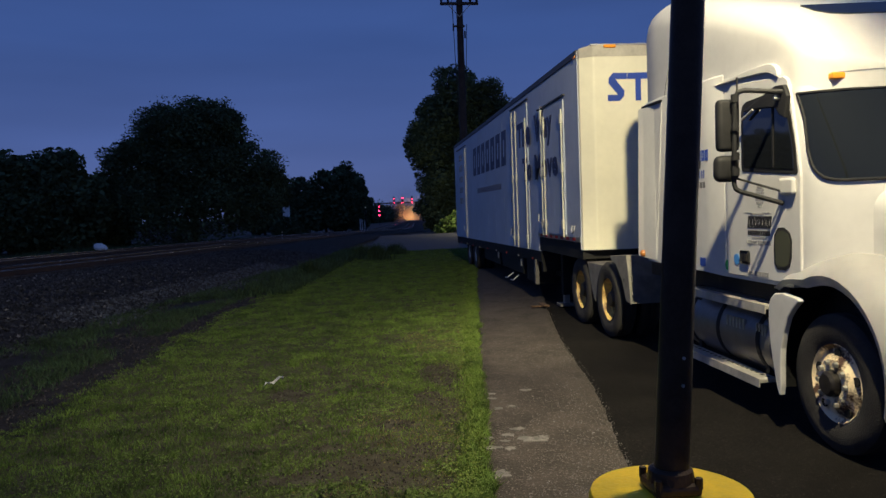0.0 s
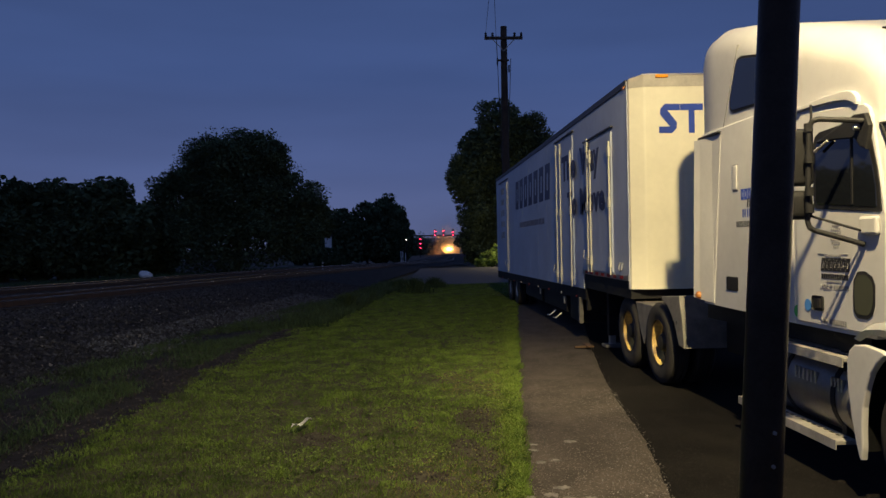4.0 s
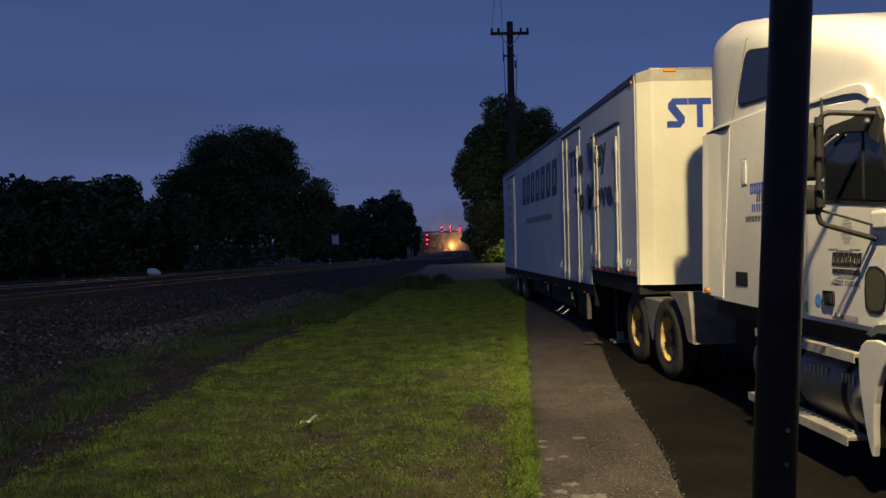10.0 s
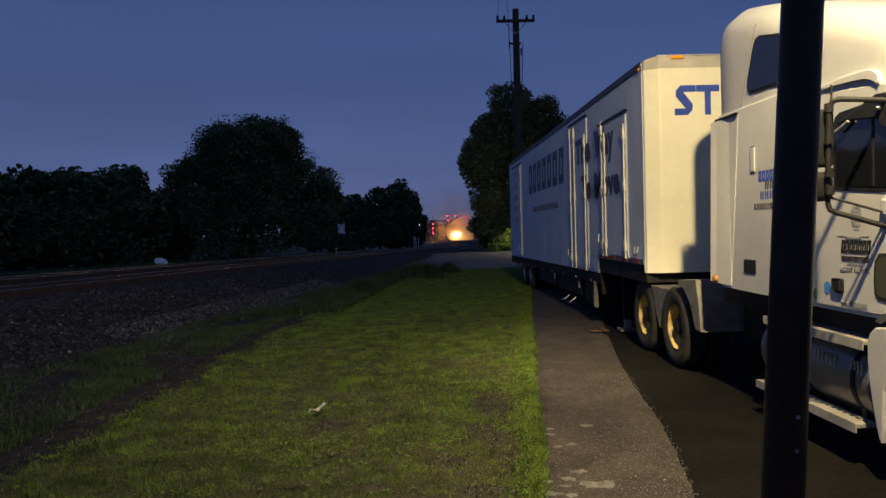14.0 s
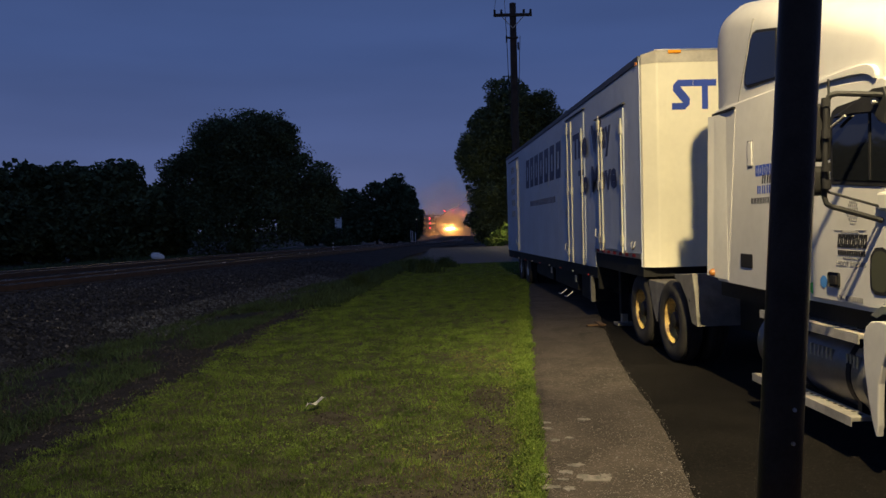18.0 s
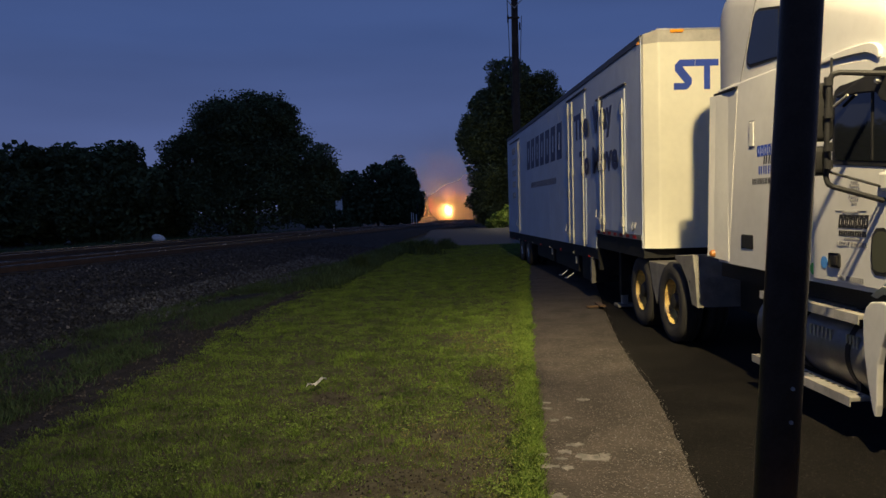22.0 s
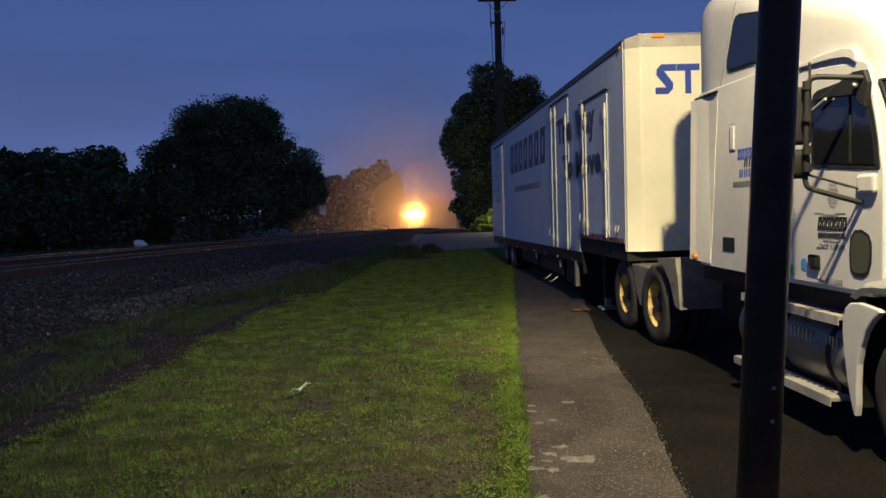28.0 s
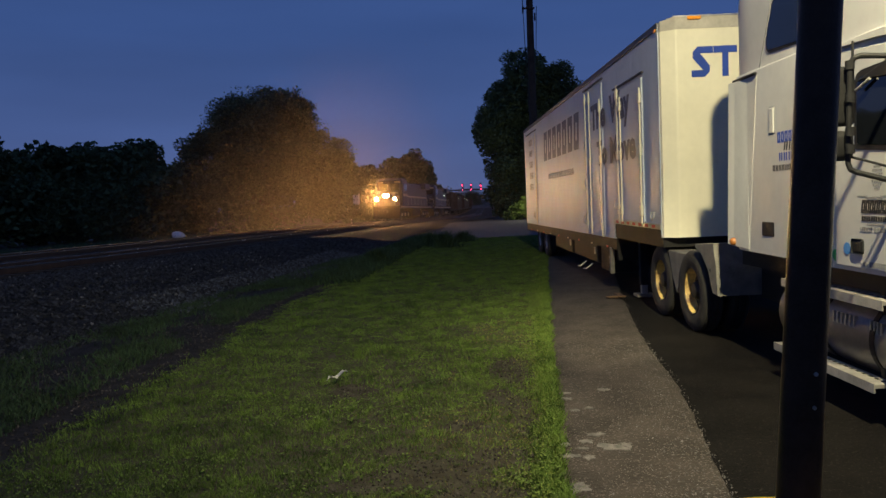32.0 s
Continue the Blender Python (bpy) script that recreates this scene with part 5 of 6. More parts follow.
part("roof_seam", tube([(CCX - (HW - 0.009) * math.cos(radians(a)) ** 1.14, 5.17 - 0.461 * math.sin(radians(a)) ** 1.14, 2.735) for a in range(30, 91, 5)], 0.0022, seg=5), M_GREYINK, roof)
part("roof_seam", prism([(7.20, 3.70), (7.19, 3.70), (7.545, 2.96), (7.555, 2.96)], CX0 - 0.002, CX0 + 0.02), M_GREYINK, roof)
for i in range(9):
    c = Vector((CX0 + 0.004, 7.565 - i * 0.042, 3.02 + i * 0.084))
    part("rivet", rod(c, c + Vector((-0.003, 0, 0)), 0.005, seg=8), M_WHITE2, roof)
part("roof_joint", box(CX0 - 0.07, CX0 + 0.01, 7.50, 8.03, 2.905, 2.925), M_CHASSIS, sleeper, "dark open joint under the roof fairing")
for i in range(12):
    zz = 1.26 + i * 0.14
    c = Vector((CX0 - 0.046, 7.705 - (zz - 1.19) * 0.13, zz))
    part("rivet", rod(c, c + Vector((-0.003, 0, 0)), 0.005, seg=8), M_WHITE2, sleeper)
win = part("sleeper_window", prism([(7.36, 3.22), (7.36, 3.13), (7.31, 3.095), (6.75, 3.065), (6.75, 3.475), (7.12, 3.55), (7.19, 3.545), (7.23, 3.50)], CX0 - 0.010, CX0 + 0.03, 0.004), M_GLASS, cab, "dark sleeper side window")
part("window_seal", prism([(7.385, 3.21), (7.38, 3.11), (7.32, 3.07), (6.73, 3.045), (6.73, 3.495), (7.12, 3.575), (7.205, 3.565), (7.25, 3.51)], CX0 - 0.006, CX0 + 0.03, 0.004), M_PLASTIC, win)
grab = part("grab_recess", box(CX0 - 0.049, CX0 - 0.03, 7.126, 7.249, 2.294, 2.56, 0.009), M_GREYINK, sleeper, "dark gap round the grab handle")
part("grab_handle", box(CX0 - 0.056, CX0 - 0.03, 7.140, 7.235, 2.309, 2.545, 0.012), M_WHITE2, grab, "white recessed grab handle")
part("vent", box(CX0 - 0.052, CX0 - 0.03, 7.166, 7.422, 1.342, 1.48, 0.010), M_PLASTIC, sleeper, "black square vent")
part("marker_light", lathe([(-0.045, 0.018), (-0.03, 0.036), (0.0, 0.042)], (CX0 - 0.08, 8.02, 1.252), "X", 14), M_DULL_AMBER, cab, "dull round amber marker lamp", True)
# the cab with its door, windscreen and bonnet
part("cab_body", arch_loft([(6.22, HW, 1.14, 2.95, 0.05), (5.3, HW - 0.003, 1.14, 2.90, 0.10), (5.17, HW - 0.012, 1.14, 2.76, 0.10)], CCX), M_WHITE, cab, "white cab shell", True)


def front_width(y, z):
    """Half width of the rounded cab front at y."""
    ys, yc = front_ends(z)
    q = min(max((ys - y) / (ys - yc), 0.0), 1.0)
    return (HW - 0.006) * (1 - q ** 1.75) ** (1 / 1.75)


def front_ends(z):
    """Where the cab front leaves the side, and its foremost line, at height z."""
    return float(np.interp(z, (1.2, 2.0, 2.66), (5.03, 5.03, 5.155))), float(np.interp(z, (1.2, 1.945, 2.66), (4.40, 4.41, 4.775)))


bm = bmesh.new()
rows = []
for z in (1.24, 1.5, 1.75, 1.92, 2.0, 2.1, 2.25, 2.4, 2.55, 2.66):
    ys, yc = front_ends(z)
    row = [(-(HW - 0.006), 5.25)] + [(-(HW - 0.006) * math.cos(radians(a)) ** 1.143, ys - (ys - yc) * math.sin(radians(a)) ** 1.143) for a in range(0, 91, 6)]
    row += [(-x, y) for x, y in reversed(row[:-1])]
    rows.append([bm.verts.new((CCX + x, y, z)) for x, y in row])
for p, q in zip(rows, rows[1:]):
    for i in range(len(p) - 1):
        bm.faces.new((p[i], p[i + 1], q[i + 1], q[i]))
bmesh.ops.recalc_face_normals(bm, faces=bm.faces)
part("cab_front", bm, M_WHITE, cab, "white rounded cab front round the windscreen", True)
# the windscreen follows the rounded front, with round lower corners
bm = bmesh.new()
rows, EDGE = [], []
for z, ye in ((1.945, 4.76), (1.950, 4.81), (1.959, 4.846), (1.975, 4.876), (2.001, 4.903), (2.03, 4.930), (2.065, 4.949), (2.12, 4.970), (2.194, 4.992), (2.30, 5.012), (2.407, 5.034), (2.50, 5.064), (2.57, 5.090), (2.605, 5.105)):
    w = front_width(ye, z)
    row = []
    for i in range(25):
        u = math.sin(math.pi / 2 * (i / 12 - 1)) * w
        ys, yc = front_ends(z)
        row.append(bm.verts.new((CCX + u * (1 + 0.006 / HW), ys - (ys - yc) * (1 - min(1, abs(u) / (HW - 0.006)) ** 1.75) ** (1 / 1.75) - 0.006, z)))
    rows.append(row)
    EDGE.append(row[0].co.copy())
EDGE = [v.co.copy() for v in rows[0][12:0:-1]] + EDGE + [v.co.copy() for v in rows[-1][1:13]]
for p, q in zip(rows, rows[1:]):
    for i in range(24):
        bm.faces.new((p[i], p[i + 1], q[i + 1], q[i]))
bmesh.ops.recalc_face_normals(bm, faces=bm.faces)
part("windscreen", bm, M_SCREEN, cab, "dark windscreen reflecting the lot", True)
part("windscreen_seal", tube(EDGE, 0.011, seg=6), M_PLASTIC, cab, "black rubber windscreen seal")
for dx in (0.25, 0.85, 1.22, 1.59, 2.19):
    y = 5.17 - 0.46 * (1 - min(1, abs(dx - HW) / (HW - 0.010)) ** 1.75) ** (1 / 1.75)
    part("marker_light", box(CX0 + dx - 0.07, CX0 + dx + 0.07, y - 0.012, y + 0.06, 2.685, 2.732, 0.008), M_AMBER, cab, "amber roof marker lamp")
door = part("door", prism([(6.16, 1.17), (5.03, 1.17), (5.025, 2.00), (5.07, 2.25), (5.115, 2.47), (5.155, 2.66), (5.185, 2.73), (5.24, 2.765), (6.05, 2.84), (6.16, 2.74)], CX0 - 0.014, CX0 + 0.02, 0.008), M_WHITE, cab, "white cab door with the carrier's lettering")
pane = part("door_window", prism([(5.84, 2.12), (5.82, 2.10), (5.10, 2.045), (5.11, 2.19), (5.14, 2.32), (5.175, 2.44), (5.21, 2.53), (5.25, 2.575), (5.32, 2.59), (5.76, 2.60), (5.82, 2.58), (5.84, 2.53)], CX0 - 0.024, CX0 - 0.002, 0.004), M_GLASS, door, "dark side window")
part("window_frame", prism([(5.88, 2.09), (5.86, 2.068), (5.07, 2.006), (5.055, 2.02), (5.075, 2.20), (5.10, 2.32), (5.135, 2.45), (5.165, 2.56), (5.19, 2.62), (5.225, 2.655), (5.28, 2.668), (5.40, 2.668), (5.79, 2.65), (5.85, 2.625), (5.88, 2.57)], CX0 - 0.02, CX0 - 0.002, 0.005), M_PLASTIC, door)
part("quarter_bar", box(CX0 - 0.03, CX0 - 0.02, 5.36, 5.38, 2.075, 2.56), M_PLASTIC, pane)
part("drip_moulding", prism([(6.35, 2.870), (6.1, 2.890), (5.9, 2.900), (5.7, 2.904), (5.50, 2.900), (5.42, 2.892), (5.365, 2.877), (5.325, 2.854), (5.303, 2.825), (5.296, 2.79), (5.30, 2.772), (5.315, 2.767), (5.335, 2.782), (5.38, 2.806), (5.45, 2.828), (5.6, 2.845), (5.9, 2.858), (6.1, 2.862)], CX0 - 0.030, CX0 + 0.04, 0.006), M_WHITE, cab, "white moulded rain deflector over the door")
part("peep_window", prism([(5.36, 1.32), (5.37, 1.42), (5.36, 1.53), (5.32, 1.575), (5.25, 1.58), (5.185, 1.55), (5.16, 1.50), (5.165, 1.38), (5.19, 1.32), (5.235, 1.295), (5.32, 1.295)], CX0 - 0.021, CX0 - 0.012), glass("peep_glass", (0.085, 0.09, 0.065), 0.2), door, "small lower door window")
part("peep_seal", prism([(5.38, 1.31), (5.39, 1.42), (5.38, 1.54), (5.33, 1.60), (5.25, 1.605), (5.17, 1.57), (5.14, 1.51), (5.145, 1.37), (5.175, 1.30), (5.23, 1.27), (5.335, 1.27)], CX0 - 0.019, CX0 - 0.012), M_PLASTIC, door)
hd = part("door_handle", box(CX0 - 0.026, CX0 - 0.012, 5.765, 5.91, 1.28, 1.395, 0.02), M_PLASTIC, door, "recessed black door handle")
part("door_pull", box(CX0 - 0.035, CX0 - 0.02, 5.79, 5.83, 1.30, 1.375, 0.006), M_HUB, hd)
part("sticker", lathe([(-0.018, 0.048), (-0.015, 0.048)], (CX0, 5.99, 1.312), "X", 16), M_LBLUE, door)
part("sticker", lathe([(-0.009, 0.048), (-0.006, 0.048)], (CX0, 6.17, 1.246), "X", 16), M_GREEN, sleeper)
part("sticker", box(CX0 - 0.049, CX0 - 0.03, 6.53, 6.64, 1.21, 1.29), M_BLUE, sleeper)
part("bracket_cover", box(CX0 - 0.05, CX0 - 0.012, 5.07, 5.27, 1.855, 1.985, 0.02), M_WHITE2, door)


DX = CX0 - 0.0165
bars(5.80, 5.43, 1.590, 1.690, M_INK, 7, door, DX, 0.14, 0.18, True)
bars(5.79, 5.44, 1.530, 1.570, M_INK, 12, door, DX)
bars(5.72, 5.52, 1.505, 1.518, M_GREYINK, 10, door, DX)
letters("USDOT", 0.05, on_side(DX, 5.81, 1.452), M_GREYINK, door, fit=(0.16, 0.036))
bars(5.63, 5.43, 1.454, 1.488, M_GREYINK, 6, door, DX)
letters("VIN:", 0.05, on_side(DX, 5.80, 1.192), M_GREYINK, door, fit=(0.09, 0.038))
bars(5.69, 5.47, 1.192, 1.230, M_GREYINK, 8, door, DX)
part("lettering_bar", box(DX - 0.0008, DX + 0.003, 5.44, 5.56, 1.715, 1.720), M_GREYINK, door)
part("lettering_bar", box(DX - 0.0008, DX + 0.003, 5.72, 5.84, 1.715, 1.720), M_GREYINK, door)
bars(5.74, 5.53, 1.700, 1.712, M_GREYINK, 10, door, DX)
for k, (n, w) in enumerate(((3, 0.035), (4, 0.055), (5, 0.070), (5, 0.075), (5, 0.070), (5, 0.062), (4, 0.045))):
    bars(5.59 + w, 5.59 - w, 1.765 + k * 0.026, 1.782 + k * 0.026, M_GREYINK, n, door, DX, 0.42)
SX = CX0 - 0.046
bars(7.08, 6.44, 2.21, 2.31, M_BLUE, 9, sleeper, SX, 0.2, 0.0, True)
bars(6.96, 6.58, 2.135, 2.215, M_INK, 4, sleeper, SX, 0.3, 0.2)
bars(7.05, 6.50, 2.045, 2.12, M_BLUE, 6, sleeper, SX)
bars(7.18, 6.50, 1.955, 2.01, M_INK, 11, sleeper, SX)
# bonnet, wing, bumper
hood = part("bonnet", arch_loft([(4.70, HW - 0.30, 1.22, 1.95, 0.22), (4.2, HW - 0.36, 1.22, 1.86, 0.26), (3.6, HW - 0.42, 0.8, 1.70, 0.26), (3.2, HW - 0.46, 0.75, 1.50, 0.2), (3.1, HW - 0.5, 0.75, 1.3, 0.1)], CCX), M_WHITE, cab, "white sloping bonnet", True)
bm = bmesh.new()
ring = []
for x, g in ((CX0 - 0.03, 0.0), (CX0 - 0.06, 0.035), (CX0 + 0.02, 0.085), (CX0 + 0.2, 0.11), (CX0 + 0.6, 0.10)):
    row = []
    for i in range(17):
        t = radians(40 + 152 * i / 16)
        r = 0.59 + g * 1.8 + (0.19 - g) * max(0.0, min(1.0, (66 - math.degrees(t)) / 22))
        row.append(bm.verts.new((x, 4.70 + math.cos(t) * r, 0.56 + math.sin(t) * r * 1.10)))
    ring.append(row)
for a, b in zip(ring, ring[1:]):
    for i in range(16):
        bm.faces.new((a[i], a[i + 1], b[i + 1], b[i]))
bmesh.ops.solidify(bm, geom=bm.faces[:], thickness=0.012)
part("wing", bm, M_WHITE, cab, "white rounded front wing", True)
part("wing_skirt", prism([(5.22, 1.10), (5.33, 1.085), (5.39, 1.04), (5.42, 0.96), (5.42, 0.83), (5.40, 0.69), (5.37, 0.55), (5.335, 0.42), (5.305, 0.33), (5.28, 0.285), (5.262, 0.29), (5.25, 0.37), (5.25, 0.52), (5.24, 0.66), (5.205, 0.79), (5.15, 0.91), (5.08, 0.99), (4.99, 1.06), (5.02, 1.08)], CX0 - 0.055, CX0 - 0.005, 0.012, seg=3), M_WHITE2, cab, "pale curved lower wing skirt")
part("wing_liner", prism([(4.70 + 0.62 * math.cos(radians(a)), 0.56 + 0.70 * math.sin(radians(a))) for a in range(-8, 190, 11)], CX0 + 0.24, CX0 + 0.27), M_CHASSIS, cab, "black wheel arch liner")
bm = bmesh.new()
ring = [[bm.verts.new((x, 4.72 + 0.60 * math.cos(radians(a)), 0.56 + 0.64 * math.sin(radians(a)))) for a in range(-20, 201, 11)] for x in (CX0 + 0.0, CX0 + 0.62)]
for i in range(len(ring[0]) - 1):
    bm.faces.new((ring[0][i], ring[0][i + 1], ring[1][i + 1], ring[1][i]))
bmesh.ops.solidify(bm, geom=bm.faces[:], thickness=0.008)
part("arch_lining", bm, M_CHASSIS, cab, "black wheel arch lining", True)
part("bumper", box(CX0 + 0.02, CX1 - 0.02, 3.0, 3.25, 0.35, 0.75, 0.06), M_WHITE2, cab, smooth=True)
part("grille", box(CCX - 0.5, CCX + 0.5, 3.04, 3.14, 0.8, 1.3, 0.02), M_CHASSIS, cab)
mirror_wheel(wheel("wheel", CX0 + 0.03, 4.725, 0.50, 0.28, cab, M_RIM, dual=False, front=True), CCX, cab)
for y in (9.66, 10.97):
    mirror_wheel(wheel("wheel", CX0 + 0.0, y, 0.52, 0.26, cab, M_RIM_Y), CCX, cab)
    part("axle", rod((CX0 + 0.3, y, 0.52), (CX1 - 0.3, y, 0.52), 0.09), M_CHASSIS, cab)
# frame, tank, steps, drive mudguards
for x in (CCX - 0.43, CCX + 0.43):
    part("frame_rail", box(x - 0.05, x + 0.05, 3.3, 11.6, 0.72, 0.98), M_CHASSIS, cab)
part("under_cab", box(CX0 + 0.12, CX1 - 0.12, 5.4, 8.3, 0.98, 1.15), M_CHASSIS, cab)
part("engine_block", box(CCX - 0.45, CCX + 0.45, 3.4, 6.0, 0.5, 1.2), M_CHASSIS, cab)
tank = part("fuel_tank", lathe([(5.56, 0.05), (5.57, 0.30), (5.60, 0.33), (7.30, 0.33), (7.33, 0.30), (7.34, 0.05)], (CX0 + 0.38, 0, 0.62), "Y", 36), M_TANK, cab, "brushed metal fuel tank", True)
for y in (5.78, 6.5, 7.1):
    part("tank_strap", lathe([(y - 0.03, 0.336), (y + 0.03, 0.336)], (CX0 + 0.38, 0, 0.62), "Y", 36), M_CHASSIS, tank)
for k in range(10):
    yk = 5.66 + k * 0.045 if k < 4 else 6.02 + (k - 4) * 0.06
    part("tank_slot", box(CX0 + 0.055, CX0 + 0.075, yk, yk + 0.022, 0.66, 0.77), M_STEEL, tank)
for z, ya, yb, wd in ((0.965, 5.50, 7.05, 0.20), (0.335, 5.60, 7.22, 0.13)):
    s = part("step", box(CX0 - 0.03, CX0 + wd, ya, yb, z - 0.035, z, 0.006), M_TREAD, cab, "pale aluminium step plate")
    part("step_edge", box(CX0 - 0.04, CX0 - 0.03, ya, yb, z - 0.07, z + 0.002), M_TREAD, s)
    for i in range(int((yb - ya) / 0.085)):
        # black plates on the step stand in for the shade in its holes
        part("dark_hole_plate", box(CX0 + 0.06, CX0 + 0.085, ya + 0.05 + i * 0.085, ya + 0.085 + i * 0.085, z, z + 0.003), M_CHASSIS, s)
for y in (5.72, 7.0):
    part("step_hanger", box(CX0 + 0.12, CX0 + 0.17, y, y + 0.06, 0.30, 0.98), M_CHASSIS, cab)
part("quarter_fender", prism([(9.40, 1.14), (8.80, 1.18), (8.72, 0.92), (8.67, 0.58), (8.84, 0.60), (8.98, 0.86), (9.20, 1.04), (9.40, 1.10)], CX0 - 0.02, CX0 + 0.60, 0.006), M_MUDFLAP, cab, "grey plastic quarter fender before the drive wheels")
part("fender_bridge", prism([(9.9, 0.98), (10.6, 0.98), (10.42, 0.60), (10.27, 0.42), (10.12, 0.60)], CX0 + 0.02, CX0 + 0.55, 0.01), M_MUDFLAP, cab, "grey fender panel between the drive wheels")
part("mudflap_arm", rod((CX0 - 0.02, 8.9, 0.86), (CX0 + 0.5, 8.9, 0.86), 0.02), M_CHASSIS, cab)
part("battery_box", box(CX0 + 0.45, CX0 + 0.8, 7.5, 8.6, 0.55, 0.95, 0.02), M_CHASSIS, cab)
part("rear_wall", box(CX0 + 0.06, CX1 - 0.06, 7.982, 8.02, 1.16, 2.95), M_WHITE2, cab)
# mirrors on their tubular bracket
MX, MY = CX0 - 0.34, 5.30
mir = part("mirror_bracket", tube([(CX0 - 0.02, 5.18, 2.635), (MX + 0.06, MY + 0.03, 2.675), (MX + 0.02, MY + 0.045, 2.665), (MX, MY + 0.055, 2.62), (MX, MY + 0.09, 1.96), (MX + 0.01, MY + 0.08, 1.915), (MX + 0.04, MY + 0.07, 1.895), (CX0 - 0.02, 5.24, 1.79)], 0.019), M_PLASTIC, cab, "black tubular mirror bracket")
part("strut", rod((MX + 0.02, MY + 0.09, 2.0), (CX0 - 0.015, 5.22, 1.875), 0.009, seg=8), M_PLASTIC, mir, "thin lower strut")
part("mirror_mount", prism([(5.80, 2.565), (5.60, 2.62), (5.30, 2.70), (5.18, 2.69), (5.13, 2.60), (5.17, 2.44), (5.24, 2.47), (5.30, 2.535), (5.55, 2.56)], CX0 - 0.05, CX0 - 0.014, 0.008), M_PLASTIC, mir, "black moulded mirror mount over the side window")
part("mount_arm", tube([(CX0 - 0.05, 5.62, 2.56), (CX0 - 0.06, 5.78, 2.50)], 0.012), M_TREAD, mir)
part("mount_knob", lathe([(-0.09, 0.012), (-0.075, 0.022), (-0.045, 0.022)], (CX0, 5.24, 2.60), "X", 12), M_STEEL, mir)
big = part("mirror_housing", box(MX - 0.105, MX + 0.075, MY + 0.11, MY + 0.20, 2.215, 2.625, 0.035, seg=3), M_PLASTIC, mir, "tall black mirror housing", True)
part("mirror_glass", box(MX - 0.09, MX + 0.06, MY + 0.195, MY + 0.206, 2.245, 2.595), M_MIRROR, big)
small = part("convex_mirror", box(MX - 0.125, MX + 0.075, MY + 0.115, MY + 0.22, 1.975, 2.185, 0.05, seg=3), M_PLASTIC, mir, "lower convex mirror housing", True)
for z in (2.62, 2.4, 2.17, 2.05):
    part("clamp", lathe([(-0.03, 0.03), (0.03, 0.03)], (MX, MY + 0.06, z), "Z", 10), M_PLASTIC, mir)
part("antenna", rod((MX + 0.02, MY + 0.06, 2.62), (MX + 0.02, MY + 0.06, 2.78), 0.008, seg=6), M_PLASTIC, mir)

# ---- signals ----


def lens(parent, x, y, z, r=0.20):
    part("signal_lens", rod((x, y, z), (x, y - 0.06, z), r, seg=14), M_SIGNAL, parent, "glowing red signal lens")


SY = 330.0
gz = float(rail_z(SY))
gan = thing("signal_bridge", (polar(2.54, SY)[0], SY, gz), "dark steel signal bridge with three pairs of red signals", "railway signal")
gx0, gx1 = polar(-0.2, SY)[0], polar(4.2, SY)[0]
part("girder", box(gx0, gx1, SY, SY + 0.6, 5.4, 5.9), M_CHASSIS, gan)
for x in (gx0 + 0.4, gx1 - 0.4):
    part("mast", box(x - 0.3, x + 0.3, SY, SY + 0.6, gz - 1.5, 5.4), M_CHASSIS, gan)
for a, z1, z2 in ((1.88, 7.55, 5.75), (2.54, 7.70, 5.75), (3.28, 7.10, 5.65)):
    x = polar(a, SY)[0]
    head = part("signal_head", box(x - 0.4, x + 0.4, SY - 0.25, SY - 0.05, 5.0, 8.4, 0.1), M_CHASSIS, gan, "black signal head")
    lens(head, x, SY - 0.25, z1, 0.24)
    lens(head, x, SY - 0.25, z2, 0.20)
SY2 = 300.0
mx = polar(0.70, SY2)[0]
ms = thing("signal_mast", (mx, SY2, float(ground_z(mx, SY2))), "dark signal mast with three red signals above one another", "railway signal")
part("mast", rod((mx, SY2, float(ground_z(mx, SY2)) - 0.3), (mx, SY2, 5.2), 0.12), M_CHASSIS, ms)
hd2 = part("signal_head", box(mx - 0.35, mx + 0.35, SY2 - 0.3, SY2 - 0.1, -0.2, 5.0, 0.1), M_CHASSIS, ms)
for z in (4.1, 2.2, 0.4):
    lens(hd2, mx, SY2 - 0.3, z, 0.20)
# white lamps and pale posts by the line
for k, (az, el, d) in enumerate(((-0.80, -0.62, 158), (-0.66, -0.66, 158), (-0.45, -0.78, 160))):
    x, y = polar(az, d)
    z = 1.85 + d * math.tan(radians(el))
    g = float(ground_z(x, y))
    p = thing("white_post", (x, y, g), "pale post by the line catching lamplight", "post", "pale posts by the line")
    part("shaft", rod((x, y, g - 0.2), (x, y, max(z + 0.4, g + 0.9)), 0.075, seg=8), M_WALLPALE, p)
x, y = polar(-0.35, 140)
p = thing("yard_lamp", (x, y, float(ground_z(x, y))), "far yard lamp, a small white glow on a pole", "street lamp")
part("pole", rod((x, y, float(ground_z(x, y)) - 0.2), (x, y, 1.85 + 140 * math.tan(radians(0.35)) - 0.05), 0.09, seg=8), M_CHASSIS, p)
part("globe", lathe([(-0.045, 0.015), (-0.02, 0.042), (0.02, 0.042), (0.045, 0.015)], (x, y, 1.85 + 140 * math.tan(radians(0.35)) + 0.10), "Z", 12), M_FARLAMP, p, "small glowing white globe")
# the marker between the tracks' far side and the field
x, y = polar(-6.76, 52.7)
g = float(ground_z(x, y))
mk = thing("track_marker", (x, y, g), "thin track marker post with pale reflectors", "marker post")
part("shaft", rod((x, y, g - 0.2), (x, y, 0.74), 0.03, seg=8), M_CHASSIS, mk)
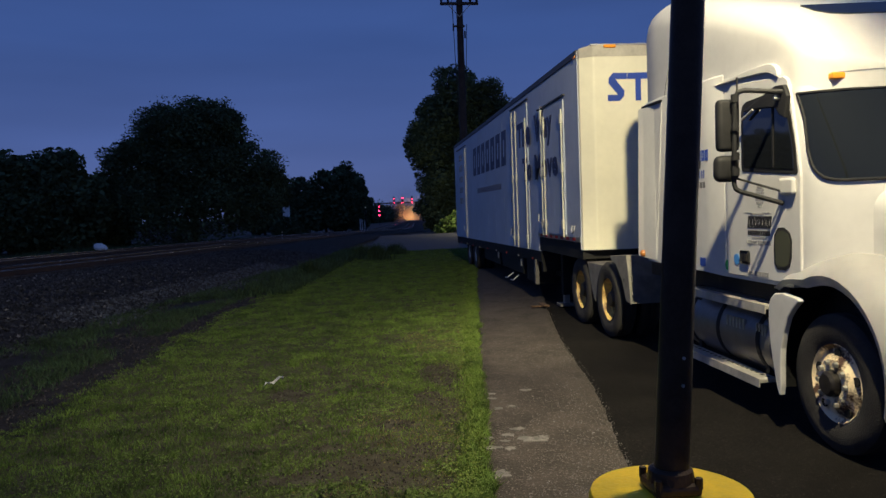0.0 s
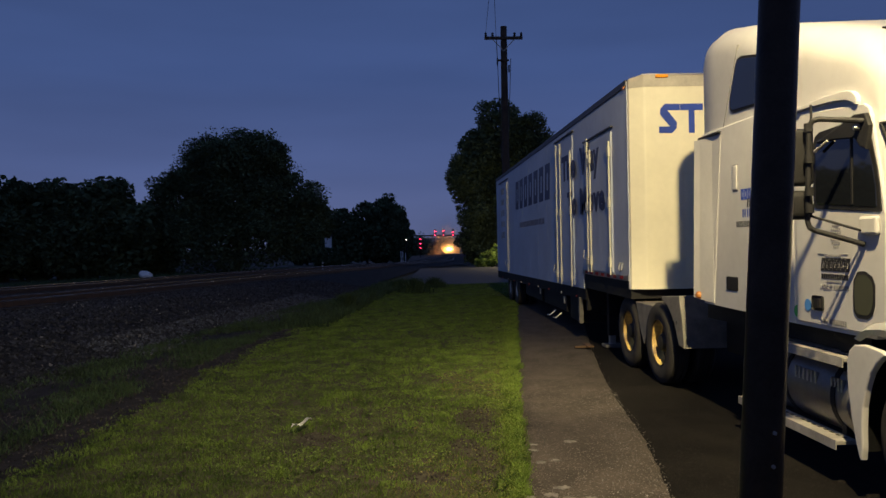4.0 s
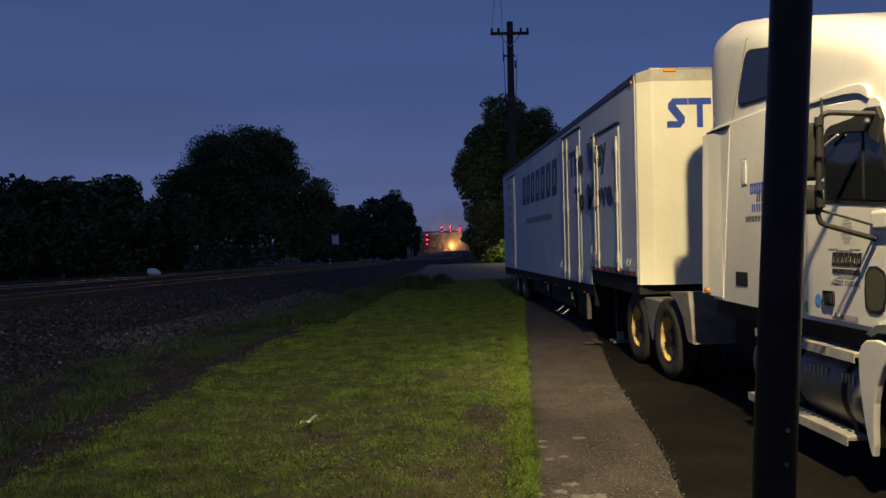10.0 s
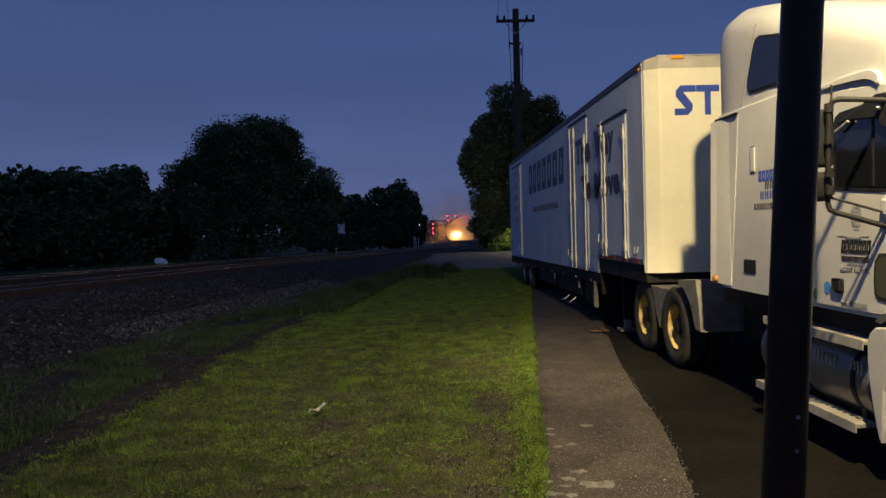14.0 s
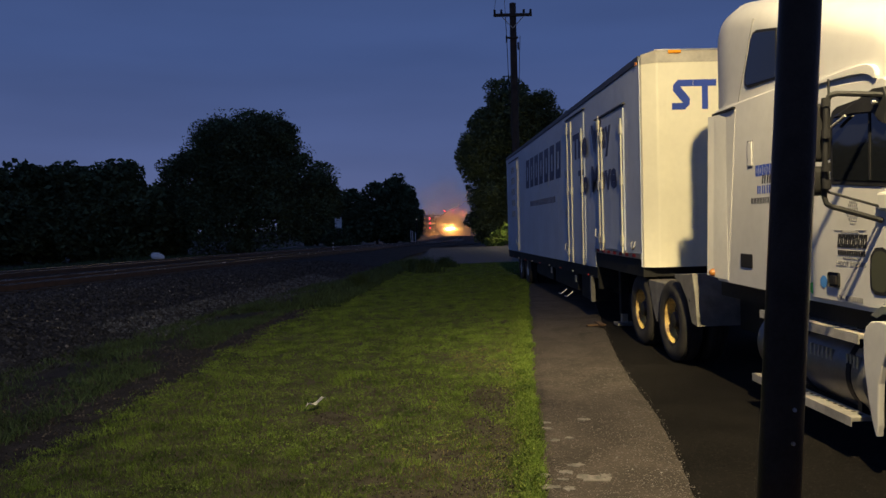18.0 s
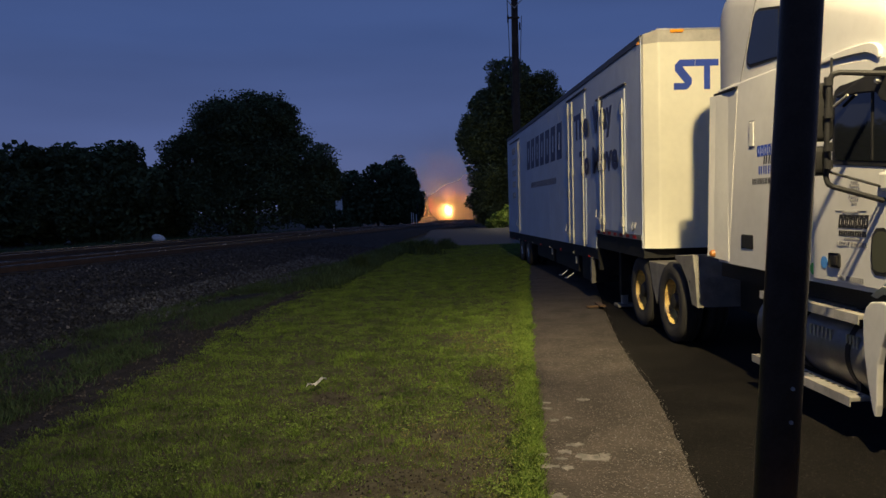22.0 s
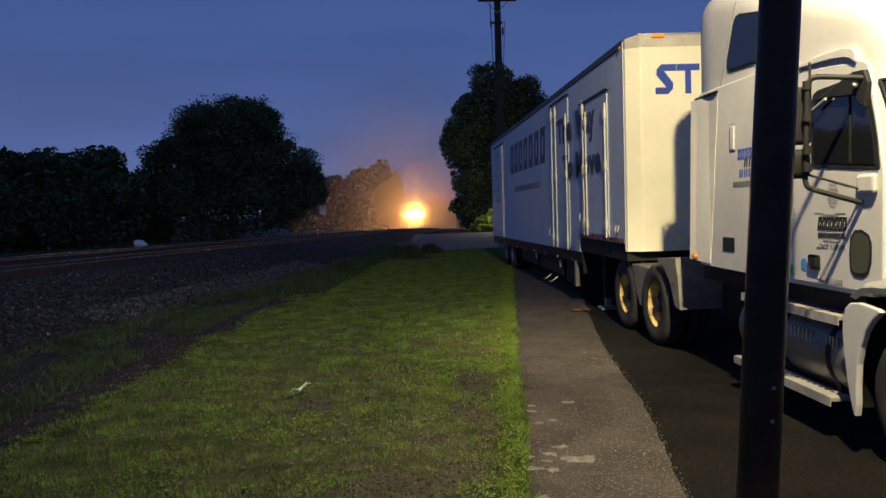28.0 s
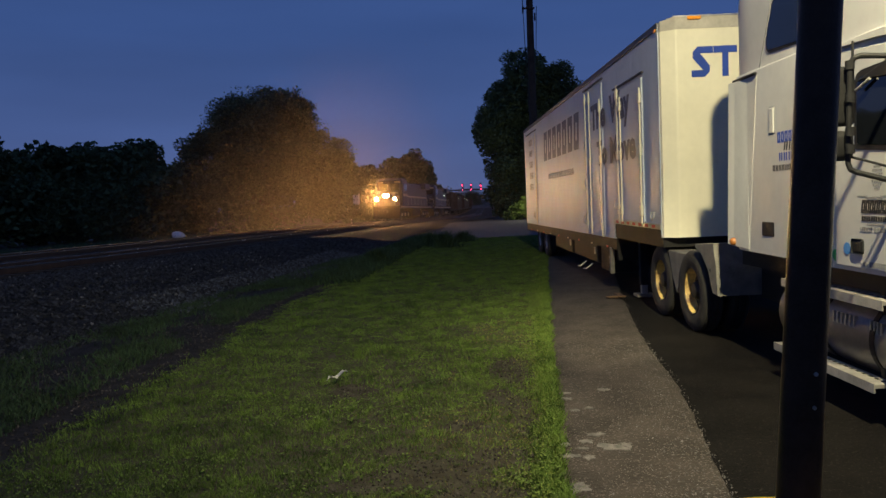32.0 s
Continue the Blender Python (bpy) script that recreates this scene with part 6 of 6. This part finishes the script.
for z in (0.02, 0.24, 0.46, 0.67):
    part("reflector", rod((x, y - 0.035, z), (x, y - 0.05, z), 0.045, seg=10), M_LITTER, mk)
# pale things across the tracks
x, y = -21.1, 59.5
g = float(ground_z(x, y))
t = thing("white_tarpaulin", (x, y, g), "crumpled white tarpaulin heap among the weeds", "tarpaulin")
bm = bmesh.new()
bmesh.ops.create_icosphere(bm, subdivisions=3, radius=1.0)
for v in bm.verts:
    n = noise.noise(v.co * 1.1) * 0.30 + noise.noise(v.co * 3.2) * 0.14
    v.co = Vector((v.co.x * (0.50 + n), v.co.y * 0.45, max(-0.4, v.co.z * (0.36 + n * 0.8)))) + Vector((x + 0.1, y, g + 0.40))
part("cloth", bm, M_LITTER, t)
for az, d, el0, el1, w in ((-6.42, 150, 0.0, 0.72, 1.1),):
    x, y = polar(az, d)
    g = float(ground_z(x, y))
    h = thing("pale_shed", (x, y, g), "pale sided shed glimpsed between the trees", "shed", "pale sheds between the trees")
    zt = 1.85 + d * math.tan(radians(el1))
    part("walls", box(x - w / 2, x + w / 2, y, y + 2.5, g - 0.2, zt), M_WALLPALE, h)
    part("roof", prism([(y - 0.2, zt), (y + 2.7, zt), (y + 1.25, zt + 0.6)], x - w / 2 - 0.15, x + w / 2 + 0.15), M_ROOF, h)

cx, cy = polar(-6.4, 141)
tree("low_bush", (cx, cy), [(0, 0, 1.9, 2.2, 1.6, 2.0), (1.4, 0, 1.5, 1.5, 1.4, 1.6), (-1.5, 0, 1.4, 1.4, 1.4, 1.6)], 0.08, 2600, 0.28, 51, "dark low bush before the pale shed", "bush", clumps=40)

# ---- litter and worn patches ----
lit = thing("paper_litter", (-1.09, 7.70, 0.05), "crumpled white paper scrap lying in the grass", "litter")
bm = bmesh.new()
vs = [[bm.verts.new((-1.09 + (i - 2) * 0.045 + 0.01 * (j % 2), 7.70 + (j - 1) * 0.05 + (i - 2) * 0.03, 0.065 + 0.028 * math.sin(i * 2.1 + j) + 0.012 * i)) for i in range(5)] for j in range(3)]
for a, b in zip(vs, vs[1:]):
    for i in range(4):
        bm.faces.new((a[i], a[i + 1], b[i + 1], b[i]))
bmesh.ops.solidify(bm, geom=bm.faces[:], thickness=0.003)
part("sheet", bm, M_LITTER, lit)
rng = random.Random(4)
for px, py, sx, sy in ((1.19, 5.42, 0.23, 0.13), (0.86, 5.28, 0.14, 0.06), (0.98, 5.23, 0.11, 0.06), (1.13, 5.71, 0.18, 0.06), (1.03, 5.57, 0.10, 0.07), (0.86, 5.52, 0.08, 0.06), (1.11, 6.90, 0.08, 0.05), (1.09, 6.71, 0.11, 0.06), (1.46, 6.96, 0.12, 0.05), (1.09, 6.35, 0.08, 0.05), (1.22, 6.40, 0.10, 0.04), (0.82, 4.72, 0.16, 0.10), (1.29, 5.45, 0.10, 0.08), (0.97, 5.42, 0.09, 0.04)):
    bm = bmesh.new()
    k = 17
    ring = []
    for i in range(k):
        r = rng.uniform(0.45, 1.2)
        ring.append(bm.verts.new((px + math.cos(6.283 * i / k) * sx * 0.5 * r, py + math.sin(6.283 * i / k) * sy * r * 0.85, 0.0205)))
    bm.faces.new(ring)
    ex = bmesh.ops.extrude_face_region(bm, geom=bm.faces[:])
    bmesh.ops.translate(bm, verts=[v for v in ex["geom"] if isinstance(v, bmesh.types.BMVert)], vec=(0, 0, -0.01))
    tagged(part("worn_patch", bm, M_PATCH), "pale worn patch where aggregate shows in the old asphalt", "patch", "worn patches in the path", "structure")

# cracks in the old path
for pts in (((1.22, 8.5), (1.27, 8.1), (1.24, 7.85), (1.31, 7.55), (1.40, 7.40), (1.55, 7.32)), ((1.31, 7.55), (1.22, 7.30), (1.25, 7.05), (1.18, 6.75))):
    bm = bmesh.new()
    rows = []
    for i, (x, y) in enumerate(pts):
        w = 0.0012 + 0.0014 * ((i * 7) % 3)
        rows.append((bm.verts.new((x - w, y - w * 0.6, 0.0195)), bm.verts.new((x + w, y + w * 0.6, 0.0195))))
    for a, b in zip(rows, rows[1:]):
        bm.faces.new((a[0], a[1], b[1], b[0]))
    tagged(part("crack", bm, M_CHASSIS), "dark open crack in the old asphalt", "crack", "cracks in the path", "structure")

# ---- the train ----


def loco(name, label, lead):
    """A wide-cab diesel locomotive, its front at y = 0, running towards -y, on rails at z = 0."""
    t = thing(name, (0, 0, 0), label, "locomotive", "the train")
    L = 22.0
    part("frame", box(-1.5, 1.5, 0.7, L, 1.28, 1.52), M_LOCO, t)
    part("pilot", prism([(0.35, 0.2), (0.75, 0.15), (0.8, 1.5), (0.55, 1.5)], -1.45, 1.45), M_CHASSIS, t, "black pilot plow")
    nose = part("nose", arch_loft([(0.95, 0.85, 1.5, 2.75, 0.25), (1.15, 0.98, 1.5, 2.95, 0.25), (2.4, 1.05, 1.5, 3.05, 0.25)], 0), M_LOCO, t, smooth=True)
    cabp = part("cab", arch_loft([(2.2, 1.42, 1.5, 4.35, 0.5), (2.5, 1.50, 1.5, 4.58, 0.5), (4.9, 1.50, 1.5, 4.62, 0.5)], 0), M_LOCO, t, smooth=False)
    for s in (-1, 1):
        part("cab_window", box(s * 0.2 if s > 0 else -1.15, 1.15 if s > 0 else -0.2, 2.16, 2.3, 3.25, 3.95), M_GLASS, cabp)
        part("side_window", box(s * 1.5 - 0.02, s * 1.5 + 0.02, 2.9, 4.5, 3.2, 3.95), M_GLASS, cabp)
        part("number_board", box(s * 0.95 - 0.3, s * 0.95 + 0.3, 2.15, 2.25, 4.02, 4.22), M_LOCO_STRIPE, cabp)
        part("walkway", box(min(s * 1.05, s * 1.52), max(s * 1.05, s * 1.52), 5.0, L - 1, 1.50, 1.56), M_CHASSIS, t)
        part("stripe", box(s * 1.515 - 0.012, s * 1.515 + 0.012, 0.9, L - 1.2, 1.33, 1.47), M_LOCO_STRIPE, t, "pale stripe along the sill")
        part("stripe", box(s * 1.505 - 0.012, s * 1.505 + 0.012, 2.5, 4.9, 2.55, 2.85), M_LOCO_STRIPE, t)
        rail = part("handrail", tube([(s * 1.45, 5.2, 2.6), (s * 1.45, L - 1, 2.6)], 0.025), M_STEEL, t)
        for y in np.arange(5.2, L - 0.9, 2.1):
            part("stanchion", rod((s * 1.45, y, 1.5), (s * 1.45, y, 2.6), 0.02, seg=6), M_STEEL, rail)
        part("stripe", box(s * 0.97 - 0.012, s * 0.97 + 0.012, 5.2, L - 2.2, 2.5, 2.75), M_LOCO_STRIPE, t)
        if not lead:
            part("walkway_lamp", box(s * 1.0 - 0.08, s * 1.0 + 0.08, 16.9, 17.1, 3.25, 3.42), M_STEP, t, "small glowing walkway lamp")
    part("hood", arch_loft([(4.9, 0.95, 1.5, 4.25, 0.3), (L - 1.6, 0.95, 1.5, 4.25, 0.3)], 0), M_LOCO, t)
    part("radiator", box(-1.5, 1.5, L - 5.5, L - 1.8, 3.7, 4.45, 0.1), M_LOCO, t)
    part("fuel_tank", box(-1.35, 1.35, 8.4, 13.4, 0.25, 1.28, 0.2), M_CHASSIS, t)
    for yb in (4.2, 17.2):
        tr = part("truck_frame", box(-1.25, 1.25, yb - 2.2, yb + 2.2, 0.55, 0.95, 0.08), M_CHASSIS, t)
        for dy in (-1.75, 0, 1.75):
            for s in (-1, 1):
                part("wheel", rod((s * 0.68, yb + dy, 0.52), (s * 0.82, yb + dy, 0.52), 0.52, seg=20), M_CHASSIS, tr)
                part("journal", rod((s * 1.25, yb + dy, 0.56), (s * 1.34, yb + dy, 0.56), 0.17, seg=12), M_STEEL, tr)
    part("coupler", box(-0.15, 0.15, 0.0, 0.7, 0.75, 1.05, 0.03), M_CHASSIS, t)
    hl = part("headlight", box(-0.36, 0.36, 0.80, 1.0, 2.47, 2.83, 0.04), M_LOCO, t)
    for s in (-1, 1):
        part("lens", rod((s * 0.17, 0.81, 2.65), (s * 0.17, 0.775, 2.65), 0.148, seg=18), M_HEAD if lead else M_GLASS, hl, "bright headlight lens" if lead else "")
        dl = part("ditch_light", box(s * 1.02 - 0.17, s * 1.02 + 0.17, 0.62, 0.8, 2.10, 2.44, 0.03), M_CHASSIS, t)
        part("lens", rod((s * 1.02, 0.63, 2.27), (s * 1.02, 0.60, 2.27), 0.155, seg=18), M_DITCH if lead else M_GLASS, dl, "bright ditch light lens" if lead else "")
        # long hoods added round the lenses to narrow their beams
        part("beam_hood", lathe([(0.64, 0.165), (0.14, 0.175), (0.14, 0.190), (0.64, 0.19)], (s * 1.02, 0, 2.27), "Y", 18, ends=(False, False)), M_CHASSIS, dl)
        part("beam_hood", lathe([(0.82, 0.15), (0.32, 0.155), (0.32, 0.170), (0.82, 0.17)], (s * 0.17, 0, 2.65), "Y", 18, ends=(False, False)), M_CHASSIS, hl)
        part("light_post", rod((s * 1.02, 0.75, 1.4), (s * 1.02, 0.75, 2.1), 0.04, seg=6), M_CHASSIS, dl)
    for s in (-1, 1):
        part("step_rail", tube([(s * 1.40, 0.75, 1.0), (s * 1.40, 0.7, 2.5), (s * 0.6, 0.7, 2.45)], 0.022), M_STEEL, t)
    return t


def freight_car(material, label, h=4.1):
    """A ribbed freight car, its front at y = 0."""
    t = thing("freight_car", (0, 0, 0), label, "freight car", "the train")
    L = 17.0
    part("body", box(-1.5, 1.5, 0.5, L - 0.5, 1.1, h, 0.03), material, t)
    for s in (-1, 1):
        for y in np.arange(0.9, L - 0.6, 1.15):
            part("rib", box(s * 1.53 - 0.03, s * 1.53 + 0.03, y - 0.05, y + 0.05, 1.15, h - 0.05), material, t)
    part("sill", box(-1.2, 1.2, 0.2, L - 0.2, 0.9, 1.1), M_CHASSIS, t)
    for yb in (2.2, L - 2.2):
        tr = part("truck_frame", box(-1.1, 1.1, yb - 1.2, yb + 1.2, 0.4, 0.8, 0.06), M_CHASSIS, t)
        for dy in (-0.88, 0.88):
            for s in (-1, 1):
                part("wheel", rod((s * 0.68, yb + dy, 0.42), (s * 0.80, yb + dy, 0.42), 0.42, seg=16), M_CHASSIS, tr)
    part("marker_lamp", box(1.56, 1.62, 1.45, 1.55, 3.2, 3.30), M_STEP, t, "small pale marker lamp")
    part("coupler", box(-0.12, 0.12, -0.1, 0.5, 0.75, 1.0), M_CHASSIS, t)
    return t


TRAIN = []
TRAIN.append((loco("lead_locomotive", "dark lead diesel locomotive with blazing headlights", True), 0.0, 22.0))
TRAIN.append((loco("second_locomotive", "dark second diesel locomotive with small walkway lamps", False), 22.4, 22.0))
c1 = freight_car(M_CAR, "dark brown ribbed freight car")
c2 = freight_car(M_CAR2, "grey ribbed freight car", 3.7)
off = 44.9
for i in range(10):
    car = (c1, c2)[i % 2] if i < 2 else copy_thing((c1, c2)[(i * 7 // 3) % 2], Matrix())
    TRAIN.append((car, off, 17.0))
    off += 17.3

# thin mist sheets, added to give the lens glow round the headlights: some drift with the locomotive, a thicker bank
# goes with it and sinks at the end
M_GLOW_HAZE, M_GLOW_DRIFT, M_GLOW_CORE, M_GLOW_MIST, M_GLOW_BANK = glow_mist_material("glow_haze_bright", 0.035, 4.5), glow_mist_material("glow_haze_drifting", 0.055, 24.0), glow_mist_material("glow_mist_dense", 0.38, 6.5), glow_mist_material("glow_mist_thin", 0.30, 20.0), glow_mist_material("glow_mist_wide", 0.38, 34.0)


def glow_mist_veils(label, veils):
    """Upright sheets of mist across the line that make the headlight glow; veils: distance ahead of the lights, reach,
    material.
    """
    t = thing("mist", (0, 0, 0), label, "mist", kind="stuff")
    for k, (d, r, m) in enumerate(veils):
        bm = bmesh.new()
        mid = bm.verts.new((0, d, 2.6))
        rings = []
        for j in range(1, 9):
            ring = []
            for i in range(28):
                a = 2 * math.pi * i / 28
                q = r * j / 8 * (1 + 0.03 * noise.noise(Vector((math.cos(a) * 1.5, math.sin(a) * 1.5, k * 7.0))))
                ring.append(bm.verts.new((q * math.cos(a), d + 0.3 * noise.noise(Vector((q, a, 3.0))), max(2.6 + q * math.sin(a), -0.9 - 0.02 * j - 0.3 * k))))
            rings.append(ring)
        for i in range(28):
            bm.faces.new((mid, rings[0][i], rings[0][(i + 1) % 28]))
            for p, q in zip(rings, rings[1:]):
                bm.faces.new((p[i], q[i], q[(i + 1) % 28], p[(i + 1) % 28]))
        part("glow_veil", bm, m, t, smooth=True)
    return t


TRAIN.append((glow_mist_veils("thin mist sheets before the lead locomotive, added as headlight glow", ((-3.0, 4.5, M_GLOW_HAZE), (-20.0, 24.0, M_GLOW_DRIFT))), 0.0, 22.0))
GLOW_BANK = glow_mist_veils("thicker mist sheets rolling along the line, added as headlight glow", ((-6.0, 6.5, M_GLOW_CORE), (-14.0, 20.0, M_GLOW_MIST), (-30.0, 34.0, M_GLOW_BANK)))

HEAD_Y, SPEED, SINK = 79.0, 15.0, 2.0


def on_track(y):
    return Vector((float(track_x(y)), float(y), float(rail_z(y))))


def motions():
    """The train rolls along the far track towards the camera; the mist bank rolls before it and sinks at the end to
    weaken the glow.
    """
    for ob, back, length in TRAIN + [(GLOW_BANK, 0.0, 22.0)]:
        rows = []
        for k in range(33):
            y = HEAD_Y + SPEED * (32 - k) + back
            a, b = on_track(y), on_track(y + length)
            ya = (b - a).normalized()
            xa = ya.cross(Vector((0, 0, 1))).normalized()
            za = xa.cross(ya)
            m = Matrix((xa, ya, za)).transposed().to_4x4()
            m.translation = a - Vector((0, 0, SINK * max(0, k - 30) ** 3.3 if ob is GLOW_BANK else 0))
            rows.append((float(k), m))
        walk(ob, rows)


motions()
